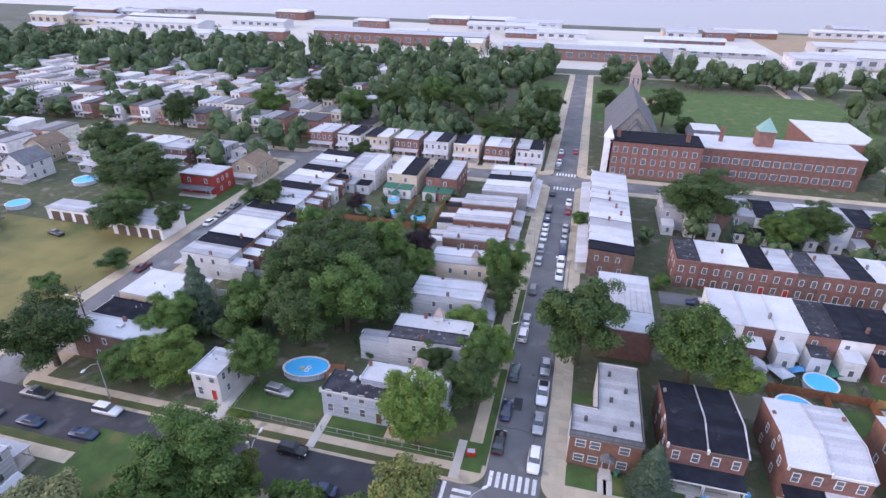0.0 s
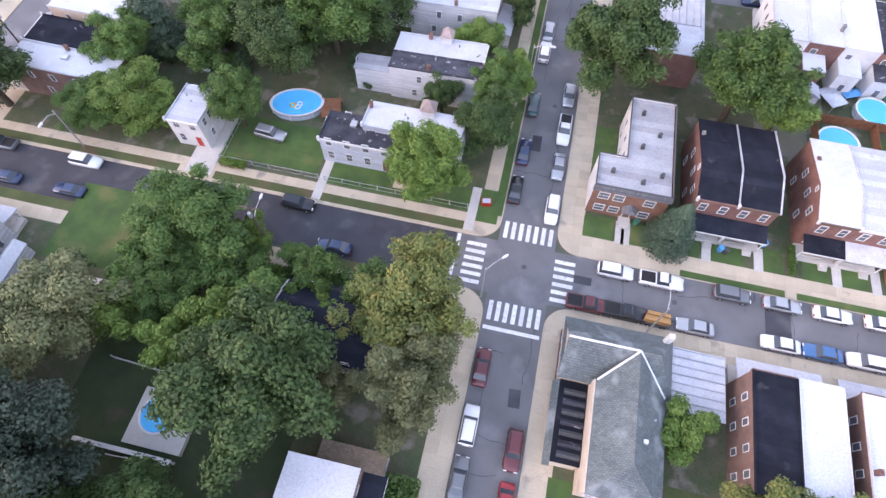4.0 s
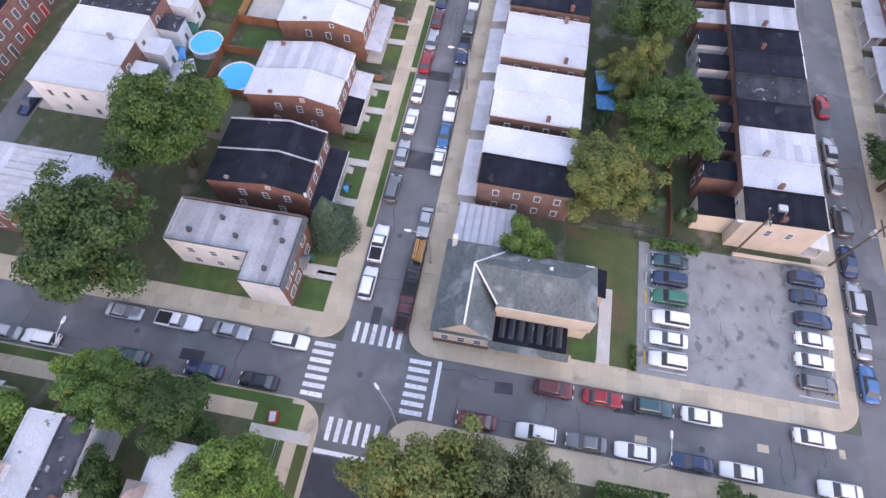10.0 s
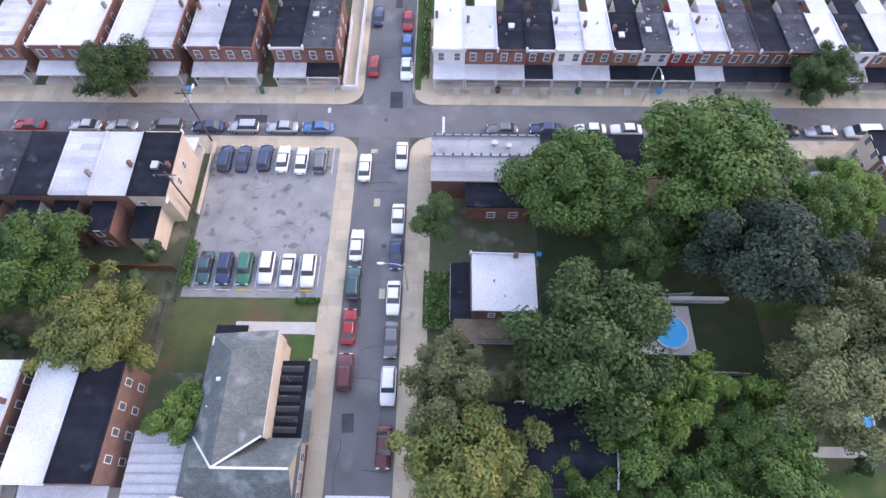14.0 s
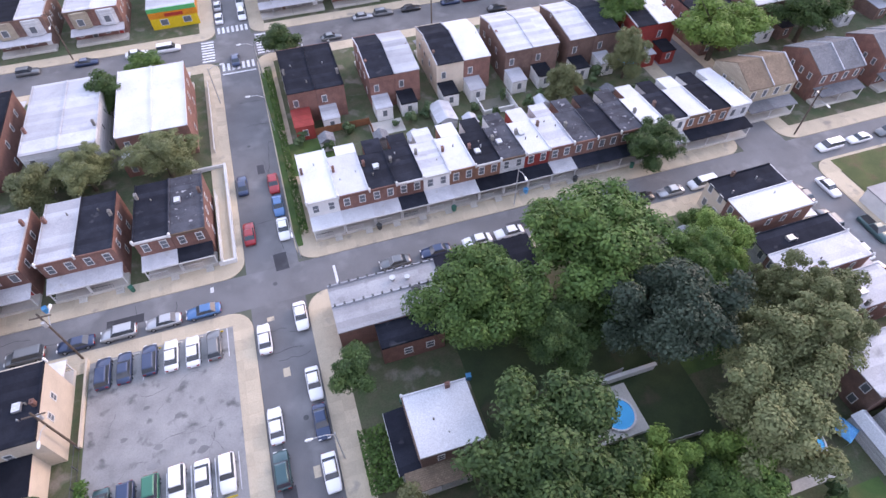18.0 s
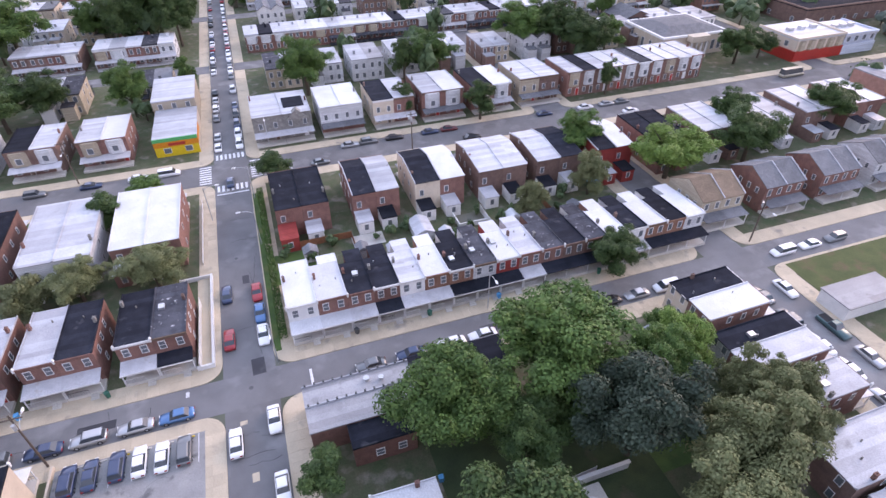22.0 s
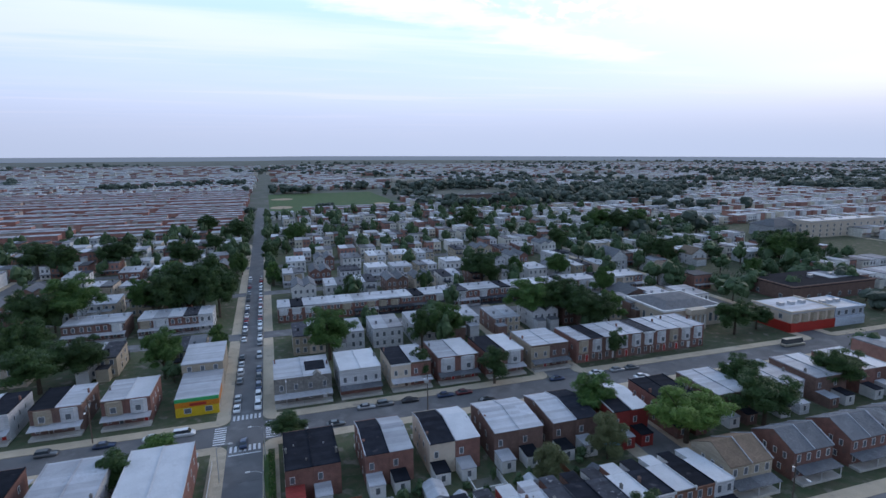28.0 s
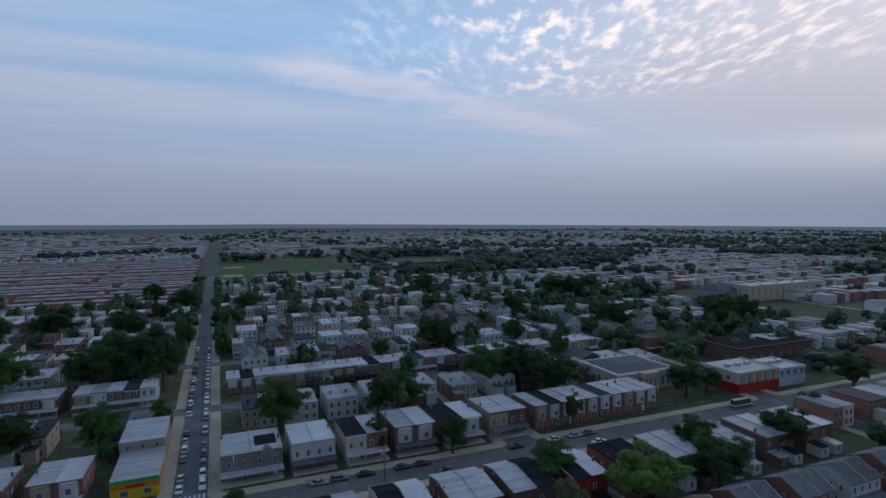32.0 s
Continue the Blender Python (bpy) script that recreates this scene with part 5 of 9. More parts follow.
# north-west block
def dormer(x, y, z, s=1.6):
    """A small pyramid-roofed turret dormer."""
    root = thing("dormer_turret", "small white dormer turret with pinkish pyramid roof", "dormer", pose(x, y, z))
    part("wall", Shape().box(-s / 2, -s / 2, -1.0, s / 2, s / 2, 1.2), M["siding_white"], root)
    part("roof", Shape().loft([[(-k, -k, u), (k, -k, u), (k, k, u), (-k, k, u)] for k, u in ((s * 0.62, 1.2), (0.04, 2.6))]), M["slate_pyramid"], root)


dormer(-17.6, 33.2, 6.4)
dormer(-17.0, 18.6, 6.4, 1.8)
dormer(-15.5, 57, 6.4)
house((-53.2, 9.7, -48.2, 16.6), "S", "stucco_white", SI, h=5.4, left=True, right=True, porch_kind=None, name="cottage", group="", note=" beside a driveway", ell=None, chimney=False)
house((-25.6, 14.4, -11.6, 18.9), "S", "siding_blue", WH, h=6.4, left=True, right=True, porch_kind=None, name="sided_house", group="houses facing the north street", front=5)
solid("terrace", Shape().box(-20.2, 9.2, 0, -16.8, 14.3, 0.35), M["concrete"], "small paved terrace with red chairs", "terrace")
house((-31.2, 11.6, -20.4, 16.9), "S", "siding_blue", WO, h=5.1, left=True, right=True, porch_kind=None, name="sided_house", group="houses facing the north street", front=4, chimney=False)
house((-25.0, 26.0, -11.4, 29.4), "E", "siding_white", WO, h=6.4, left=True, porch_kind="brick_red", name="sided_house", group="houses facing the north street", front=2, ell=(3.0, 5.6, 4.6), ell_roof=SI)
house((-25.0, 29.4, -11.4, 33.4), "E", "siding_white", WH, h=6.4, right=True, porch_kind="brick_red", name="sided_house", group="houses facing the north street", front=2, note=" and a small dormer")
for y, rf, wl_ in ((40.6, SI, "siding_white"), (54.4, WH, "stucco_cream"), (66.4, SI, "brick_brown"), (77.2, WH, "brick_red"), (88.0, SI, "brick_brown")):
    for k in range(2):
        house((-25.5, y + 3.6 * k, -11.3, y + 3.6 * k + 3.6), "E", wl_, rf if k else SI, h=6.4, left=k == 0, right=k == 1, porch_kind="metal_pale", deep=False, name="twin_house", group="houses facing the north street", front=2, ell=(2.4, 4.5, 4.6))
column(98.5, 121.5, -22, -9, "E", [SI, WH, BL, SI, WH], ["siding_grey", "brick_red", "siding_white"], h=6.6, deep=False, bay=True)
for x0, y0, x1, y1, rf, wl_ in ((-80.5, 13.6, -64, 18.6, WH, "brick_brown"), (-80.5, 18.7, -66, 24.2, BL, "brick_brown"), (-81, 26.0, -66.5, 35.5, WH, "stucco_cream")):
    house((x0, y0, x1, y1), "W", wl_, rf, h=6.0, left=True, right=True, porch_kind="roof_black", name="detached_house", group="houses by the west street", front=3)
column(44, 122, -80.5, -68.5, "W", [SI, BL, WH, WH, SI, BL, WH, SI, BL, SI, WH, BL, SI, WH, BL], ["siding_white", "brick_red", "brick_brown"], h=6.0, deep=False, ell=(3, 4, 4.6))
for i, x in enumerate((-66.5, -53, -40.5)):
    for k in range(2):
        house((x + 4.8 * k, 105, x + 4.8 * k + 4.8, 121), "N", ["siding_white", "stucco_cream", "brick_red"][i], [SI, WH, BL][(i + k) % 3], h=6.6, left=k == 1, right=k == 0, deep=False, name="twin_house", group="twins by the north cross street", ell=(4, 4, 3.2), ell_roof="tarp_green" if i else None)
for i in range(8):
    x = -96 + i * 11.2
    for k in range(2):
        house((x + 4.6 * k, 140, x + 4.6 * k + 4.6, 153), "S", ["brick_red", "siding_white", "stucco_cream"][i % 3], [WH, SI, BL][(i + k) % 3], h=6.6, left=k == 0, right=k == 1, deep=False, name="twin_house", group="twins beyond the north cross street", rear=False)
# east side of the north street
def ribbed_store():
    root = thing("brick_store", "long brick building with ribbed white roof", "building", pose(10.8, 38.4, 0.12))
    part("wall", Shape().box(0, 0, -0.3, 9.8, 20.6, 6.4), M["brick_red"], root)
    r = part("roof", Shape().box(-0.1, -0.1, 6.4, 9.9, 6.4, 6.6).box(-0.1, 6.4, 6.4, 9.9, 20.7, 6.62), M["roof_silver"], root)
    part("metal_roof", Shape().box(0.2, 6.5, 6.62, 9.6, 14.0, 6.75), M["metal_pale"], r)
    for k in range(9):
        part("rib", Shape().box(0.4 + k * 1.1, 6.5, 6.75, 0.5 + k * 1.1, 14.0, 6.9), M["roof_silver"], r)
    for z in (1, 3.9):
        for y in (9, 12, 15, 18):
            window(root, 0, y, z, "W", 1.0, 1.5, deep=False)
        for y in (3, 8, 13, 18):
            window(root, 9.8, y, z, "E", 1.0, 1.5, deep=False)


ribbed_store()
column(69, 123.5, 8.4, 18.6, "W", [BL, WH, WH, SI, WH, WH, SI, WH, SI, WH, WH, SI], ["brick_brown", "siding_white", "brick_red"], h=6.6, deep=False, slope=0.6)
row(27.5, 76, 68.8, 80.5, "S", [WO, WH, WH, BL, SI, WO, SI, BL, WH, SI], ["brick_red", "brick_red", "brick_brown"], h=6.8, porch_kind=None, deep=False)
row(31.5, 95, 46.0, 57.6, "N", [WH, WH, WH, WO, BL, BL, WH, SI, WH, SI, BL, WH], ["stucco_white", "brick_red"], h=6.6, porch_kind="metal_pale", deep=False, ell=(3.2, 3.4, 4.2))
row(27.5, 108, 100, 112, "N", [SI, WH, WO, SI, BL, SI, WH, SI, BL, SI, WH, SI, WO, SI], ["siding_grey", "stucco_white", "brick_brown"], h=6.4, porch_kind="shingle_grey", deep=False, ell=(3, 4, 3))


def school():
    root = thing("school", "long red brick school with white flat roofs and a turret", "school", pose(13.5, 140.0, 0.12))
    for x0, y0, x1, y1, h in ((0, 0, 29, 13, 12), (29, 6, 78, 22, 10.5), (68, 22, 88, 52, 11)):
        part("wall", Shape().box(x0, y0, -0.3, x1, y1, h), M["brick_red"], root)
    part("roof", Shape().box(-0.2, -0.2, 12, 29.1, 13.2, 12.4), M["roof_black"], root)
    part("roof", Shape().box(29.1, 5.8, 10.5, 78.2, 22.1, 10.9), M["roof_white"], root)
    part("roof", Shape().box(67.8, 22.1, 11, 88.2, 52.2, 11.4), M["roof_white"], root)
    part("tower", Shape().box(47, 11, 0, 52, 16, 16), M["brick_red"], root)
    part("spire", Shape().hexa([(46.7, 10.7, 16), (52.3, 10.7, 16), (52.3, 16.3, 16), (46.7, 16.3, 16), (49.4, 13.4, 20), (49.6, 13.4, 20), (49.6, 13.6, 20), (49.4, 13.6, 20)]), M["copper_green"], root)
    for z in (1.2, 4.8, 8.4):
        for k in range(9):
            window(root, 2 + k * 3.1, 0, z, "S", 1.3, 1.9, deep=False)
    for z in (1.5, 5.8):
        for k in range(15):
            window(root, 31.5 + k * 3.1, 6, z, "S", 1.9, 1.9, deep=False)
    for x, y, z0, z1 in ((2, 4, 12, 15), (24, 4, 12, 15), (36, 14, 10.5, 16)):
        part("chimney", Shape().box(x, y, z0, x + 1.2, y + 1.2, z1), M["brick_red"], root)
    ch = thing("church", "stone church with steep grey slate roof and square tower", "church", pose(13, 158, 0.12))
    part("wall", Shape().box(0, 0, -0.3, 18, 46, 8), M["stone_grey"], ch)
    part("gable", Shape().poly([(0, 0, 8), (18, 0, 8), (9, 0, 19)]), M["stone_grey"], ch)
    part("transept_wall", Shape().loft([[(4.5, y, 0), (13.5, y, 0), (13.5, y, 9), (9, y, 15), (4.5, y, 9)] for y in (-0.1, -4.5)]), M["stone_grey"], ch)
    part("transept_roof", Shape().loft([[(4.1, y, 8.6), (9, y, 15.1), (13.9, y, 8.6), (13.9, y, 9.0), (9, y, 15.5), (4.1, y, 9.0)] for y in (-4.8, 3.0)]), M["shingle_grey"], ch)
    part("roof", Shape().loft([[(-0.6, y, 7.5), (9, y, 19.0), (18.6, y, 7.5), (18.6, y, 7.9), (9, y, 19.4), (-0.6, y, 7.9)] for y in (-0.4, 46.4)]), M["shingle_grey"], ch)
    window(ch, 9, -4.5, 4, "S", 2.6, 4.5, deep=False)
    part("turret", Shape().box(-1.5, -18, 0, 1.2, -15.3, 13).hexa([(-1.8, -18.3, 13), (1.5, -18.3, 13), (1.5, -15, 13), (-1.8, -15, 13), (-0.2, -16.7, 17), (-0.1, -16.7, 17), (-0.1, -16.6, 17), (-0.2, -16.6, 17)]), M["stucco_white"], ch)
    ch = thing("bell_tower", "square stone bell tower with a slate spire", "tower", pose(15.5, 196, 0.12))
    part("tower", Shape().box(9, 54, -0.3, 14, 59, 15), M["slate_pyramid"], ch)
    part("spire", Shape().hexa([(8.8, 53.8, 15), (14.2, 53.8, 15), (14.2, 59.2, 15), (8.8, 59.2, 15), (11.4, 56.4, 21.5), (11.6, 56.4, 21.5), (11.6, 56.6, 21.5), (11.4, 56.6, 21.5)]), M["slate_pyramid"], ch)
    for z in (10.5,):
        for x in (10.4, 12.6):
            window(ch, x, 54, z, "S", 1.0, 3.0, deep=False)
    rec = thing("rectory", "brick rectory with white mansard roof", "house", pose(43, 170, 0.12))
    part("wall", Shape().box(0, 0, -0.3, 11, 12, 7), M["brick_red"], rec)
    part("roof", Shape().hexa([(-0.3, -0.3, 7), (11.3, -0.3, 7), (11.3, 12.3, 7), (-0.3, 12.3, 7), (0.8, 0.8, 10), (10.2, 0.8, 10), (10.2, 11.2, 10), (0.8, 11.2, 10)], 0, 1), [M["shingle_grey"], M["roof_white"]], rec)
    for x in (2, 5.5, 9):
        for z in (1, 4, 7.3):
            window(rec, x, 0 if z < 7 else 0.3, z, "S", 1.0, 1.6, deep=False)


school()


def long_shed():
    root = thing("garage_row", "low grey block garage row with flat roof", "garage", pose(-136, 57.5, 0.12))
    part("wall", Shape().box(0, 3, -0.3, 24, 9, 3.4).box(24, 0, -0.3, 39, 9, 4.0), M["stucco_white"], root)
    part("roof", Shape().box(-0.2, 2.8, 3.4, 24, 9.2, 3.6).box(24.01, -0.2, 4.0, 39.2, 9.2, 4.25), M["roof_silver"], root)
    for k in range(4):
        part("garage_door", Shape().box(25.5 + k * 3.4, -0.05, -0.1, 28 + k * 3.4, 0.02, 2.8), M["trim_brown"], root)
    for k in range(6):
        part("garage_door", Shape().box(1.5 + k * 3.8, 2.95, -0.1, 4.2 + k * 3.8, 3.02, 2.6), M["trim_brown"], root)


long_shed()
house((-113, 87, -101.5, 97), "S", "brick_painted_red", SI, h=6.4, left=True, right=True, porch_kind="shingle_grey", deep=False, name="detached_house", note="")
solid("shed", Shape().box(-107, -48.5, 0, -94.8, -43, 2.8).box(-107.2, -48.7, 2.8, -94.6, -42.8, 3.0, 1), [M["stucco_white"], M["roof_grey"]], "long low grey shed on a vacant lot", "shed")


def corner_shop():
    root = thing("corner_shop", "single-storey shop painted yellow, orange and green", "shop", pose(6.8, -162, 0.12))
    part("wall", Shape().box(0, 0, -0.3, 10.4, 18.5, 4.6), M["stucco_cream"], root)
    part("roof", Shape().box(-0.1, -0.1, 4.6, 10.5, 18.6, 4.8), M["roof_silver"], root)
    part("shopfront", Shape().box(0, 18.5, -0.1, 10.4, 18.62, 2.6), M["plastic_yellow"], root)
    part("fascia", Shape().box(-0.05, 18.5, 2.6, 10.45, 18.75, 4.0).box(-0.15, 9, 2.6, -0.01, 18.75, 4.0), M["plastic_orange"], root)
    part("fascia", Shape().box(-0.05, 18.5, 4.0, 10.45, 18.8, 4.9), M["plastic_green"], root)
    part("sign", Shape().box(3, 18.76, 2.9, 7, 18.82, 3.6), M["plastic_red"], root)
    for x in (2.5, 7.5):
        window(root, x, 18.64, 0.9, "N", 1.6, 1.3)
    up = thing("shop_house", "tan brick building behind the corner shop", "house", pose(6.8, -180, 0.12))
    part("wall", Shape().box(0, 0, -0.3, 11, 17.8, 7), M["siding_tan"], up)
    part("roof", Shape().box(-0.1, -0.1, 7, 11.1, 17.9, 7.25), M["roof_silver"], up)
    for x in (2, 5.5, 9):
        window(up, x, 17.8, 4.9, "N", 1.0, 1.4, deep=False)


corner_shop()

# beyond the third street
hx = [(-7.0, 15.0, SI, SI, "stone_grey", "stone_grey"), (-24.2, 11.4, WH, WH, "siding_white", "siding_white"), (-38.4, 11.6, BL, SI, "stucco_cream", "brick_red"), (-52.2, 12.2, SI, WH, "brick_red", "brick_red"), (-67.0, 12.2, BL, WH, "brick_red", "brick_brown"), (-81.8, 12.6, SI, SI, "siding_tan", "brick_brown")]
for i, (x, w, ra, rb2, wl_, wr_) in enumerate(hx):
    for k, rf in enumerate((ra, rb2)):
        r = house((x - w / 2 * (k + 1), -158.0, x - w / 2 * k, -142.4), "N", (wl_, wr_)[k], rf, h=7.2 + 0.3 * (i % 2), left=k == 0, right=k == 1, porch_kind="shingle_grey" if i % 2 else "metal_pale", deep=False, name="twin_house", group="houses on the far side of the third street", front=2, bay=i in (3, 4), side_wall={1: "siding_white", 2: "stucco_cream", 3: "stucco_cream"}.get(i))
        if i == 1:  # brick ground floor and white closed porch
            part("lower_front", Shape().box(0.03, -0.12, 0, w / 2 - 0.03, -0.005, 2.9), M["brick_red"], r)
        if i == 0 and k == 1:
            part("front_gable", Shape().hexa([(0.8, -0.5, 5.6), (w / 2 - 0.8, -0.5, 5.6), (w / 2 - 0.8, 1.6, 5.6), (0.8, 1.6, 5.6), (w / 4 - 0.1, -0.5, 8.3), (w / 4 + 0.1, -0.5, 8.3), (w / 4 + 0.1, 1.6, 8.3), (w / 4 - 0.1, 1.6, 8.3)]), M["stone_grey"], r)
            part("roof_patch", Shape().box(0.9, 4, 7.2, w / 2 - 1.2, 10.5, 7.44), M["roof_black"], r)
row(-146, -97.5, -157, -142.4, "N", [SI, SI, WH, SI, WO, SI, WH, SI, BL, SI], ["brick_red", "brick_brown", "brick_brown"], h=7.4, porch_kind=None, deep=False, bay=True)
for i, x in enumerate((22.5, 37.5, 52.5, 67.5)):
    for k in range(2):
        house((x + 5.5 * k, -158, x + 5.5 * k + 5.5, -143.5), "N", ["brick_red", "brick_brown", "siding_white", "brick_red"][i], [WH, SI, BL, WH][(i + k) % 4], h=6.8, left=k == 1, right=k == 0, deep=False, bay=True, name="twin_house", group="houses on the far side of the third street")


def block_house(x0, y0, x1, y1, h, face, wall, roof, porch_m="metal_pale", pitch=0.0, end=True, group="houses of the southern blocks"):
    """A plainer house of the blocks further off; the front looks north or south."""
    m, w, d = RECT[face](x0, y0, x1, y1)
    root = thing("town_house", f"{WORDS[wall]} house with {WORDS[roof]} roof on a side street", "house", m, group)
    if pitch:
        body = Shape().loft([[(0, y, -0.3), (w, y, -0.3), (w, y, h), (w / 2, y, h + pitch), (0, y, h)] for y in (0, d)])
        rf = Shape().loft([[(-0.25, y, h - 0.2), (w / 2, y, h + pitch), (w + 0.25, y, h - 0.2), (w + 0.25, y, h), (w / 2, y, h + pitch + 0.25), (-0.25, y, h)] for y in (-0.3, d + 0.3)])
    else:
        body = Shape().hexa([(0.02, 0, -0.3), (w - 0.02, 0, -0.3), (w - 0.02, d, -0.3), (0.02, d, -0.3), (0.02, 0, h), (w - 0.02, 0, h), (w - 0.02, d, h - 0.4), (0.02, d, h - 0.4)])
        rf = Shape().hexa([(0, -0.25, h - 0.3), (w, -0.25, h - 0.3), (w, d + 0.1, h - 0.55), (0, d + 0.1, h - 0.55), (0, -0.25, h + 0.2), (w, -0.25, h + 0.2), (w, d + 0.1, h - 0.2), (0, d + 0.1, h - 0.2)])
        rf.box(w * 0.55, d * 0.6, h - 0.4, w * 0.55 + 0.7, d * 0.6 + 0.8, h + 1.0)
    if rng.random() < 0.45:
        body.box(w * 0.3, d - 0.02, -0.3, w - 0.3, d + 3.6, h * 0.62)
        rf.box(w * 0.26, d, h * 0.62, w - 0.26, d + 3.8, h * 0.62 + 0.2)
    part("wall", body, M[wall], root)
    part("roof", rf, M[roof], root)
    if not pitch:
        part("cornice", Shape().loft([[(x, y, z) for y, z in ((-0.02, h - 0.75), (-0.16, h - 0.72), (-0.34, h - 0.32), (-0.02, h - 0.32))] for x in (w, 0.0)]), M[rng.choice(("trim_white", "stucco_white", "trim_brown", wall))], root)
    if rng.random() < 0.35 and not pitch:  # bay window over the porch
        part("bay", Shape().loft([[(w * 0.1, 0.0, z), (w * 0.22, -0.85, z), (w * 0.66, -0.85, z), (w * 0.78, 0.0, z)] for z in (3.2, h - 0.75)]), M[rng.choice(("siding_white", "stucco_white", "siding_tan"))], root)
    win = Shape()
    for z in (1.0, 4.0):
        for u in (0.27, 0.73):
            for y, sg in ((0, -1), (d, 1)):
                lo, hi = (y - 0.06, y + 0.02) if sg < 0 else (y - 0.02, y + 0.06)
                win.box(w * u - 0.6, lo, z - 0.1, w * u + 0.6, hi, z + 1.65).box(w * u - 0.46, lo - 0.03, z, w * u + 0.46, hi + 0.03, z + 1.5, 1)
        if end:
            for v in (0.25, 0.6):
                win.box(-0.04, d * v - 0.55, z - 0.1, 0.04, d * v + 0.55, z + 1.55).box(-0.06, d * v - 0.42, z, 0.05, d * v + 0.42, z + 1.4, 1)
                win.box(w - 0.04, d * v - 0.55, z - 0.1, w + 0.04, d * v + 0.55, z + 1.55).box(w - 0.05, d * v - 0.42, z, w + 0.06, d * v + 0.42, z + 1.4, 1)
    tagged(part("windows", win, [M["trim_white"], M["glass"]], root), kind="stuff")
    if porch_m:
        p = Shape().hexa([(0, -2.5, 2.5), (w, -2.5, 2.5), (w, 0, 2.9), (0, 0, 2.9), (0, -2.5, 2.7), (w, -2.5, 2.7), (w, 0, 3.15), (0, 0, 3.15)])
        p.box(0.1, -2.3, 0, w - 0.1, 0, 0.5)
        for u in (0.15, w - 0.3):
            p.box(u, -2.4, 0.5, u + 0.18, -2.2, 2.6)
        part("porch", p, M[porch_m], root)


BW = ["brick_red", "stucco_cream", "siding_white", "brick_brown", "stucco_white", "siding_tan", "brick_red", "stucco_white", "siding_white"]
BR = [SI, WH, SI, WO, BL, SI, WH, "roof_grey", "shingle_grey", SI, WO]
for y in (-208.2, -272.0, -336.0, -398.0):
    road("road", -186, y, -4.0, y + 7.6, "asphalt_old", "grey asphalt side street in the southern blocks", 0.135)
    road("road", 4.0, y, 112, y + 7.6, "asphalt_old", "grey asphalt side street in the southern blocks", 0.135)
for y0, y1, face in ((-192, -178, "S"), (-260, -246, "S"), (-291, -277, "N"), (-324, -310, "S")):
    for lo, hi, back in ((-183, -9.5, False), (13, 106, True)):
        x = lo + rng.uniform(0, 2)
        while x + 10.5 < hi:
            if y0 < -280 and rng.random() < 0.12 or back and rng.random() < 0.25:
                x += 10
                continue
            wl_, dy, h = rng.choice(BW), rng.uniform(-1.2, 1.2), rng.uniform(6.2, 7.2)
            one = rng.choice((0, 0, 0, 0, 1.6))
            for k in range(2):
                block_house(x + 5.2 * k, y0 + dy, x + 5.2 * k + 5.2, y1 + dy, h, face, wl_ if rng.random() < 0.75 else rng.choice(BW), rng.choice(BR) if not one else "shingle_grey", rng.choice(("metal_pale", "shingle_grey", "roof_worn", "metal_pale")), one)
            x += 10.4 + rng.uniform(2.5, 5.5)
# long brick row on the fourth street, and rows across from it
for k in range(34):
    block_house(-9.5 - 4.95 * (k + 1), -230, -9.5 - 4.95 * k, -217, 6.3 + (0.25 if k > 13 else 0), "N", "brick_red" if k < 27 else rng.choice(("siding_white", "brick_red", "stucco_cream")), rng.choice((SI, SI, WH, WO, BL, SI)), None if k < 6 else rng.choice(("metal_pale", "shingle_grey", "roof_worn")), end=k == 0, group="long brick row on the fourth street")
for k in range(9):
    block_house(14 + 5.1 * k + (4 if k > 4 else 0), -230, 19.1 + 5.1 * k + (4 if k > 4 else 0), -217, 6.6, "N", rng.choice(("brick_brown", "siding_white", "brick_red")), rng.choice((SI, WO, WH)), "metal_pale", end=k == 0, group="houses of the southern blocks")
block_house(-194.5, -268, -184.5, -252, 7.5, "N", "siding_white", "shingle_grey", None, 4.2)
block_house(-203, -230, -190, -218, 5.6, "N", "siding_white", "shingle_brown", None, 4.0)
block_house(-246, -262, -236, -250, 6.2, "S", "siding_white", "shingle_brown", None, 3.4)


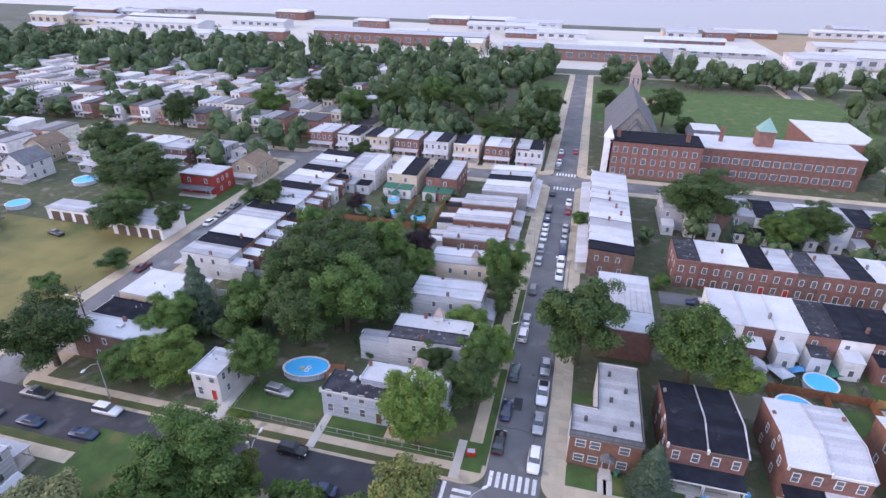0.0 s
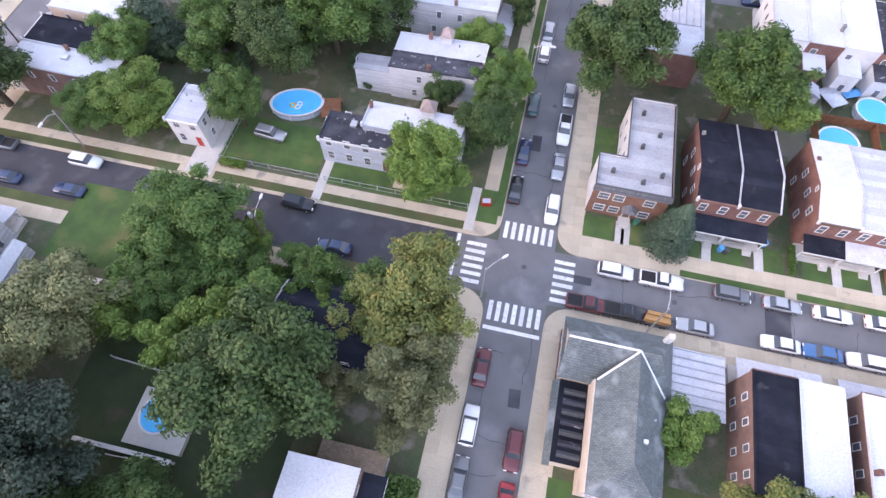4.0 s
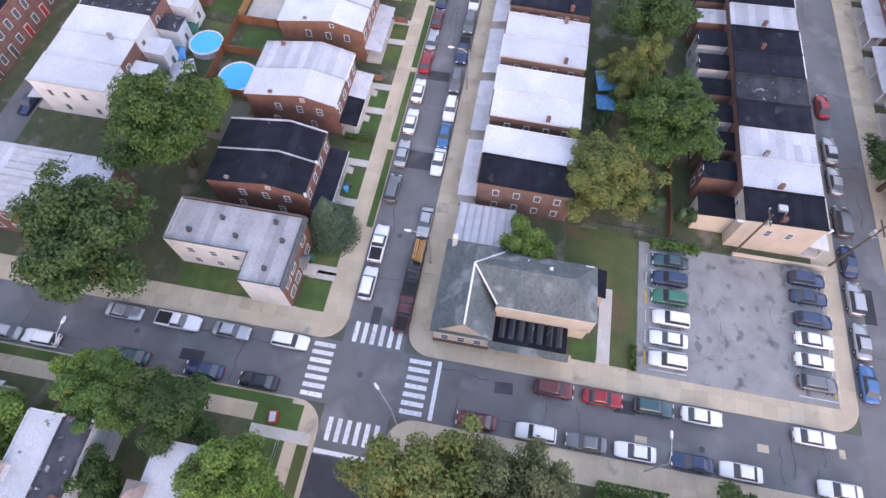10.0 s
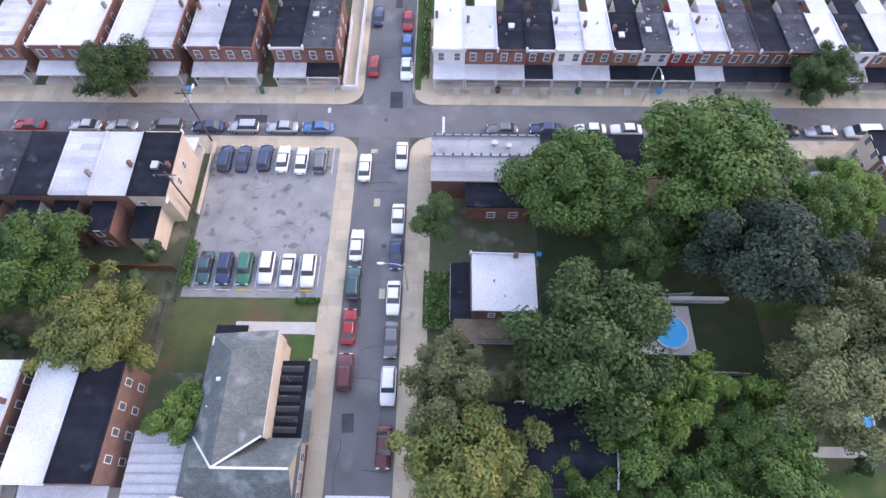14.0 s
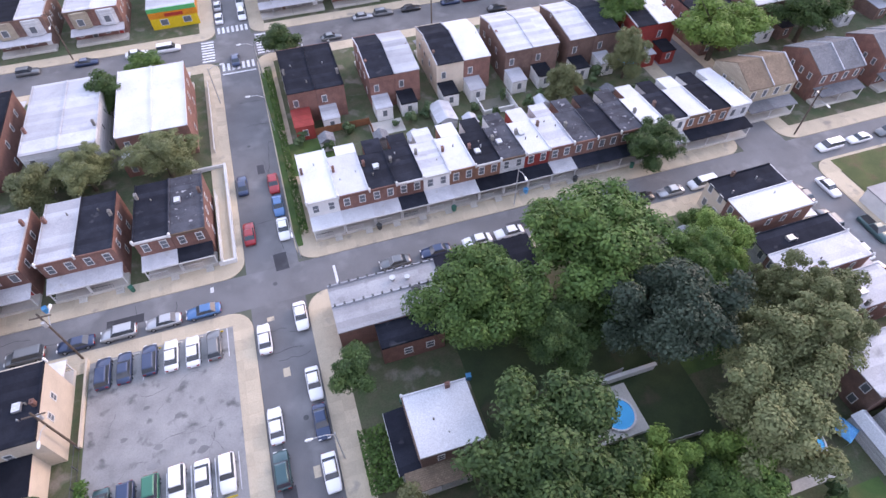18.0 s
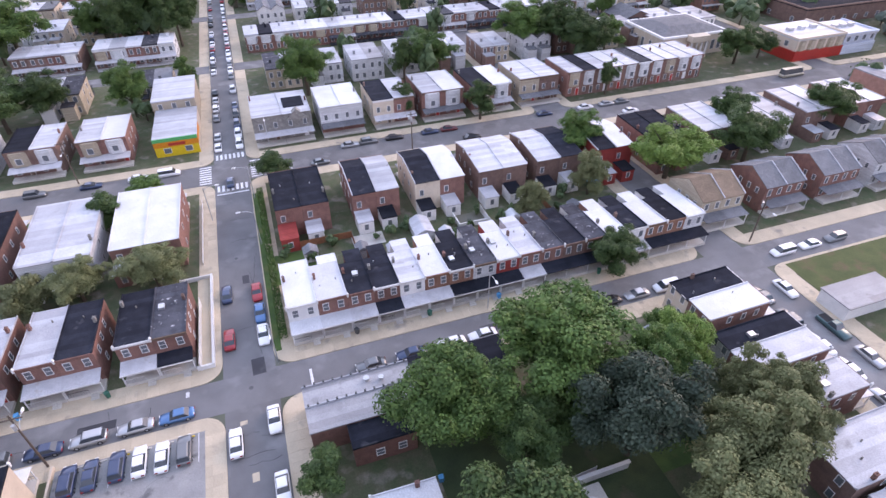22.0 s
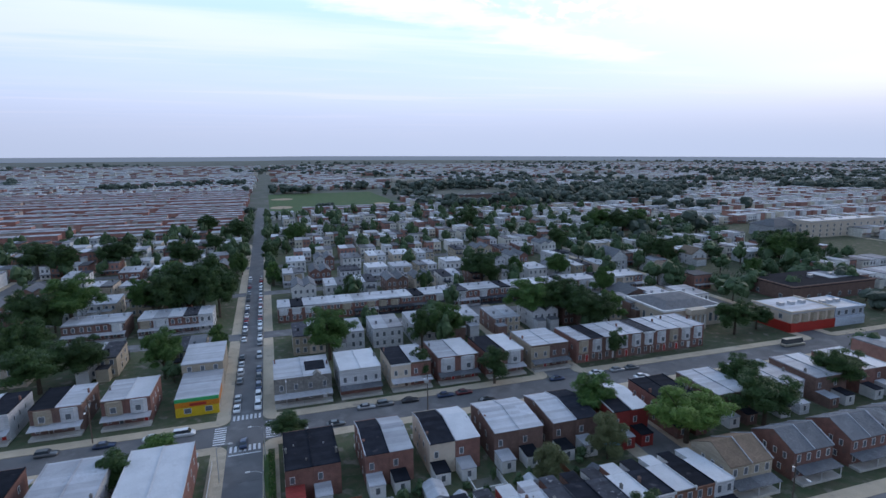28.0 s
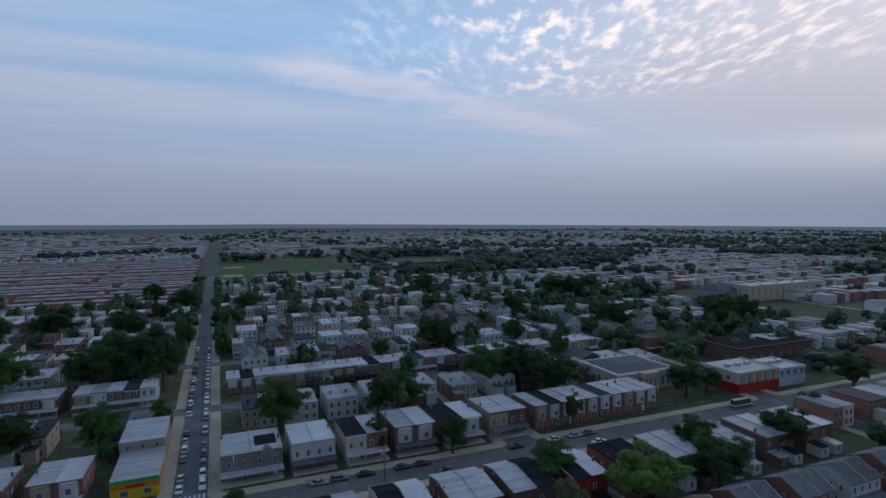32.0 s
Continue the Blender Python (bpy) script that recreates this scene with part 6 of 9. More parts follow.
def flat_building(name, label, x, y, w, d, h, wall, roof, rows=1, bays=6, band=None, upper=None):
    """A larger building with openings on the north and east sides."""
    root = thing(name, label, "building", pose(x, y, 0.12))
    part("wall", Shape().box(0, 0, -0.3, w, d, h), M[wall], root)
    rf = part("roof", Shape().box(-0.25, -0.25, h, w + 0.25, d + 0.25, h + 0.35), M[roof], root)
    part("parapet", Shape().box(-0.3, d - 0.1, h + 0.35, w + 0.3, d + 0.3, h + 0.9).box(w - 0.1, -0.3, h + 0.35, w + 0.3, d - 0.1, h + 0.9).box(-0.3, -0.3, h + 0.35, 0.1, d - 0.1, h + 0.9), M[wall], root)
    for k in range(3):
        part("roof_unit", Shape().box(w * (0.2 + 0.25 * k), d * 0.4, h + 0.35, w * (0.2 + 0.25 * k) + 2, d * 0.4 + 1.8, h + 1.5), M["galvanised"], rf)
    if band:
        part("shop_front", Shape().box(-0.15, d, 0, w + 0.15, d + 0.5, 3.4).box(w, 0, 0, w + 0.5, d, 3.4), M[band], root)
    for s in range(rows):
        z = 1.0 + s * 3.3 if not band else 4.2
        for k in range(bays):
            window(root, w * (k + 0.5) / bays, d, z, "N", 1.5, 1.7, deep=False)
        for k in range(max(2, bays // 3)):
            window(root, w, d * (k + 0.5) / max(2, bays // 3), z, "E", 1.5, 1.7, deep=False)
    if upper:
        for k in range(5):
            part("bay", Shape().loft([[(w * (k + 0.2) / 5, d, z), (w * (k + 0.8) / 5, d, z), (w * (k + 0.7) / 5, d + 0.9, z), (w * (k + 0.3) / 5, d + 0.9, z)] for z in (3.6, h - 0.3)]), M[upper], root)
    return root


def bank():
    w, d, h = 26.0, 22.0, 6.8
    root = thing("bank_building", "cream stone bank building with dark hipped roof and portico", "building", pose(-170, -182, 0.12))
    part("wall", Shape().box(0, 0, -0.3, w, d, h), M["stucco_cream"], root)
    part("cornice", Shape().box(-0.5, -0.5, h, w + 0.5, d + 0.5, h + 0.7), M["stucco_white"], root)
    part("roof", Shape().loft([[(k, k, z), (w - k, k, z), (w - k, d - k, z), (k, d - k, z)] for k, z in ((0.3, h + 0.7), (6.5, h + 2.1))]), M["shingle_grey"], root)
    part("portico_base", Shape().box(w * 0.36, d, 0, w * 0.64, d + 3.2, 0.9), M["stucco_cream"], root)
    part("portico", Shape().box(w * 0.36, d, 5.6, w * 0.64, d + 3.4, 7.6), M["stucco_cream"], root)
    for k in range(4):
        x = w * (0.38 + 0.08 * k)
        part("column", Shape().rod((x, d + 2.8, 0.9), (x, d + 2.8, 5.6), 0.38, 0.32, 10), M["stucco_white"], root)
    for k in (0.08, 0.18, 0.28, 0.72, 0.82, 0.92):
        window(root, w * k, d, 1.5, "N", 1.4, 3.2, deep=False)
    for k in range(5):
        window(root, w, d * (k + 0.5) / 5, 1.5, "E", 1.4, 3.2, deep=False)
    block_house(-160, -200, -146, -187, 6.0, "N", "brick_brown", "shingle_grey", None, 2.6)


bank()
flat_building("corner_store", "two-storey cream shop with bright red ground floor", -206, -160, 21, 17, 6.9, "stucco_cream", "roof_silver", 1, 5, "plastic_red", "siding_tan")
flat_building("store", "blue and white shop with flat roof", -221, -158, 14.6, 15, 6.2, "siding_blue", "roof_white", 1, 4, "siding_blue")
flat_building("brick_hall", "long low brown brick hall with dark roof", -268, -196, 48, 24, 6.2, "brick_brown", "roof_black", 1, 8)
flat_building("office_block", "long cream three-storey office block", -455, -312, 74, 15, 11.5, "stucco_cream", "roof_white", 3, 11)
flat_building("brick_block", "brown brick apartment block beyond the woods", -300, -640, 90, 20, 12, "brick_brown", "roof_worn", 3, 12)


def hip_block(x, y, w, d, h):
    root = thing("office_block", "grey block with dark hipped roof", "building", pose(x, y, 0.12))
    part("wall", Shape().box(0, 0, -0.3, w, d, h), M["siding_grey"], root)
    part("roof", Shape().loft([[(k, k, z), (w - k, k, z), (w - k, d - k, z), (k, d - k, z)] for k, z in ((-0.6, h), (9, h + 4.5))]), M["shingle_grey"], root)
    for s in range(2):
        for k in range(7):
            window(root, w * (k + 0.5) / 7, d, 1.2 + 3.3 * s, "N", 1.5, 1.8, deep=False)


hip_block(-388, -330, 28, 22, 8.0)

# ---- the distance: many houses, as joined pieces ----
def far_mats(name, cols, rough=0.8):
    m = bpy.data.materials.new(name)
    m.use_nodes = True
    n, l = m.node_tree.nodes, m.node_tree.links
    b = n["Principled BSDF"]
    b.inputs["Roughness"].default_value = rough
    geo = n.new("ShaderNodeNewGeometry")
    r = n.new("ShaderNodeValToRGB")
    r.color_ramp.interpolation = "CONSTANT"
    el = r.color_ramp.elements
    while len(el) < len(cols):
        el.new(0.5)
    for k, c in enumerate(cols):
        el[k].position = k / len(cols)
        el[k].color = (*c, 1)
    l.new(geo.outputs["Random Per Island"], r.inputs[0])
    nz = n.new("ShaderNodeTexNoise")
    nz.inputs["Scale"].default_value = 0.8
    l.new(geo.outputs["Position"], nz.inputs["Vector"])
    mr = n.new("ShaderNodeMapRange")
    mr.inputs[3].default_value, mr.inputs[4].default_value = 0.6, 1.35
    l.new(nz.outputs[0], mr.inputs[0])
    vm = n.new("ShaderNodeVectorMath")
    vm.operation = "SCALE"
    l.new(r.outputs[0], vm.inputs[0])
    l.new(mr.outputs[0], vm.inputs[3])
    l.new(vm.outputs[0], b.inputs["Base Color"])
    return m


FW = far_mats("far_walls", [(0.34, 0.17, 0.14), (0.76, 0.75, 0.74), (0.30, 0.15, 0.12), (0.62, 0.56, 0.46), (0.38, 0.19, 0.15), (0.55, 0.56, 0.58), (0.66, 0.64, 0.58), (0.72, 0.72, 0.73)])
FR = far_mats("far_roofs", [(0.58, 0.59, 0.63), (0.46, 0.47, 0.50), (0.06, 0.06, 0.07), (0.40, 0.41, 0.44), (0.24, 0.24, 0.26), (0.54, 0.55, 0.58), (0.12, 0.12, 0.13), (0.28, 0.28, 0.31)])
FP = far_mats("far_porches", [(0.36, 0.36, 0.38), (0.20, 0.20, 0.22), (0.10, 0.10, 0.11), (0.46, 0.46, 0.47), (0.24, 0.15, 0.12)])


def far_house(sh, x0, y0, x1, y1, h, front, detail):
    first, rise = [len(q.v) for q in sh], land((x0 + x1) / 2, (y0 + y1) / 2)
    sh[0].box(x0, y0, -0.4, x1, y1, h)
    e = 0.18
    sh[1].box(x0 - e * 0.2, y0 - e, h, x1 + e * 0.2, y1 + e, h + 0.35)
    w = x1 - x0
    yf = y1 if front > 0 else y0
    if detail:
        # openings on both long faces
        for ys, sg in ((y1, 1), (y0, -1)):
            for z in (1.0, 3.9):
                for u in (0.28, 0.72):
                    xa = x0 + w * u
                    sh[2].box(xa - 0.5, min(ys, ys + sg * 0.06), z, xa + 0.5, max(ys, ys + sg * 0.06), z + 1.5)
        if rng.random() < 0.5:
            yb = y0 if front > 0 else y1
            sh[0].box(x0 + 0.2, min(yb, yb - front * 4), 0, x0 + w * 0.62, max(yb, yb - front * 4), 4.6)
            sh[1].box(x0 + 0.1, min(yb - front * 0.02, yb - front * 4.1), 4.6, x0 + w * 0.66, max(yb - front * 0.02, yb - front * 4.1), 4.8)
    sh[3].box(x0 + 0.1, min(yf, yf + front * 2.3), 2.6, x1 - 0.1, max(yf, yf + front * 2.3), 2.85)
    if rise:
        for q, k in zip(sh, first):
            q.v[k:] = [(x, y, z + rise) for x, y, z in q.v[k:]]


def far_rows(y_top, y_bot, x_lo, x_hi, pitch, hmin, detail, label, gap=0.35, skip=None, walls=None, roofs=None):
    sh = [Shape(), Shape(), Shape(), Shape()]
    deep_ = 12 if gap > 0.2 else 9
    y = y_top
    while y - pitch > y_bot:
        for front, ya, yb in ((1, y - 4 - deep_, y - 4), (-1, y - pitch + 4, y - pitch + 4 + deep_)):
            x = x_lo + rng.uniform(0, 6)
            while x < x_hi:
                n = 2 if gap > 0.5 else rng.choice((2, 2, 6, 10)) if gap > 0.2 else rng.choice((12, 18, 24))
                u = 4.9 if y > -1100 else 14.7
                if x < 9 and x + n * u > -9 or rng.random() < (0.08 if gap > 0.2 else 0.01) or (skip and skip(x, y)):
                    x += 9
                    continue
                h = hmin + rng.uniform(-0.4, 0.7)
                off = rng.uniform(-0.8, 0.8)
                for k in range(n):
                    far_house(sh, x + u * k, ya + off, x + u * k + u, yb + off, h, front, detail)
                x += u * n + rng.uniform(2.0, 6.0) * (2.0 if gap < 0.2 else 1.0)
        y -= pitch
    if sh[0].f:
        root = thing("distant_houses", label, "houses", pose(0, 0, 0), kind="stuff")
        for nm, s, m in (("wall", sh[0], walls or FW), ("roof", sh[1], roofs or FR), ("window", sh[2], M["glass"]), ("porch_roof", sh[3], FP)):
            if s.f:
                o = part(nm, s, m, root)
                tagged(o, kind="stuff")


FWR = far_mats("far_brick_walls", [(0.40, 0.18, 0.15), (0.36, 0.16, 0.13), (0.42, 0.22, 0.18), (0.46, 0.36, 0.32), (0.37, 0.16, 0.13)])
FRR = far_mats("far_pale_roofs", [(0.38, 0.37, 0.40), (0.27, 0.26, 0.28), (0.42, 0.41, 0.44), (0.20, 0.20, 0.21), (0.34, 0.33, 0.36)])
park = lambda x, y: -175 < x < 4 and -960 < y < -575


def wooded(x, y):
    """Positive where the west is wood, negative where it is built over."""
    return math.sin(x * 0.013 + 2 * math.sin(y * 0.007)) + math.sin(y * 0.016 + 1.5 * math.sin(x * 0.008)) + (0.35 if y < -450 else -0.2)


wild = lambda x, y: park(x, y) or x < -220 and y < -300 and (wooded(x, y) > 0.35 or wooded(x + 12, y - 30) > 0.6)
far_rows(-336, -600, -185, -8, 62, 6.6, True, "brick and sided houses of the next blocks", 0.6, skip=park)
far_rows(-336, -470, 10, 130, 62, 6.6, True, "brick and white houses beside the street", 0.6)
far_rows(-592, -625, -165, -12, 30, 6.4, True, "long row of houses beside the ball field", 0.1, walls=FWR, roofs=FRR)
far_rows(-470, -960, 14, 560, 44, 6.2, False, "close rows of distant brick houses", 0.1, walls=FWR, roofs=FRR)
far_rows(-600, -760, -420, -180, 60, 6.4, False, "distant houses among the trees", 0.6, skip=wild)
far_rows(-960, -1500, -2700, 640, 66, 6.4, False, "distant rows of houses towards the horizon", skip=wild)
far_rows(-200, -600, -420, -200, 58, 6.6, True, "sided houses west of the far street", 0.6, skip=lambda x, y: wild(x, y) or x < -330 and y > -345 or y > -240 and -275 < x < -215)
far_rows(-140, -200, -420, -275, 56, 6.2, True, "flat-roofed buildings west along the third street", 0.3)
far_rows(-163, -470, 122, 330, 58, 6.6, True, "row houses of the eastern blocks", 0.6)
far_rows(-66, -124, -420, -190, 56, 6.4, True, "houses beyond the west avenue", 0.6)
far_rows(-70, -124, 94, 330, 52, 6.4, True, "houses east of the second street", 0.6)
far_rows(-5, -57, 98, 330, 50, 6.4, True, "houses east on the main street", 0.6)
far_rows(56, 6, 112, 330, 48, 6.4, True, "houses north east of the crossing", 0.6)
for i, (x, y, wl_, rf, pt) in enumerate(((-112, 112, "siding_white", "shingle_grey", 2.2), (-125, 113, "siding_grey", SI, 0), (-137, 110, "brick_red", SI, 0), (-104, 100, "siding_tan", "shingle_brown", 2.4), (-174, 81, "siding_white", "shingle_grey", 3.2), (-158, 96, "siding_white", SI, 0), (-184, 98, "siding_tan", "shingle_brown", 2.6), (-171, 104, "stucco_cream", SI, 0), (-147, 113, "siding_white", WH, 0), (-160, 112, "brick_red", SI, 0))):
    block_house(x, y, x + 9, y + 10, 5.8, "S", wl_, rf, "metal_pale", pt, group="houses of the north west")
far_rows(56, 4, -330, -145, 50, 6.2, True, "houses west of the dry lot", 0.6)
far_rows(128, 60, -330, -190, 36, 6.4, True, "sided houses of the north west", 0.6)
far_rows(300, 138, -330, -98, 38, 6.4, True, "pale houses towards the woods", 0.6)
far_rows(-4, -58, -330, -145, 52, 6.4, True, "houses west of the vacant lot", 0.6)
far_rows(-163, -960, -1500, -425, 60, 6.4, False, "houses spread to the south west", 0.6, skip=wild)
far_rows(-66, -160, -900, -425, 60, 6.4, False, "houses far to the west", 0.6)
far_rows(-163, -760, 335, 800, 60, 6.4, False, "houses spread to the south east", walls=FWR, roofs=FRR)
far_rows(-1500, -2600, -4000, 1000, 120, 7, False, "last rows of houses before the horizon")

# ---- trees ----
def crown_quads(r, h, n, size, seed, shape="round", clumps=26, droop=0.0, puff=(0.17, 0.20)):
    """Leaf sprays as small bent quads gathered in clumps over limbs."""
    g = np.random.default_rng(seed)
    if shape == "cone":
        t = g.random(n) ** 0.75
        z = h * (1 - t)
        rad = r * (t ** 0.9) * (0.55 + 0.45 * g.random(n)) * (0.85 + 0.25 * np.sin(z * 5.0))
        a = g.random(n) * 2 * np.pi
        c = np.stack([rad * np.cos(a), rad * np.sin(a), z - 0.35 * rad], 1)
        nor = np.stack([np.cos(a), np.sin(a), np.full(n, 0.9)], 1)
    else:
        # boughs that spread from the middle, each with clumps of leaf along it
        k = max(5, clumps // 6)
        az = np.arange(k) * 2.4 + g.random(k) * 0.9
        out = np.sqrt((np.arange(k) + 0.4) / k) * (0.72 + 0.40 * g.random(k))
        tip = np.stack([r * 0.84 * out * np.cos(az), r * 0.84 * out * np.sin(az), h * (0.17 + 0.70 * np.sqrt(np.clip(1 - (0.93 * out) ** 2, 0.02, 1)) + 0.22 * (g.random(k) - 0.5))], 1)
        root = np.stack([0.2 * tip[:, 0], 0.2 * tip[:, 1], 0.15 * tip[:, 2]], 1)
        b = g.integers(0, k, clumps)
        f = 0.30 + 0.72 * g.random((clumps, 1)) ** 0.8
        cc = root[b] * (1 - f) + tip[b] * f + g.normal(size=(clumps, 3)) * np.array([r, r, h * 0.6]) * 0.055
        cr = r * (puff[0] + puff[1] * g.random(clumps)) * (1.25 - 0.45 * f[:, 0])
        which = g.choice(clumps, n, p=cr ** 2 / (cr ** 2).sum())
        d = g.normal(size=(n, 3))
        d /= np.linalg.norm(d, axis=1)[:, None]
        d[:, 2] = np.where(d[:, 2] < -0.3, -d[:, 2], d[:, 2])
        c = cc[which] + d * np.array([1, 1, 0.85]) * (cr[which] * (0.45 + 0.62 * g.random(n)))[:, None]
        c[:, 2] -= droop * (np.hypot(c[:, 0], c[:, 1]) / r) ** 2
        nor = d + np.array([0, 0, 0.3])
    nor = nor + g.normal(size=(n, 3)) * 0.45
    nor /= np.linalg.norm(nor, axis=1)[:, None]
    t1 = np.cross(nor, g.normal(size=(n, 3)))
    t1 /= np.linalg.norm(t1, axis=1)[:, None]
    t2 = np.cross(nor, t1)
    s = size * (0.6 + 0.8 * g.random((n, 1)))
    v = np.stack([c - t1 * s, c - t2 * s * 0.55 + nor * s * 0.12, c + t1 * s, c + t2 * s * 0.55 + nor * s * 0.12], 1).reshape(-1, 3)
    return v


def quads_mesh(name, v, m):
    me = bpy.data.meshes.new(name)
    n = len(v) // 4
    me.vertices.add(len(v))
    me.vertices.foreach_set("co", np.ascontiguousarray(v, np.float32).ravel())
    me.loops.add(4 * n)
    me.loops.foreach_set("vertex_index", np.arange(4 * n, dtype=np.int32))
    me.polygons.add(n)
    me.polygons.foreach_set("loop_start", np.arange(0, 4 * n, 4, dtype=np.int32))
    me.update(calc_edges=True)
    me.materials.append(m)
    return me


def trunk_shape(r, h, base, seed, conifer=False):
    g = random.Random(seed)
    s = Shape()
    t = 0.05 * r + 0.12
    if conifer:
        return s.rod((0, 0, -0.3), (0, 0, base + h * 0.92), t, 0.03, 8)
    top = base + h * 0.42
    s.rod((0, 0, -0.3), (0, 0, top * 0.6), t * 1.2, t, 9).rod((0, 0, top * 0.6), (0.1, 0.1, top), t, t * 0.7, 9)
    for k in range(8):
        a = 2 * math.pi * k / 8 + g.uniform(-0.3, 0.3)
        q = g.uniform(0.45, 0.75)
        z0 = top * g.uniform(0.6, 1.0)
        mid = (math.cos(a) * r * q * 0.5, math.sin(a) * r * q * 0.5, z0 + h * 0.18)
        s.rod((0.03, 0.03, z0), mid, t * 0.5, t * 0.3, 6)
        s.rod(mid, (math.cos(a) * r * q, math.sin(a) * r * q, z0 + h * g.uniform(0.25, 0.45)), t * 0.3, t * 0.08, 5)
    return s


TREES = {}
KIND = {"green": "broad green", "dark": "dense dark green", "bright": "bright green", "olive": "airy olive-green", "rust": "yellowing green", "grey": "dark blue-grey", "purple": "dark purple-leaved", "pine": "dark conical"}


def tree(x, y, r, top, leaf="green", shape="round", variant=0):
    """A tree with its crown of radius r that tops out at the given height."""
    big = r > 4.2
    key = (leaf, shape, variant, big)
    R, T = (7.0, 12.5) if big else (3.5, 7.5)
    if shape == "cone":
        R, T = 4.0, 12.0
    if key not in TREES:
        b = T * (0.06 if shape == "cone" else 0.13)
        sd = sum(ord(c) for c in str(key)) + 17
        n = 15000 if shape == "cone" else 44000 if big else 15000
        v = crown_quads(R, T - b, n, 0.15 if big else 0.135, sd, shape, clumps=130 if big else 56, droop=1.8 if leaf == "olive" else 0.5, puff=(0.10, 0.14) if big else (0.17, 0.19))
        if shape != "cone":  # full width and height
            v[:, :2] *= R / np.quantile(np.hypot(v[:, 0], v[:, 1]), 0.95)
            v[:, 2] *= (T - b) / np.quantile(v[:, 2], 0.995)
        v[:, 2] += b
        TREES[key] = (quads_mesh("crown", v, LEAF[leaf]), trunk_shape(R, T - b, b, sd, shape == "cone").mesh("trunk", M["bark"]))
    kind = "conifer" if shape == "cone" else "tree"
    m = pose(x, y, 0.1, 0, 0, (x * 37 + y * 53) % 360) @ Matrix.Diagonal((r / R, r / R * (0.9 + 0.2 * ((x * 7.3) % 1)), top / T, 1))
    root = thing(kind, f"{KIND[leaf]} {kind} {'towering over' if top > 13 else 'standing in'} the yards", "tree", m, "street and yard trees")
    part("crown", TREES[key][0], None, root)
    part("trunk", TREES[key][1], None, root)


TREE_LIST = [
    # north-east
    (7.6, 34.8, 5.9, 15.6, "dark"), (25.8, 32.6, 5.8, 14.0, "green"), (32.5, 31.5, 3.2, 8.5, "bright"), (18.4, 9.2, 3.7, 9.2, "pine", "cone"), (37.0, 103, 8.2, 14.5, "dark"), (57.0, 94, 5.0, 9.5, "green"), (64, 98, 5.2, 11, "dark"), (42.5, 91, 2.6, 9.0, "grey", "cone"), (82, 96, 5.5, 11, "green"), (2.9 + 3.2, 92, 1.9, 5.0, "green"), (25, 66.5, 1.6, 3.5, "green"),
    # north-west
    (-14.8, 9.0, 3.9, 12.6, "bright"), (-8.4, 19.2, 3.6, 9.0, "dark"), (-8.6, 27.5, 3.6, 8.5, "green"), (-6.4, 30.5, 2.6, 7.5, "bright"), (-8.6, 53.0, 4.4, 12.5, "green"), (-8.2, 47.0, 3.2, 8.0, "dark"), (-16.5, 24.4, 2.4, 6.5, "dark"), (-13.5, 37.5, 3.2, 6.0, "bright"),
    (-45.0, 15.0, 3.6, 8.8, "green"), (-42.5, 27.0, 5.0, 12.5, "dark"), (-36.0, 33.0, 6.2, 14.0, "green"), (-48.0, 41.0, 6.6, 15.0, "dark"), (-40.0, 46.0, 6.2, 13.5, "dark"), (-30.5, 38.5, 5.0, 11.0, "dark"), (-27.5, 53, 3.6, 9, "green"), (-30.0, 61.0, 4.0, 9.0, "purple"), (-54, 31, 4.6, 9.5, "green"), (-47, 54, 5.5, 13.0, "dark"), (-36.5, 56, 4.6, 12.0, "green"),
    (-60.5, 12.5, 4.6, 8.0, "bright"), (-55.6, 12.0, 2.6, 5.0, "bright"), (-66.0, 10.0, 3.6, 6.5, "green"), (-64.5, 28.0, 5.0, 15.0, "pine", "cone"), (-97, 42, 2.8, 4.6, "dark"), (-104, 30, 2.6, 3.6, "green"), (-126.0, 84.0, 8.6, 13, "dark"), (-118, 79, 6.6, 12, "dark"), (-110, 58, 5.5, 9, "dark"), (-113.0, 66.0, 4.2, 8.5, "green"), (-152, 104, 6.5, 13, "dark"), (-144, 100, 5, 11, "dark"),
    (-62, 70, 3.2, 7.5, "green"), (-56, 88, 2.4, 5.0, "purple"), (-70, 126, 3.6, 8.0, "dark"), (-50, 64, 3.0, 6.5, "green"), (-94, 180, 6, 13, "green"), (-78, 190, 7, 15, "dark"), (-63, 205, 7, 15, "green"), (-47, 200, 6, 14, "dark"), (-28, 162, 6.0, 12, "dark"), (-13, 208, 6.0, 13, "dark"), (-16, 180, 5.4, 11, "dark"), (-9, 168, 4.2, 10, "dark"), (-130, 170, 7, 13, "green"), (-115, 195, 7, 15, "dark"), (-160, 150, 6, 13, "dark"),
    (38, 212, 6, 15, "dark"), (14, 235, 4.5, 9, "dark"), (45, 190, 4, 9, "dark"),
    # south
    (26.5, -91.5, 3.9, 7.5, "olive"), (34.0, -90.5, 3.4, 7.0, "olive"), (14.0, -91.0, 4.4, 8.0, "olive"), (17.5, -121, 3.2, 6.5, "green"), (-9.5, -121.2, 3.3, 7.0, "dark"), (-48.5, -146, 3.0, 9.0, "dark"), 
    (33, -146, 0.9, 3.0, "green"), (56, -172, 7, 13, "dark"), (70, -150, 5, 10, "dark"), (46, -178, 6, 12, "dark"), (-110, -140.5, 3.0, 9.5, "dark"), (-230, -130, 6, 12, "dark"), 
]
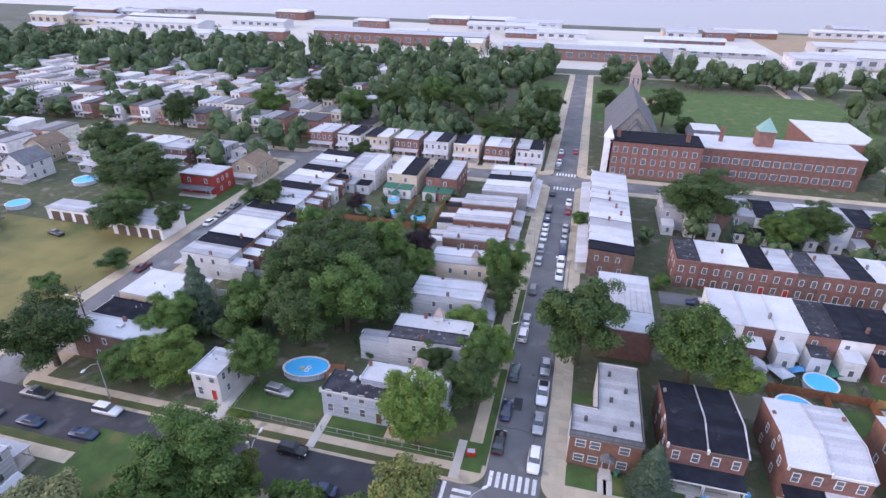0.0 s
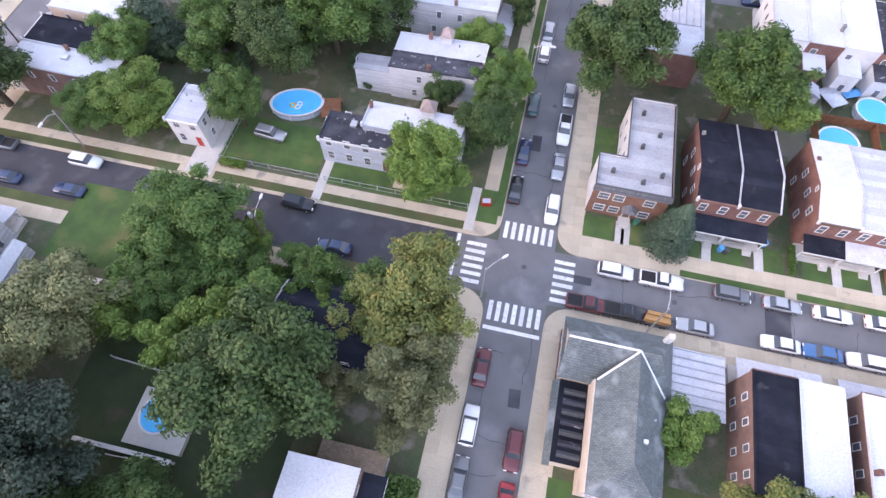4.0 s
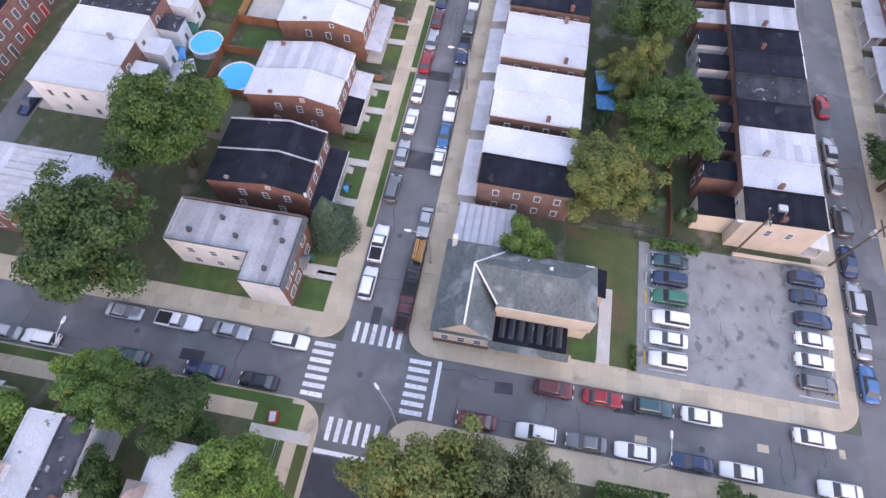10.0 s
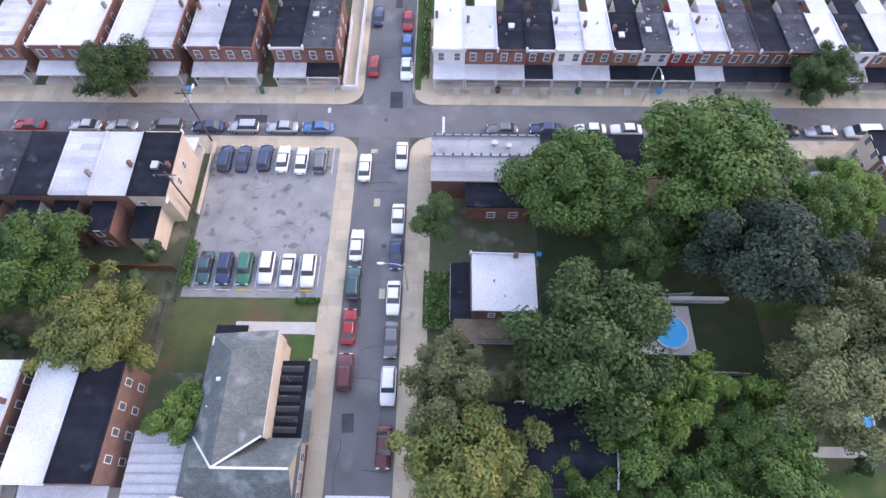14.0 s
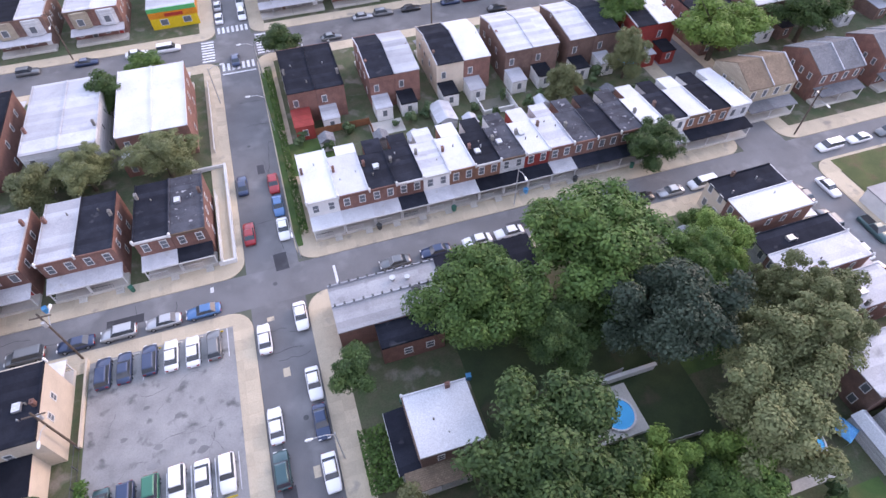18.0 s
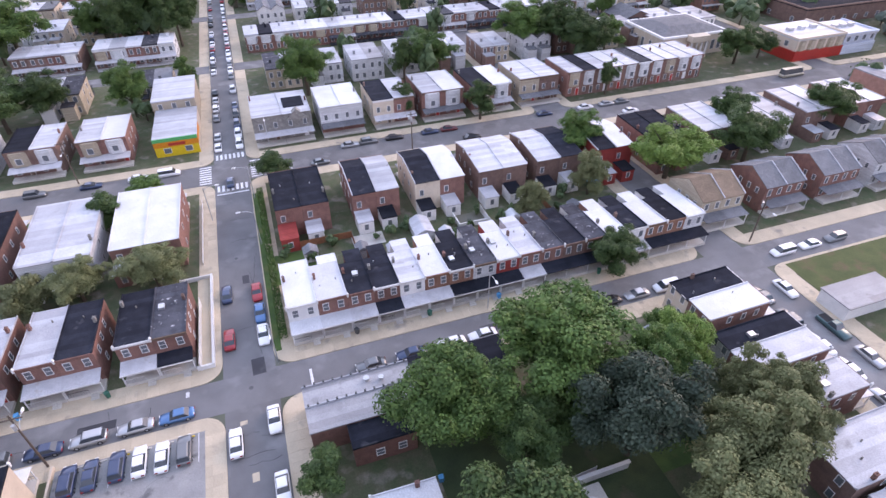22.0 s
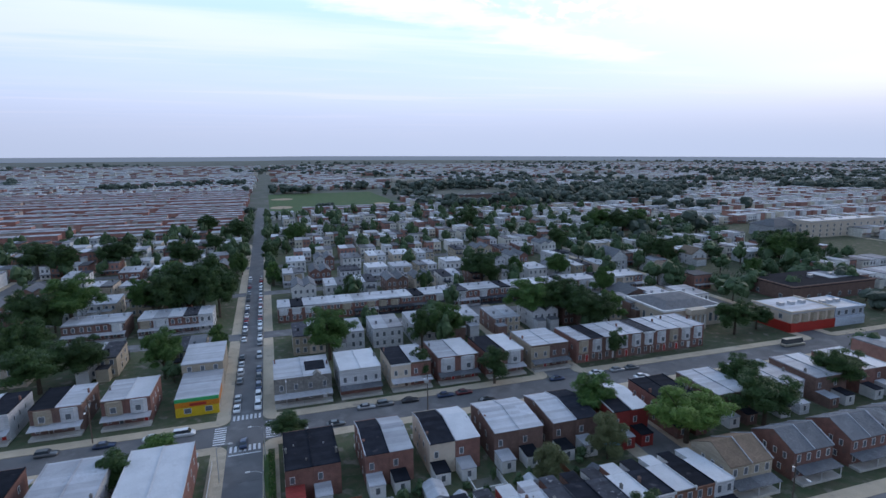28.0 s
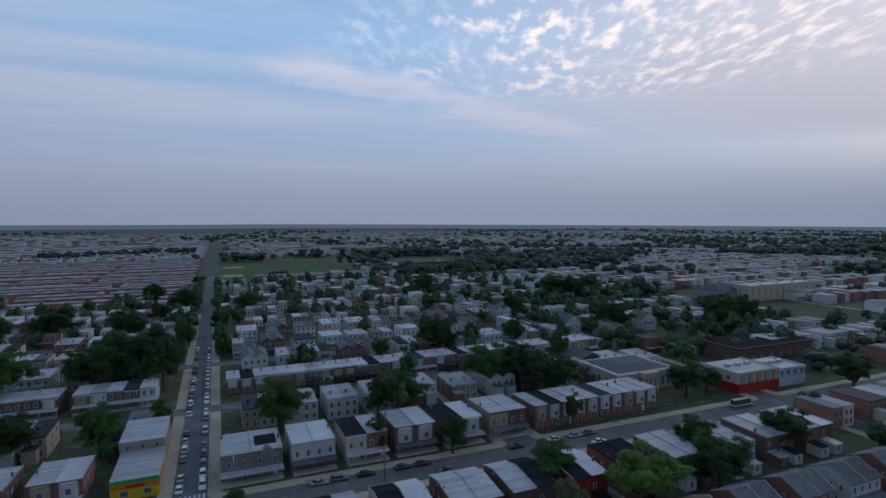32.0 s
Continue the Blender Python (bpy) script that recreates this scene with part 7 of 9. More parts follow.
TREE_SIZED = [
    # crossing, south-west block
    (-12.0, -10.5, 7.0, 13.0, "rust"), (-10.0, -19.0, 5.6, 12.0, "olive"), (-25.6, -23.0, 8.6, 15.5, "dark"), (-25.6, -43.2, 7.8, 14.0, "green"), (-43.4, -48.0, 9.8, 15.5, "green"), (-46.6, -34.0, 7.0, 15.5, "grey"), (-50.6, -20.6, 6.6, 12.5, "olive"), (-58.0, -26.0, 6.4, 13.5, "olive"), (-63.0, -28.5, 5.4, 12.0, "olive"),
    # dark trees at (-47.5, -42) and (-40.5, -38.5) are added to darken the shaded lawn
    (-33.8, -16.4, 3.9, 9.0, "bright"), (-41.0, -13.6, 4.4, 8.5, "green"), (-38.4, -20.2, 3.4, 7.5, "bright"), (-8.0, -42.2, 3.4, 6.6, "dark"), (-62.0, -44.0, 4.6, 9.5, "bright"), (-69.0, -27, 3.4, 8.0, "olive"), (-44.6, -12.6, 3.6, 8.0, "green"), (-42, -5.4, 6.4, 11.0, "green"), (-22.5, -12.0, 2.6, 5.0, "bright"), (-35.5, -3.4, 2.4, 5.0, "bright"), (-29, -5.4, 2.0, 4.0, "green"), (-64, -50, 2.6, 5.5, "green"), (-29.0, -12.8, 3.8, 7.5, "green"), (-35.5, -9.0, 4.2, 8.0, "green"), (-46.5, -18.5, 3.6, 7.5, "bright"), (-19.6, -20.8, 3.0, 7.0, "olive"), (-17.5, -8.6, 3.6, 6.5, "green"), (-33.5, -38.0, 5.0, 10.0, "dark"), (-56.5, -42.0, 4.6, 10.0, "green"), (-24.5, -8.2, 3.2, 6.0, "green"), (-47.5, -42.0, 3.6, 8.0, "dark"), (-40.5, -38.5, 4.0, 8.0, "dark"), (-31.5, -46.0, 4.0, 9.0, "green"),
    # south-east block
    (40.0, -33.4, 6.4, 11.0, "green"), (31.2, -25.8, 6.0, 9.5, "rust"), (20.2, -16.4, 3.3, 5.8, "bright"), (45, -35.0, 4.6, 9.0, "green"), (51, -29.5, 4.6, 9.5, "rust"), (62, -31, 6.2, 12, "dark"), (78, -33, 5.4, 10, "green"), (92, -34, 5.4, 10, "dark"), (40.2, -66.3, 4.9, 9.0, "dark"), (-65.5, -67.0, 4.4, 8.5, "dark"),
    # yards of the second block and the north-west
    (-80.5, -107.5, 5.6, 11.5, "green"), (-75.3, -92.4, 4.3, 9.5, "olive"), (-96, -92.5, 8.0, 13, "bright"), (-118.6, -92.5, 7.0, 12.5, "dark"), (-125, -106, 5.2, 11, "dark"), (-59.5, -88.5, 3.4, 8.0, "olive"), (-67.5, -137.0, 4.2, 10.0, "dark"), (23.8, -113, 4.0, 8.0, "dark"), (-66, 21.6, 4.8, 9.5, "green"), (-53.2, 23.3, 3.5, 8.0, "green"), (-82, 10.5, 7.4, 12.5, "dark"), (-64.5, -33.5, 4.6, 11.5, "olive"), (-70.5, -32, 3.8, 10.0, "olive"), (-78.8, 77.7, 5.0, 10, "dark"), (-98, 62, 4.0, 8, "dark"),
    # far south
    (20, -246, 12.0, 17.0, "dark"), (32, -240, 9, 15, "dark"), (13, -234, 7, 14, "dark"), (33, -254, 9, 15, "dark"), (10, -262, 5, 11, "dark"), (9.5, -186, 3.5, 8, "dark"), (-9, -283, 4, 9, "dark"), (9, -300, 5, 11, "dark"), (66, -236, 11, 15.0, "dark"), (76, -228, 8, 13, "dark"), (65, -189, 7.5, 13, "dark"), (24, -172, 6.2, 11, "dark"), (42, -244, 7, 12, "dark"), (74, -352, 11, 14, "dark"), (113, -350, 12, 14, "dark"), (100, -344, 9, 13, "dark"), (38, -338, 9.5, 13, "dark"), (13, -430, 9, 13, "dark"), (26, -383, 6, 11, "dark"), (38, -471, 9, 13, "dark"), (-8.5, -338, 5, 10, "dark"), (-27, -401, 8, 12, "dark"), (-24.5, -171, 8.6, 12.5, "green"), (-55, -170, 4.2, 10.5, "dark"), (-64, -171, 7.4, 11.0, "green"), (-102, -184, 9, 13, "dark"), (-113, -181, 9, 13, "dark"), (-118, -168, 8, 12, "dark"), (-129, -172, 6, 10, "dark"), (-107, -247, 9.5, 13, "dark"), (-125, -247, 4.5, 10, "green"), (-147, -246, 6, 10, "dark"), (-188, -315, 7.5, 12, "dark"), (-166, -430, 11, 14, "dark"), (-217, -252, 9, 13, "dark"), (-234, -207, 4.5, 9, "dark"), (-276, -229, 9, 14, "dark"), (-290, -226, 9, 14, "dark"), (-284, -240, 9, 14, "dark"), (-165, -148, 6.2, 11.5, "dark"), (-177, -150, 4.5, 8, "dark"), (-154, -101, 6.2, 11, "dark"), (-147, -203, 4.8, 11, "dark"), (-41, -240, 3.2, 9, "dark"), (-74, -237, 3.4, 9, "dark"), (-262, -352, 11, 15, "dark"), (-276, -356, 11, 15, "dark"), (-252, -366, 11, 15, "dark"),
]
for x, y, r, top, leaf in TREE_SIZED:
    top *= 1.35 if y < -150 else 1.08
    r *= 0.92 if y < -150 else 1.0
    if y < -150 and int(abs(x) * 7) % 3 == 0:
        leaf = "green"
    tree(x, y, r, top, leaf, variant=int(abs(x)) % 2 if leaf in ("green", "dark") else 0)
for t in TREE_LIST:
    x, y, r, top, leaf = t[:5]
    r, top = (r * 1.15, top * 1.05) if len(t) > 5 else (r * (1.22 if abs(x) < 130 and y > -130 else 1.1), top * 1.1)
    tree(x, y, r, top, leaf, t[5] if len(t) > 5 else "round", variant=int(abs(x)) % 2 if leaf in ("green", "dark") else 0)


ICO_V = []
PHI = (1 + 5 ** 0.5) / 2
for s1 in (-1, 1):
    for s2 in (-PHI, PHI):
        ICO_V += [(0, s1, s2), (s1, s2, 0), (s2, 0, s1)]
ICO_V = np.array(ICO_V) / math.hypot(1, PHI)
ICO_F = [(i, j, k) for i in range(12) for j in range(i + 1, 12) for k in range(j + 1, 12) if all(np.linalg.norm(ICO_V[p] - ICO_V[q]) < 1.2 for p, q in ((i, j), (j, k), (i, k)))]
ICO_F = [f if np.dot(np.cross(ICO_V[f[1]] - ICO_V[f[0]], ICO_V[f[2]] - ICO_V[f[0]]), ICO_V[f[0]]) > 0 else (f[0], f[2], f[1]) for f in ICO_F]


def far_tree_shape(seed, lumps, sprays):
    """A unit crown: uneven leafy lumps with loose sprays over them."""
    g = np.random.default_rng(seed)
    vs, fs = [], []
    for k in range(lumps):
        d = g.normal(size=3)
        d /= np.linalg.norm(d)
        c = d * np.array([0.62, 0.62, 0.34]) * (0.35 + 0.65 * g.random()) + np.array([0, 0, 0.52])
        s = (0.26 + 0.20 * g.random()) * np.array([1, 1, 0.62])
        n0 = sum(len(v) for v in vs)
        vs.append(ICO_V * s * (0.75 + 0.5 * g.random((12, 1))) + c)
        fs += [tuple(n0 + i for i in f) for f in ICO_F]
    v = crown_quads(1.0, 1.02, sprays, 0.055, seed, clumps=18, puff=(0.24, 0.2))
    n0 = sum(len(x) for x in vs)
    vs.append(v)
    fs += [(n0 + 4 * i, n0 + 4 * i + 1, n0 + 4 * i + 2, n0 + 4 * i + 3) for i in range(sprays)]
    return np.concatenate(vs), fs


def woods(name, label, spots, leaf, seed, lumps=9, sprays=110):
    """Far trees joined."""
    g = random.Random(seed)
    proto = [far_tree_shape(seed + k, lumps, sprays) for k in range(5)]
    vs, fs, n0 = [], [], 0
    tr = Shape()
    for x, y, r, h in spots:
        v, f = proto[g.randrange(5)]
        a = g.uniform(0, 6.28)
        c, s = math.cos(a), math.sin(a)
        vs.append(np.stack([(v[:, 0] * c - v[:, 1] * s) * r + x, (v[:, 0] * s + v[:, 1] * c) * r + y, v[:, 2] * h * 0.95 + h * 0.04 + land(x, y)], 1))
        fs += [tuple(n0 + i for i in q) for q in f]
        n0 += len(v)
        tr.rod((x, y, land(x, y) - 0.3), (x, y, land(x, y) + h * 0.4), 0.03 * h, 0.02 * h, 5)
    me = bpy.data.meshes.new("crowns")
    me.from_pydata(np.concatenate(vs).tolist(), [], fs)
    me.materials.append(LEAF[leaf])
    root = thing(name, label, "trees", pose(0, 0, 0), kind="stuff")
    tagged(part("crowns", me, None, root), kind="stuff")
    tagged(part("trunks", tr, M["bark"], root), kind="stuff")


g = random.Random(3)
band = [(g.uniform(-620, -12), g.uniform(232, 345), g.uniform(6, 9.5), g.uniform(12, 19)) for _ in range(330)]
band += [(g.uniform(14, 330), g.uniform(300, 335), g.uniform(5, 8.5), g.uniform(10, 17)) for _ in range(70)]
band += [(g.uniform(100, 300), g.uniform(140, 260), g.uniform(5, 8), g.uniform(10, 15)) for _ in range(45)]
woods("woodland", "dense dark green belt of trees beyond the houses", band, "mid", 5, 10, 330)
STREETS = (-204, -268, -332, -394)
yards = []
while len(yards) < 430:
    x, y = g.uniform(-330, 330), g.uniform(-590, -162)
    if abs(x) > 8 and not (x > 14 and y < -468) and not (-183 < x < 106 and y > -330 and min(abs(y - c) for c in (-185, -223, -253, -284, -317, -204, -268)) < 8) and min(abs(y - c) for c in STREETS) > 4 and not (-460 < x < -140 and y > -205):
        d = 0.45 + 0.55 * g.random()
        yards.append((x, y, 5.0 * d + g.random() * 2, 13.5 * d + 2.5 * g.random()))
yards += [(g.choice((-7.5, 8.0)) + g.uniform(-1, 1), g.uniform(-590, -270), g.uniform(3, 5.5), g.uniform(8, 13)) for _ in range(46)]
yards += [(g.uniform(-330, -140), g.uniform(-125, 120), g.uniform(4, 6), g.uniform(8, 13)) for _ in range(60)]
yards += [(g.uniform(-420, -100), g.uniform(100, 335), g.uniform(4, 8), g.uniform(8, 14)) for _ in range(130)]
yards += [(g.uniform(-105, -8), g.uniform(156, 235), g.uniform(4, 7), g.uniform(9, 14)) for _ in range(60)]
yards += [(g.uniform(22, 110), g.uniform(82, 99), g.uniform(2.5, 4), g.uniform(5, 8)) for _ in range(14)]
yards += [(g.uniform(-66, -28), g.uniform(60, 104), g.uniform(1.2, 2.6), g.uniform(2.5, 5)) for _ in range(26)]
yards += [(g.uniform(-84, -8), g.uniform(-95, -85), g.uniform(0.9, 1.8), g.uniform(1.6, 3.6)) for _ in range(26)]
yards += [(g.uniform(26, 90), g.uniform(-38, -24), g.uniform(0.9, 2.2), g.uniform(1.6, 4)) for _ in range(26)]
yards += [(g.uniform(-60, -26), g.uniform(-22, -6), g.uniform(1.2, 2.4), g.uniform(1.6, 4)) for _ in range(24)]
yards += [(g.uniform(-62, -24), g.uniform(22, 66), g.uniform(1.5, 3), g.uniform(2, 6)) for _ in range(34)]
yards += [(g.uniform(122, 330), g.uniform(-125, 120), g.uniform(4, 6), g.uniform(8, 13)) for _ in range(50)]
yards += [(g.uniform(-340, -180), g.uniform(-420, -180), g.uniform(5, 8), g.uniform(9, 14)) for _ in range(90)]
yards = [t for t in yards if math.hypot(t[0] + 57.3, t[1] + 17.7) > 5 and math.hypot(t[0] + 37.4, t[1] + 28.2) > 5.5 and math.hypot(t[0] + 62, t[1] + 18) > 3]
woods("yard_trees", "scattered dark green trees among distant houses", yards, "mid", 11, 8, 190)
far = []
while len(far) < 2500:
    y = -600 - 2600 * g.random() ** 1.5
    u = g.uniform(-2.1, 0.6)
    x = u * abs(y)
    if park(x, y) or x > 12 and y > -970:
        continue
    # thick woods to the west, thin belts elsewhere
    thick = 0.9 if u < -0.45 and y > -1300 else 0.45 if u < -0.3 else 0.2
    if u < -0.3 and y > -1000 and wooded(x, y) < 0.2:
        continue
    if math.sin(x * 0.006 + 1.3 * math.sin(y * 0.004)) * 0.5 + 0.5 < thick:
        q = g.random() ** 1.5
        far.append((x, y, 7 + 9 * q, 9 + 10 * q))
for _ in range(1000):
    x, y = g.uniform(-900, -225), g.uniform(-960, -310)
    if y < -330 - 0.25 * (x + 225) * -1 * 0.2 and not (-470 < x < -330 and y > -350) and wooded(x, y) > 0.35:
        q = g.random() ** 1.5
        far.append((x, y, 6 + 9 * q, 9 + 12 * q))
yards_w = [(g.uniform(-420, -230), g.uniform(-215, -70), g.uniform(4, 7), g.uniform(8, 12)) for _ in range(60)]
far += yards_w
far += [(g.uniform(-1500, -480), g.uniform(-330, -60), g.uniform(6, 10), g.uniform(9, 14)) for _ in range(160)]
for cx, cy, n in ((-63, -915, 14), (-30, -925, 10), (57, -1150, 20), (140, -1120, 20), (230, -1080, 16), (-351, -930, 30), (-160, -960, 12)):
    far += [(cx + g.gauss(0, 22), cy + g.gauss(0, 10), g.uniform(8, 12), g.uniform(12, 18)) for _ in range(n)]
far += [(-70 + g.uniform(-8, 8), -640 + g.uniform(-6, 6), 6, 10) for _ in range(4)]
# crowns wear the leaf colour with haze tinted in
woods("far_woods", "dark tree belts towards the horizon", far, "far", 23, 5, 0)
for x, y, w, d in ((-28, -810, 30, 16), (-24, -690, 26, 18), (-112, -640, 34, 16), (-146, -690, 20, 18)):
    solid("infield", Shape().rod((0, 0, -0.1), (0, 0, 0.2), 1.0, 1.0, 20), M["sand"], "bare tan earth infield of the ball field", "field", pose(x, y, 0.0) @ Matrix.Diagonal((w / 2, d, 1, 1)), kind="structure")

# river, yards and sheds beyond the woods
solid("river", Shape().box(-2600, 640, -0.1, 2600, 1500, 0.05), M["river"], "broad pale river reflecting the sky", "water", kind="structure")
solid("gravel_yard", Shape().box(-500, 350, -0.1, 400, 600, 0.03), M["concrete_pale"], "pale open industrial yard by the river", "yard", kind="structure")
solid("earth_yard", Shape().box(150, 400, -0.1, 460, 620, 0.06), M["sand"], "bare brown earth by the river", "yard", kind="structure")
g2 = random.Random(9)
sheds = [(-230, 420, 150, 22, 9, "brick_red", "roof_silver"), (-60, 385, 110, 18, 8, "brick_brown", "roof_silver")]
for k in range(52):
    sheds.append((g2.uniform(-620, 330), g2.uniform(385, 620), g2.uniform(25, 80), g2.uniform(12, 28), g2.uniform(4, 9), g2.choice(("brick_red", "siding_white", "siding_white", "stucco_cream", "siding_grey")), g2.choice(("roof_white", "roof_white", "roof_silver"))))
for x, y, w, d, h, wl_, rf in sheds:
    s = Shape().box(0, 0, 0, w, d, h)
    root = thing("warehouse", f"long {WORDS[wl_]} warehouse with {WORDS[rf]} roof", "warehouse", pose(x, y, 0), "riverside warehouses")
    part("wall", s, M[wl_], root)
    part("roof", Shape().hexa([(-1, -1, h), (w + 1, -1, h), (w + 1, d + 1, h), (-1, d + 1, h), (-1, d * 0.4, h + 2), (w + 1, d * 0.4, h + 2), (w + 1, d * 0.6, h + 2), (-1, d * 0.6, h + 2)]), M[rf], root)
    for k in range(int(w / 9)):
        window(root, 4 + k * 9, 0, 2.5, "S", 4.5, h * 0.4, deep=False)


def haze_ring():
    """The far distance at the edge of the land, haze painted as pale glow."""
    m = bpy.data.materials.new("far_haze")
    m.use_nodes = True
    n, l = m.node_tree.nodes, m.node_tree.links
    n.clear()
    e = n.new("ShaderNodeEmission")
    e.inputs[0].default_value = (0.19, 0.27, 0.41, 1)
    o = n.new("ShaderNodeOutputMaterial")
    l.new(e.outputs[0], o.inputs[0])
    s = Shape()
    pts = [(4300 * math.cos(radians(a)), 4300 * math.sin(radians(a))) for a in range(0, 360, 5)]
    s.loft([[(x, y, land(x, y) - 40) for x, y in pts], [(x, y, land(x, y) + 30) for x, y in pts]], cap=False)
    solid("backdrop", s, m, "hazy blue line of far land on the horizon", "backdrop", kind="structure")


haze_ring()


# ---- cars ----
def car_rings(L, W, prof):
    rings = []
    for x, zb, zt, k in prof:
        w = W / 2 * k
        rings.append([(x * L, -w * 0.94, zb), (x * L, -w, (zb + zt) / 2), (x * L, -w * 0.97, zt - 0.1), (x * L, -w * 0.82, zt), (x * L, w * 0.82, zt), (x * L, w * 0.97, zt - 0.1), (x * L, w, (zb + zt) / 2), (x * L, w * 0.94, zb)])
    return rings


CARS = {}
WHEEL = {}


def car_proto(kind, colour, lite=False):
    if (kind, colour, lite) in CARS:
        return CARS[kind, colour, lite]
    L, W, H = {"sedan": (4.75, 1.82, 1.45), "suv": (4.7, 1.88, 1.72), "van": (5.0, 1.95, 1.85), "pickup": (5.7, 1.98, 1.82), "bus": (9.0, 2.4, 2.9)}[kind]
    hood = {"sedan": 0.92, "suv": 1.05, "van": 1.08, "pickup": 1.08, "bus": 1.25}[kind]
    word = {"white": "white", "silver": "silver", "grey": "dark grey", "black": "black", "navy": "navy blue", "blue": "blue", "red": "red", "maroon": "maroon", "green": "green", "teal": "dark teal", "tan": "tan", "yellow": "yellow"}[colour]
    P = PAINT[colour]
    root = thing({"sedan": "car", "suv": "suv", "van": "van", "pickup": "pickup_truck", "bus": "bus"}[kind], f"{word} {'sedan' if kind == 'sedan' else kind} parked at the kerb", "car", pose(0, 0, 0), "parked cars")
    prof = [(-0.5, 0.42, 0.62, 0.72), (-0.485, 0.3, 0.74, 0.86), (-0.40, 0.24, hood - 0.1, 0.97), (-0.22, 0.22, hood, 1.0), (0.28, 0.22, hood + 0.03, 1.0), (0.40, 0.24, hood, 0.98), (0.485, 0.3, hood - 0.07, 0.9), (0.5, 0.42, hood - 0.25, 0.78)]
    b = Shape()
    if kind == "pickup":
        prof = [p for p in prof if p[0] < 0.2] + [(0.12, 0.22, hood + 0.02, 1.0), (0.485, 0.3, hood + 0.02, 1.0), (0.5, 0.4, hood - 0.05, 0.96)]
        prof = prof[:4] + prof[-3:]
    b.loft(car_rings(L, W, prof))
    part("body", b, P, root, smooth=True)
    # glasshouse: lower and upper rims
    x0, x1, u0, u1 = {"sedan": (-0.20, 0.36, -0.07, 0.23), "suv": (-0.20, 0.46, -0.09, 0.40), "van": (-0.30, 0.48, -0.18, 0.45), "pickup": (-0.20, 0.13, -0.09, 0.08), "bus": (-0.36, 0.48, -0.33, 0.47)}[kind]
    w0, w1 = W / 2 * 0.88, W / 2 * 0.70
    z0, z1 = hood - 0.02, H - 0.05
    gl = Shape().hexa([(x0 * L, -w0, z0), (x1 * L, -w0, z0), (x1 * L, w0, z0), (x0 * L, w0, z0), (u0 * L, -w1, z1), (u1 * L, -w1, z1), (u1 * L, w1, z1), (u0 * L, w1, z1)])
    part("glasshouse", gl, M["car_glass"], root)
    e = 0.03
    rf = Shape().hexa([(u0 * L - 0.05, -w1 - e, z1 - 0.03), (u1 * L + 0.05, -w1 - e, z1 - 0.03), (u1 * L + 0.05, w1 + e, z1 - 0.03), (u0 * L - 0.05, w1 + e, z1 - 0.03), (u0 * L + 0.12, -w1 + 0.08, H), (u1 * L - 0.12, -w1 + 0.08, H), (u1 * L - 0.12, w1 - 0.08, H), (u0 * L + 0.12, w1 - 0.08, H)])
    part("roof", rf, P, root)
    if kind == "pickup":
        part("bed_liner", Shape().box(0.155 * L, -W / 2 * 0.78, hood - 0.02, 0.475 * L, W / 2 * 0.78, hood + 0.04), M["rubber"], root)
    if "w" not in WHEEL:
        WHEEL["w"] = Shape().rod((0, -0.11, 0), (0, 0.11, 0), 0.33, 0.33, 12).rod((0, -0.118, 0), (0, 0.118, 0), 0.19, 0.19, 10, 1).mesh("wheel", [M["rubber"], M["galvanised"]])
    for sx in (-0.31, 0.30) if not lite else ():
        for sy in (-1, 1):
            part("wheel", WHEEL["w"], None, root, at=pose(sx * L, sy * (W / 2 - 0.10), 0.33))
    for sy in (-1, 1) if not lite else ():
        y0 = sy * W / 2 * 0.62
        part("headlight", Shape().box(-0.497 * L, y0 - 0.2, 0.62, -0.475 * L, y0 + 0.2, 0.76), M["lamp_white"], root)
        part("tail_light", Shape().box(0.475 * L, y0 - 0.18, hood - 0.35, 0.502 * L, y0 + 0.18, hood - 0.14), M["red_glass"], root)
    CARS[kind, colour, lite] = root
    root.matrix_basis = pose(0, 0, -60)
    return root


USED = set()


def car(kind, colour, x, y, a, z=0.01):
    lite = y > 45 or y < -66 or abs(x) > 64  # far cars: no wheels or lamps can be told apart
    p = car_proto(kind, colour, lite)
    z -= 0.15 * lite
    if (kind, colour, lite) not in USED:
        USED.add((kind, colour, lite))
        p.matrix_basis = pose(x, y, z, 0, 0, a)
    else:
        copy_thing(p, pose(x, y, z, 0, 0, a))


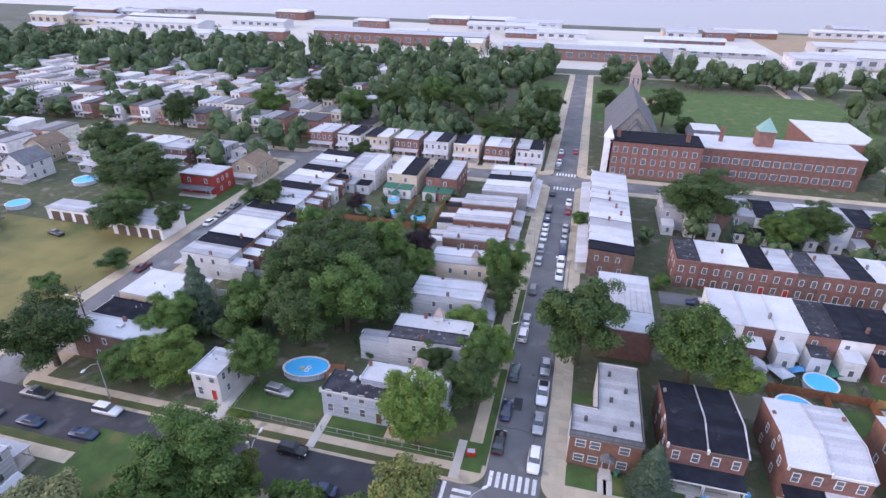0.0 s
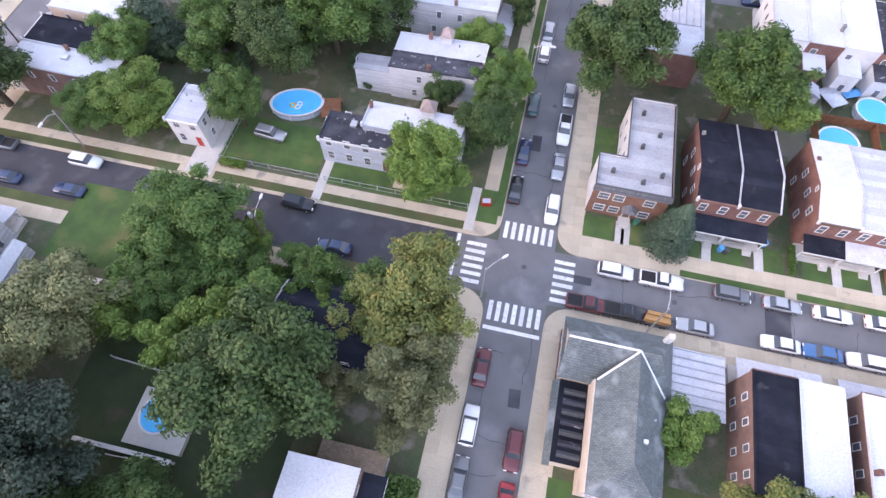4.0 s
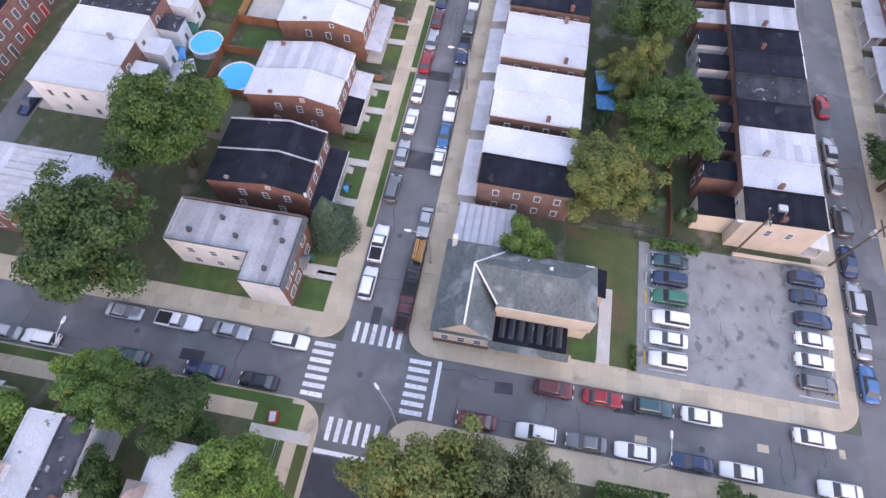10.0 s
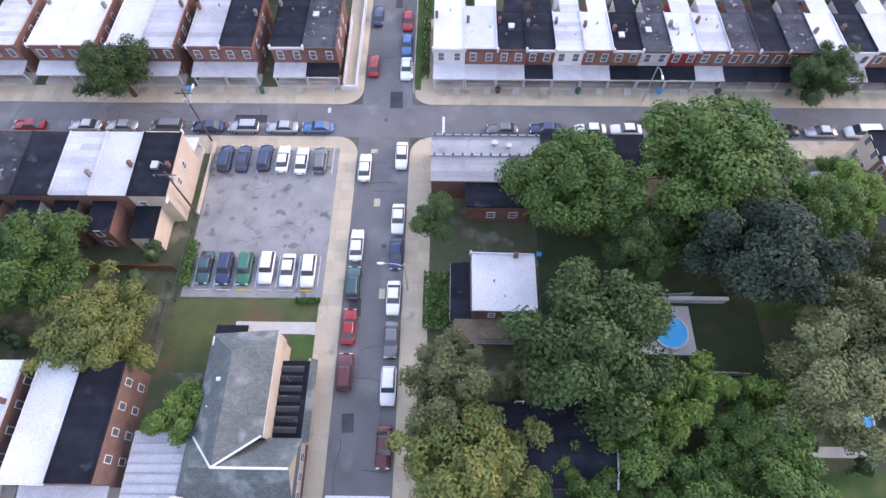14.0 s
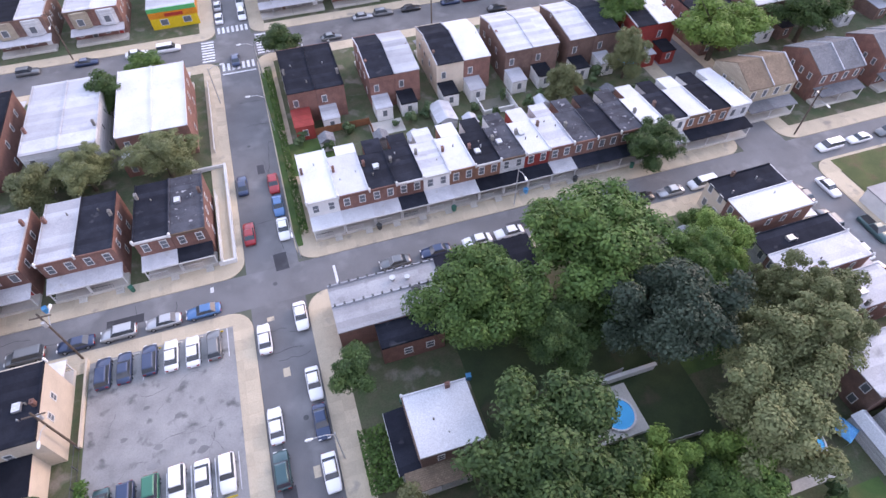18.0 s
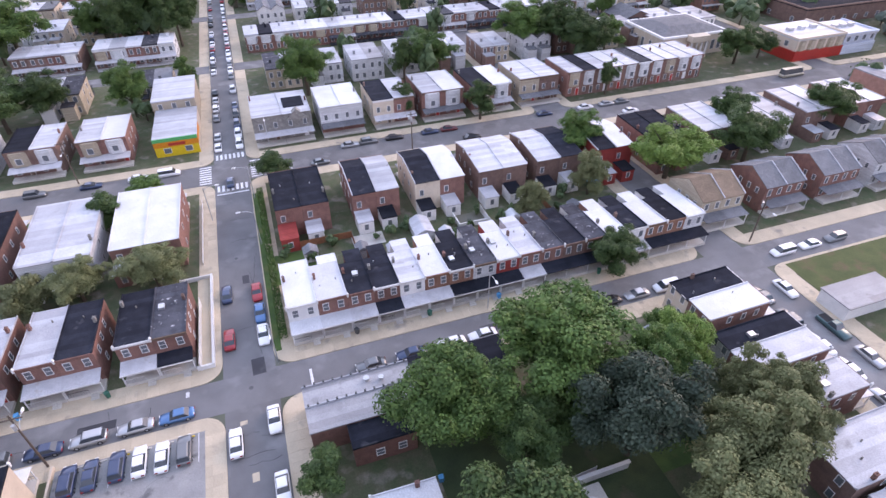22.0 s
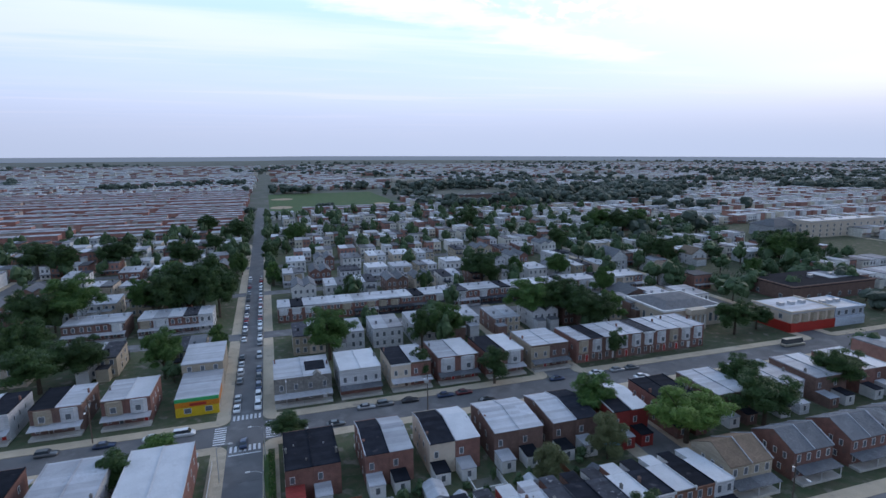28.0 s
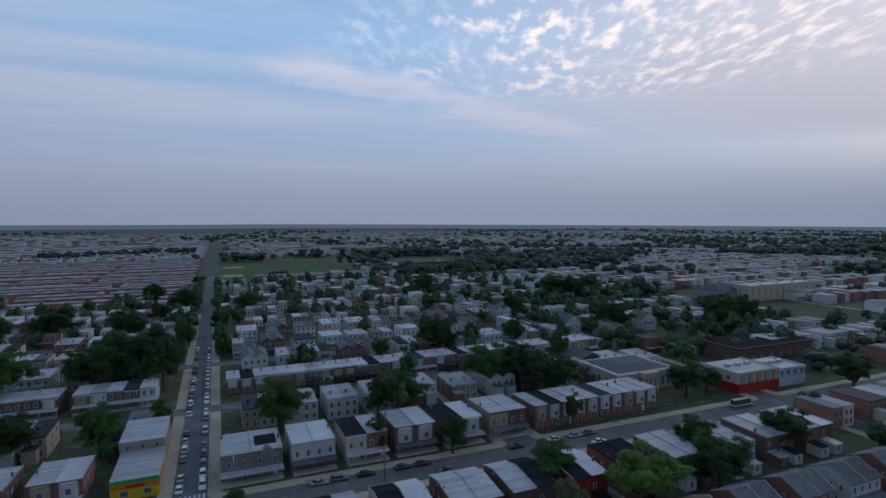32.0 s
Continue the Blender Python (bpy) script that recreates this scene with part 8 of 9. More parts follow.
CAR_LIST = [
    # north street
    ("suv", "white", 2.6, 10.4, 90), ("sedan", "silver", 2.5, 18.0, 90), ("pickup", "white", 2.5, 25.0, 90), ("sedan", "silver", 2.4, 32.2, 90), ("sedan", "black", -2.9, 12.6, -90), ("sedan", "navy", -2.8, 19.5, -90), ("sedan", "teal", -2.8, 29.0, -90), ("suv", "white", -2.7, 40.8, -90), ("sedan", "silver", -2.7, 46.0, -90), ("suv", "grey", -2.6, 58.4, -90),
    # west street, dark asphalt
    ("pickup", "grey", -79.0, 3.4, 0), ("suv", "white", -64.8, 3.2, 180), ("sedan", "navy", -74.5, -1.9, 0), ("sedan", "grey", -82.5, -1.9, 0), ("sedan", "navy", -64.5, -1.9, 0), ("suv", "black", -32.2, 3.3, 180), ("sedan", "navy", -25.2, -2.1, 0),
    # east street
    ("suv", "white", 12.0, 2.8, 180), ("pickup", "white", 18.0, 2.8, 180), ("suv", "grey", 27.0, 2.9, 180), ("sedan", "silver", 33.3, 2.9, 180), ("sedan", "white", 39.5, 2.9, 180), ("sedan", "white", 45.8, 3.0, 180), ("sedan", "red", 52.0, 3.0, 180), ("sedan", "silver", 57.2, 3.0, 180), ("sedan", "maroon", 62.3, 3.0, 180), ("sedan", "navy", 67.6, 3.1, 180), ("sedan", "silver", 74, 3.1, 180), ("sedan", "white", 80, 3.1, 180), ("sedan", "blue", 86, 3.1, 180), ("bus", "yellow", 95, 3.0, 180),
    ("sedan", "silver", 22.4, -2.7, 0), ("sedan", "white", 32.8, -2.6, 0), ("sedan", "blue", 37.8, -2.6, 0), ("suv", "white", 43.0, -2.6, 0), ("suv", "grey", 48.9, -2.5, 0), ("pickup", "navy", 55.7, -2.5, 0), ("suv", "grey", 62.3, -2.5, 0), ("sedan", "white", 68.3, -2.5, 0), ("sedan", "navy", 74.4, -2.5, 0), ("sedan", "white", 80.8, -2.5, 0),
    # south street
    ("suv", "white", -2.8, -20.8, -90), ("sedan", "grey", -2.8, -26.6, -90), ("sedan", "white", -2.8, -32.2, -90), ("sedan", "navy", -2.8, -38.6, -90), ("sedan", "white", -2.8, -44.0, -90), ("sedan", "white", -2.8, -54.8, -90), ("sedan", "maroon", -2.7, -13.8, -90),
    ("suv", "maroon", 2.6, -22.4, 90), ("sedan", "red", 2.6, -28.2, 90), ("suv", "teal", 2.6, -34.2, 90), ("sedan", "white", 2.6, -39.8, 90), ("sedan", "white", 2.5, -52.6, 90),
    ("sedan", "red", 2.6, -72.8, 90), ("sedan", "navy", 2.6, -84.3, 90), ("sedan", "red", -2.5, -83.2, -90), ("sedan", "blue", -2.6, -77.6, -90), ("sedan", "white", -2.7, -72.2, -90), ("sedan", "navy", 0.4, -124.5, 90),
    # second street
    ("sedan", "red", 54.5, -59.9, 180), ("sedan", "silver", 45.8, -59.9, 180), ("sedan", "silver", 40.2, -59.9, 180), ("van", "grey", 33.3, -59.9, 180), ("sedan", "navy", 27.0, -59.9, 180), ("suv", "silver", 21.5, -59.9, 180), ("sedan", "silver", 15.6, -59.9, 180), ("sedan", "blue", 10.2, -59.9, 180), ("sedan", "grey", -17.9, -59.9, 180), ("sedan", "navy", -24.4, -60.0, 180), ("sedan", "white", -31.2, -60.0, 180), ("sedan", "white", -36.6, -60.0, 180), ("sedan", "white", -55.0, -60.0, 180), ("sedan", "black", -60.2, -60.0, 180), ("sedan", "silver", -66.0, -60.0, 180), ("van", "white", -72.2, -60.0, 180),
    # west avenue
    ("sedan", "grey", -86.6, -52.4, 90), ("suv", "grey", -86.6, -46.4, 90), ("sedan", "white", -86.7, -40.0, 90), ("sedan", "white", -86.7, -34.8, 90), ("sedan", "silver", -86.7, -28.6, 90), ("sedan", "white", -91.9, -52.4, -90), ("pickup", "teal", -91.9, -42.3, -90), ("sedan", "silver", -91.9, -35.6, -90), ("sedan", "grey", -91.9, -29, -90), ("sedan", "maroon", -92, 44, -90), ("sedan", "silver", -86.5, 28, 90), ("sedan", "white", -92, 70, -90), ("sedan", "silver", -92, 76, -90), ("sedan", "grey", -92, 82, -90), ("van", "white", -95.8 - 4, -61.0, 180), ("sedan", "white", -106.5, -61.0, 180), ("suv", "grey", -113, -61.0, 180),
    # parking lot
    ("sedan", "teal", 22.6, -36.2, -90), ("suv", "navy", 19.9, -36.1, -90), ("suv", "green", 17.2, -36.1, -90), ("suv", "white", 14.3, -36.3, -90), ("sedan", "white", 11.5, -36.0, -90), ("suv", "white", 8.7, -35.9, -90), ("suv", "navy", 23.2, -54.0, 90), ("sedan", "navy", 20.6, -54.0, 90), ("suv", "navy", 17.4, -54.2, 90), ("sedan", "white", 14.7, -54.0, 90), ("sedan", "white", 11.9, -53.7, 90), ("suv", "grey", 9.1, -53.8, 90),
    # third street
    ("suv", "grey", 42.4, -133.6, 0), ("sedan", "navy", 30.9, -133.6, 0), ("sedan", "white", 20.7, -133.6, 0), ("van", "white", 14.0, -133.6, 0), ("sedan", "silver", -29.8, -133.6, 0), ("suv", "grey", -34.8, -133.7, 0), ("sedan", "black", -41.6, -133.7, 0), ("sedan", "navy", -51.6, -133.7, 0), ("sedan", "maroon", -57.0, -133.7, 0), ("sedan", "black", -61.1, -127.0, 0), ("sedan", "navy", -85.9, -133.6, 0), ("sedan", "white", -99.1, -133.6, 0), ("sedan", "silver", -106.2, -133.6, 0), ("sedan", "grey", -111.4, -133.6, 0), ("sedan", "white", -110.0, -127.0, 0), ("sedan", "grey", -21, -127, 0), ("bus", "tan", -175, -133, 0),
    # lawn
    ("suv", "silver", -40.4, 14.0, 175, 0.16), ("sedan", "black", -126, 53, 170, 0.16), ("sedan", "white", -120, 76, 0, 0.13), ("sedan", "white", -112, 76, 0, 0.13), ("sedan", "grey", -105, 76, 0, 0.13),
]
for c in CAR_LIST:
    car(*c)
cols = ["white", "silver", "grey", "black", "navy", "white", "silver", "red"]
for k in range(26):  # both kerbs of the far south street
    y = -144 - k * 6.3
    for sx, a in ((-2.7, -90), (2.6, 90)):
        if rng.random() < 0.85:
            car("sedan" if rng.random() < 0.7 else "suv", rng.choice(cols), sx, y + rng.uniform(-0.6, 0.6), a)
for k in range(16):  # north street
    y = 66 + k * 6.4
    if not 118 < y < 142:
        for sx, a in ((-2.7, -90), (2.6, 90)):
            if rng.random() < 0.8:
                car("sedan" if rng.random() < 0.7 else "suv", rng.choice(cols), sx, y + rng.uniform(-0.6, 0.6), a)
for x in (32, 37.5, 62, 70):
    car("sedan", rng.choice(cols), x, 61.8, 0, 0.14)

# ---- yards: pools, fences, sheds, poles ----
def pool(x, y, rx, ry, h=1.2, a=0.0, rim="trim_white", toys=False):
    root = thing("pool", "round blue above-ground pool in a back yard" if abs(rx - ry) < 0.3 else "large oval blue above-ground pool with white rim", "pool", pose(x, y, 0.13, 0, 0, a), "above-ground pools")
    n = 28
    ring = lambda k, z: [(rx * k * math.cos(2 * math.pi * i / n), ry * k * math.sin(2 * math.pi * i / n), z) for i in range(n)]
    part("side", Shape().loft([ring(1, 0), ring(1, h - 0.05)], cap=False), M["siding_blue"], root)
    s = Shape()
    s.loft([ring(1.0, h - 0.06), ring(1.05, h - 0.06), ring(1.05, h), ring(0.95, h), ring(0.95, h - 0.2)], cap=False)
    part("rim", s, M[rim], root)
    part("water", Shape().poly(ring(0.96, h - 0.16)), M["pool_water"], root)
    for i in range(0, n, 4):
        px, py, _ = ring(1.02, 0)[i]
        part("upright", Shape().box(px - 0.05, py - 0.05, 0, px + 0.05, py + 0.05, h - 0.06), M["trim_white"], root)
    if toys:
        for u, v, m in ((-0.6, -0.5, "plastic_yellow"), (0.5, -0.2, "trim_white"), (0.2, -0.9, "trim_white")):
            t = Shape()
            m2 = 12
            t.loft([[(u + 0.38 * math.cos(2 * math.pi * i / m2) + c * math.cos(2 * math.pi * i / m2), v + 0.38 * math.sin(2 * math.pi * i / m2) + c * math.sin(2 * math.pi * i / m2), h - 0.12 + dz) for i in range(m2)] for c, dz in ((-0.12, 0), (0, 0.12), (0.12, 0), (0, -0.06), (-0.12, 0))], cap=False)
            solid("pool_float", t, M[m], "inflated ring floating on the pool", "pool float", pose(x, y, 0.13, 0, 0, a), "pool floats")


pool(-38.4, 20.3, 4.0, 2.7, 1.25, 14, toys=True)
for x, y, r in ((-57.3, -17.6, 2.0), (-37.7, -27.8, 2.1), (-54.9, 89.0, 2.3), (-44.5, 88.6, 2.1), (-48.4, 97.6, 1.8), (-37.5, 86.5, 2.0), (48.8, 39.3, 2.7), (42.7, 31.6, 3.0), (68.4, 39.4, 2.4), (73.3, 31.6, 1.9), (-148.3, 86.1, 3.6), (-151.6, 65.0, 3.0)):
    pool(x, y, r, r)
solid("pool_deck", Shape().box(-40.6, -31.4, 0.1, -33.6, -25.0, 0.9), M["concrete_pale"], "pale raised deck around a round pool", "deck")
solid("garden_wall", Shape().box(-45.6, -32.4, 0.1, -34.0, -32.1, 1.5).box(-45.7, -32.5, 1.5, -33.9, -32.0, 1.6), M["stucco_white"], "low white rendered wall behind the pool deck", "wall")


yard_wall = thing("garden_wall", "low white rendered wall round a back yard", "wall", pose(-50.2, -89.8, 0.12))
for x0, y0, x1, y1 in ((0, 0, 6.6, 0.25), (0, -4.4, 0.25, -0.003), (6.35, -4.4, 6.6, -0.003)):
    part("wall", Shape().box(x0, y0, -0.1, x1, y1, 1.1), M["stucco_white"], yard_wall)


def fence(name, label, x0, y0, x1, y1, h=1.7, m="fence_wood", step=2.4, rail=True, solid_boards=True):
    """Posts with boards between them."""
    L = math.hypot(x1 - x0, y1 - y0)
    root = thing(name, label, "fence", pose(x0, y0, 0.12, 0, 0, math.degrees(math.atan2(y1 - y0, x1 - x0))), "yard fences")
    n = max(1, round(L / step))
    d = L / n
    post = Shape().box(-0.06, -0.06, -0.2, 0.06, 0.06, h + 0.1).mesh("post", M[m])
    board = (Shape().box(0.06, -0.025, 0.08, d - 0.06, 0.025, h) if solid_boards else Shape().box(0.06, -0.02, h - 0.1, d - 0.06, 0.02, h).box(0.06, -0.02, 0.1, d - 0.06, 0.02, 0.18)).mesh("panel", M[m])
    for k in range(n + 1):
        part("post", post, None, root, at=pose(k * d, 0, 0))
        if k < n:
            part("panel", board, None, root, at=pose(k * d, 0, 0))


for x0, y0, x1, y1, m, h in ((39.6, 36.2, 55.4, 36.2, "fence_wood", 1.8), (55.4, 27.2, 55.4, 36.2, "fence_wood", 1.8), (48.4, 27.2, 48.4, 36.2, "fence_wood", 1.7), (63.6, 29.6, 63.6, 36.2, "fence_pine", 1.8), (56.2, 36.2, 63.6, 36.2, "fence_pine", 1.8), (66.6, 37.4, 66.6, 45, "fence_wood", 1.7), (61.4, 37.4, 61.4, 45.5, "fence_wood", 1.7), (71.5, 27.2, 71.5, 36, "fence_wood", 1.6), (78, 27.2, 78, 45, "fence_wood", 1.6), (55.4, 37.2, 55.4, 42, "steel_dark", 1.2), (39.6, 27.2, 39.6, 36.2, "fence_wood", 1.6), (36.5, 37, 36.5, 45, "fence_wood", 1.6), (64, 36.6, 95, 36.6, "steel_dark", 1.3), (-33, 70, -33, 100, "fence_pine", 1.7), (-58, 82, -33, 82, "fence_wood", 1.7), (-42, 82, -42, 100, "fence_wood", 1.6), (-68, 38, -54, 40, "trim_white", 1.7), (-68, 47.5, -55, 48.5, "trim_white", 1.7), (-62, 26, -54, 23.5, "trim_white", 1.3),
                         (-46.2, -22.7, -39.4, -23.0, "trim_white", 1.3), (-41.2, -33.0, -34.5, -32.6, "trim_white", 1.4), (25.6, -44.5, 25.6, -31.5, "steel_dark", 1.4), (26.5, -36, 48, -36, "fence_wood", 1.5), (6.9, -83, 6.9, -67.8, "trim_white", 1.9), (-9, -94, -22, -94, "fence_wood", 1.6), (-36, -94, -36, -86, "trim_white", 1.7), (-50, -94, -50, -86, "trim_white", 1.7), (-22, -94, -22, -85, "fence_wood", 1.5), (-64, -94, -64, -86, "fence_wood", 1.5), (6.5, -95, 6.5, -117, "trim_white", 1.0), (27, -34, 27, -26, "steel_dark", 1.5)):
    fence("fence", {"fence_wood": "reddish brown wooden board fence between yards", "fence_pine": "orange pine board fence between yards", "trim_white": "white board fence along a yard", "steel_dark": "dark wire fence beside the lot"}[m], x0, y0, x1, y1, h, m, solid_boards=m != "steel_dark")
for x0, y0, x1, y1 in ((-46, 8.2, -31, 8.2), (-30, 8.2, -9, 8.2), (-46, 8.2, -46, 17)):
    fence("wire_fence", "low grey wire fence round the lawn", x0, y0, x1, y1, 1.1, "galvanised", 2.5, solid_boards=False)


def hedge(x0, y0, x1, y1, h, leaf="green"):
    g = np.random.default_rng(int(abs(x0 * 7 + y0)))
    n = int((x1 - x0) * (y1 - y0) * 60 + 400)
    c = np.stack([g.uniform(x0, x1, n), g.uniform(y0, y1, n), np.where(g.random(n) < 0.6, h + g.normal(0, 0.06, n), g.uniform(0.1, h, n))], 1)
    side = g.random(n) < 0.4
    c[:, 0] = np.where(side & (g.random(n) < 0.5), np.where(g.random(n) < 0.5, x0, x1), c[:, 0])
    nor = g.normal(size=(n, 3)) + np.array([0, 0, 0.8])
    nor /= np.linalg.norm(nor, axis=1)[:, None]
    t1 = np.cross(nor, g.normal(size=(n, 3)))
    t1 /= np.linalg.norm(t1, axis=1)[:, None]
    t2 = np.cross(nor, t1)
    v = np.stack([c - t1 * 0.2, c - t2 * 0.12, c + t1 * 0.2, c + t2 * 0.12], 1).reshape(-1, 3)
    solid("hedge", quads_mesh("hedge", v, LEAF[leaf]), None, "clipped green hedge beside the pavement", "hedge", pose(0, 0, 0.12), "hedges")


hedge(-10.4, -35.6, -6.8, -27.8, 1.5)
hedge(-6.4, -95, -5.2, -70, 1.2)
hedge(-6.4, -118, -5.2, -96, 1.2)
hedge(-45.5, 7.0, -42, 8.4, 0.9, "bright")
for x0 in (19.6, 34.6):
    hedge(x0, 4.4 + 3.2, x0 + 0.6, 12, 0.9)
for k in range(14):  # low growth along the shaded corner
    x = -34 + k * 1.9
    hedge(x, -8.4 - 0.3 * (k % 3), x + 1.7, -6.6, 0.7 + 0.3 * (k % 4), ("green", "bright", "dark")[k % 3])


def lamp(x, y, a, h=8.5, wood=False):
    root = thing("street_lamp", "grey street lamp on a dark wooden pole" if wood else "pale metal street lamp with a curved arm", "street lamp", pose(x, y, 0.1, 0, 0, a), "street lamps")
    part("pole", Shape().rod((0, 0, -0.3), (0, 0, h + (2.5 if wood else 0)), 0.16 if wood else 0.11, 0.11 if wood else 0.07, 9), M["wood_pole" if wood else "galvanised"], root)
    part("arm", Shape().rod((0, 0, h - 0.6), (1.1, 0, h + 0.1), 0.05, 0.045, 7).rod((1.1, 0, h + 0.1), (2.5, 0, h + 0.2), 0.045, 0.04, 7), M["galvanised"], root)
    part("lamp_head", Shape().loft([[(x2, -w2, z0), (x2, w2, z0), (x2, w2 * 0.7, z1), (x2, -w2 * 0.7, z1)] for x2, w2, z0, z1 in ((2.3, 0.08, h + 0.12, h + 0.28), (2.6, 0.17, h + 0.08, h + 0.32), (3.1, 0.14, h + 0.1, h + 0.28), (3.2, 0.05, h + 0.14, h + 0.22))]), M["lamp_white"], root)
    if wood:
        part("crossarm", Shape().box(-0.06, -1.2, h + 1.7, 0.06, 1.2, h + 1.85), M["wood_pole"], root)
        part("transformer", Shape().rod((-0.35, 0, h + 0.2), (-0.35, 0, h + 1.1), 0.24, 0.24, 10), M["galvanised"], root)


for l in ((-4.6, -4.6, 45, 8.5, False), (-33.5, -4.1, 90, 8.5, True), (-66.5, 5.6, -90, 8.0, False), (4.6 + 12, -4.6, 90, 8.0, False), (-4.6, -33.5, 0, 8.0, False), (-4.4, -58.2 - 7.6, 90, 8.0, False), (25.9, -45.0, 90, 7.5, True), (26.2, -57.6, -90, 8.5, True), (-4.5, 33.5, 0, 8.0, False), (-40, -65.9, 90, 8.0, False), (-4.5, -98, 0, 8.0, False), (-4.5, -116, 0, 8.0, False), (48, -4.4, 90, 8, False), (-96.5, -66.0, 90, 8.0, True), (-44, -124.6, -90, 8.5, True), (-10, -141.0, 90, 8, False), (4.6, -110, 180, 8, False), (4.6, 60, 180, 8, False), (-4.6, 80, 0, 8, False), (34, -136.4, 90, 8.5, True), (-84, 20, 180, 8, True)):
    lamp(*l)


def shed(x, y, w, d, h, wall, roof, a=0):
    root = thing("garden_shed", f"small {WORDS.get(wall, 'painted')} garden shed with pitched roof", "shed", pose(x, y, 0.12, 0, 0, a), "garden sheds")
    part("wall", Shape().box(0, 0, -0.1, w, d, h), M[wall], root)
    part("roof", Shape().hexa([(-0.15, -0.15, h), (w + 0.15, -0.15, h), (w + 0.15, d + 0.15, h), (-0.15, d + 0.15, h), (w * 0.45, -0.15, h + 0.8), (w * 0.55, -0.15, h + 0.8), (w * 0.55, d + 0.15, h + 0.8), (w * 0.45, d + 0.15, h + 0.8)]), M[roof], root)
    part("door", Shape().box(w * 0.3, -0.04, 0, w * 0.7, 0.02, h - 0.25), M["trim_white"], root)


for s in ((-30, -86.5, 2.6, 2.2, 2.1, "siding_white", "roof_silver"), (-41, -88, 2.4, 2.4, 2.1, "siding_white", "roof_silver"), (-14.6, -91, 2.6, 2.2, 2.1, "siding_white", "shingle_grey"), (-56, -89, 2.6, 2.4, 2.1, "siding_grey", "roof_white"), (-70, -88, 2.6, 2.4, 2.1, "siding_tan", "shingle_grey"), (-24, -88.5, 2.4, 2.4, 2.2, "siding_grey", "shingle_grey"), (37.0, 39, 3, 2.4, 2.1, "siding_white", "roof_silver"), (80, 33, 3, 2.4, 2.1, "siding_tan", "roof_silver"), (-50, 98, 2.6, 2.4, 2.1, "siding_white", "tarp_green"), (-28, 92, 2.6, 2.4, 2.1, "siding_white", "tarp_green"), (-63, -62.5 + 12, 4, 3, 2.6, "siding_white", "roof_silver"), (-63.5, -50, 3.4, 3, 2.6, "siding_grey", "roof_black"), (-65.8, -18.4, 2.0, 6.6, 2.2, "siding_white", "roof_white"), (-37.6, -93.4, 3.8, 5.6, 2.0, "siding_white", "roof_silver")):
    shed(*s)


def tarp(x, y, w, d, h, m, label):
    """A cloth canopy sagging between four poles."""
    root = thing("canopy_tent", label, "canopy", pose(x, y, 0.12, 0, 0, (x * 13) % 40), "yard canopies")
    n = 6
    s = Shape()
    k = 0
    for i in range(n + 1):
        for j in range(n + 1):
            u, v = i / n, j / n
            s.v.append((u * w, v * d, h + 0.7 * (1 - max(abs(2 * u - 1), abs(2 * v - 1)))))
    for i in range(n):
        for j in range(n):
            q = i * (n + 1) + j
            s.f.append((q, q + n + 1, q + n + 2, q + 1))
            s.m.append(0)
    part("cloth", s, M[m], root)
    for px, py in ((0.05, 0.05), (w - 0.05, 0.05), (w - 0.05, d - 0.05), (0.05, d - 0.05)):
        part("pole", Shape().rod((px, py, 0), (px, py, h), 0.035, 0.035, 6), M["galvanised"], root)


for t in ((50, -28.0, 4.2, 3.4, 2.3, "tarp_blue", "bright blue cloth canopy in a back yard"), (46.6, -27.6, 3.0, 2.8, 1.6, "tarp_blue", "low blue tarpaulin beside the canopy"), (-62.9, -19.0, 2.4, 2.4, 1.6, "tarp_blue", "blue tarpaulin by a pool"), (42.5, 38.4, 3.0, 4.0, 1.2, "roof_silver", "pale cloth canopy in a back yard"), (45.0, 41.4, 3.2, 1.6, 0.8, "tarp_blue", "blue tarpaulin behind the row"), (51.0, 41.5, 3.4, 3.6, 0.9, "tarp_green", "dark green canopy in a back yard"), (75.5, 33, 2.4, 2.4, 1.2, "tarp_blue", "small blue canopy in a back yard"), (-79, -97, 3, 3, 1.8, "tarp_blue", "blue tarpaulin behind the twins"), (-66.5, -36, 3, 2.6, 1.8, "tarp_blue", "blue canopy by the west houses")):
    tarp(*t)


def truck_load():
    """A scrap truck: open bed, and an orange load on a second bed."""
    car("pickup", "maroon", 9.0, -2.7, 180)
    car("pickup", "black", 13.2 + 0.6, -2.7, 180)
    root = thing("loaded_trailer", "flat trailer stacked with orange boards and scrap", "trailer", pose(17.6, -2.7, 0.0))
    part("bed", Shape().box(-1.9, -1.0, 0.6, 1.9, 1.0, 0.8), M["steel_dark"], root)
    for k in range(5):
        part("board", Shape().box(-1.7 + 0.1 * k, -0.8 + 0.28 * k, 0.8, 1.5, -0.6 + 0.28 * k, 1.7 - 0.1 * (k % 3)), M["fence_pine"], root)
    for sx in (-0.9, 0.9):
        for sy in (-0.95, 0.95):
            part("wheel", WHEEL["w"], None, root, at=pose(sx, sy, 0.33))


truck_load()


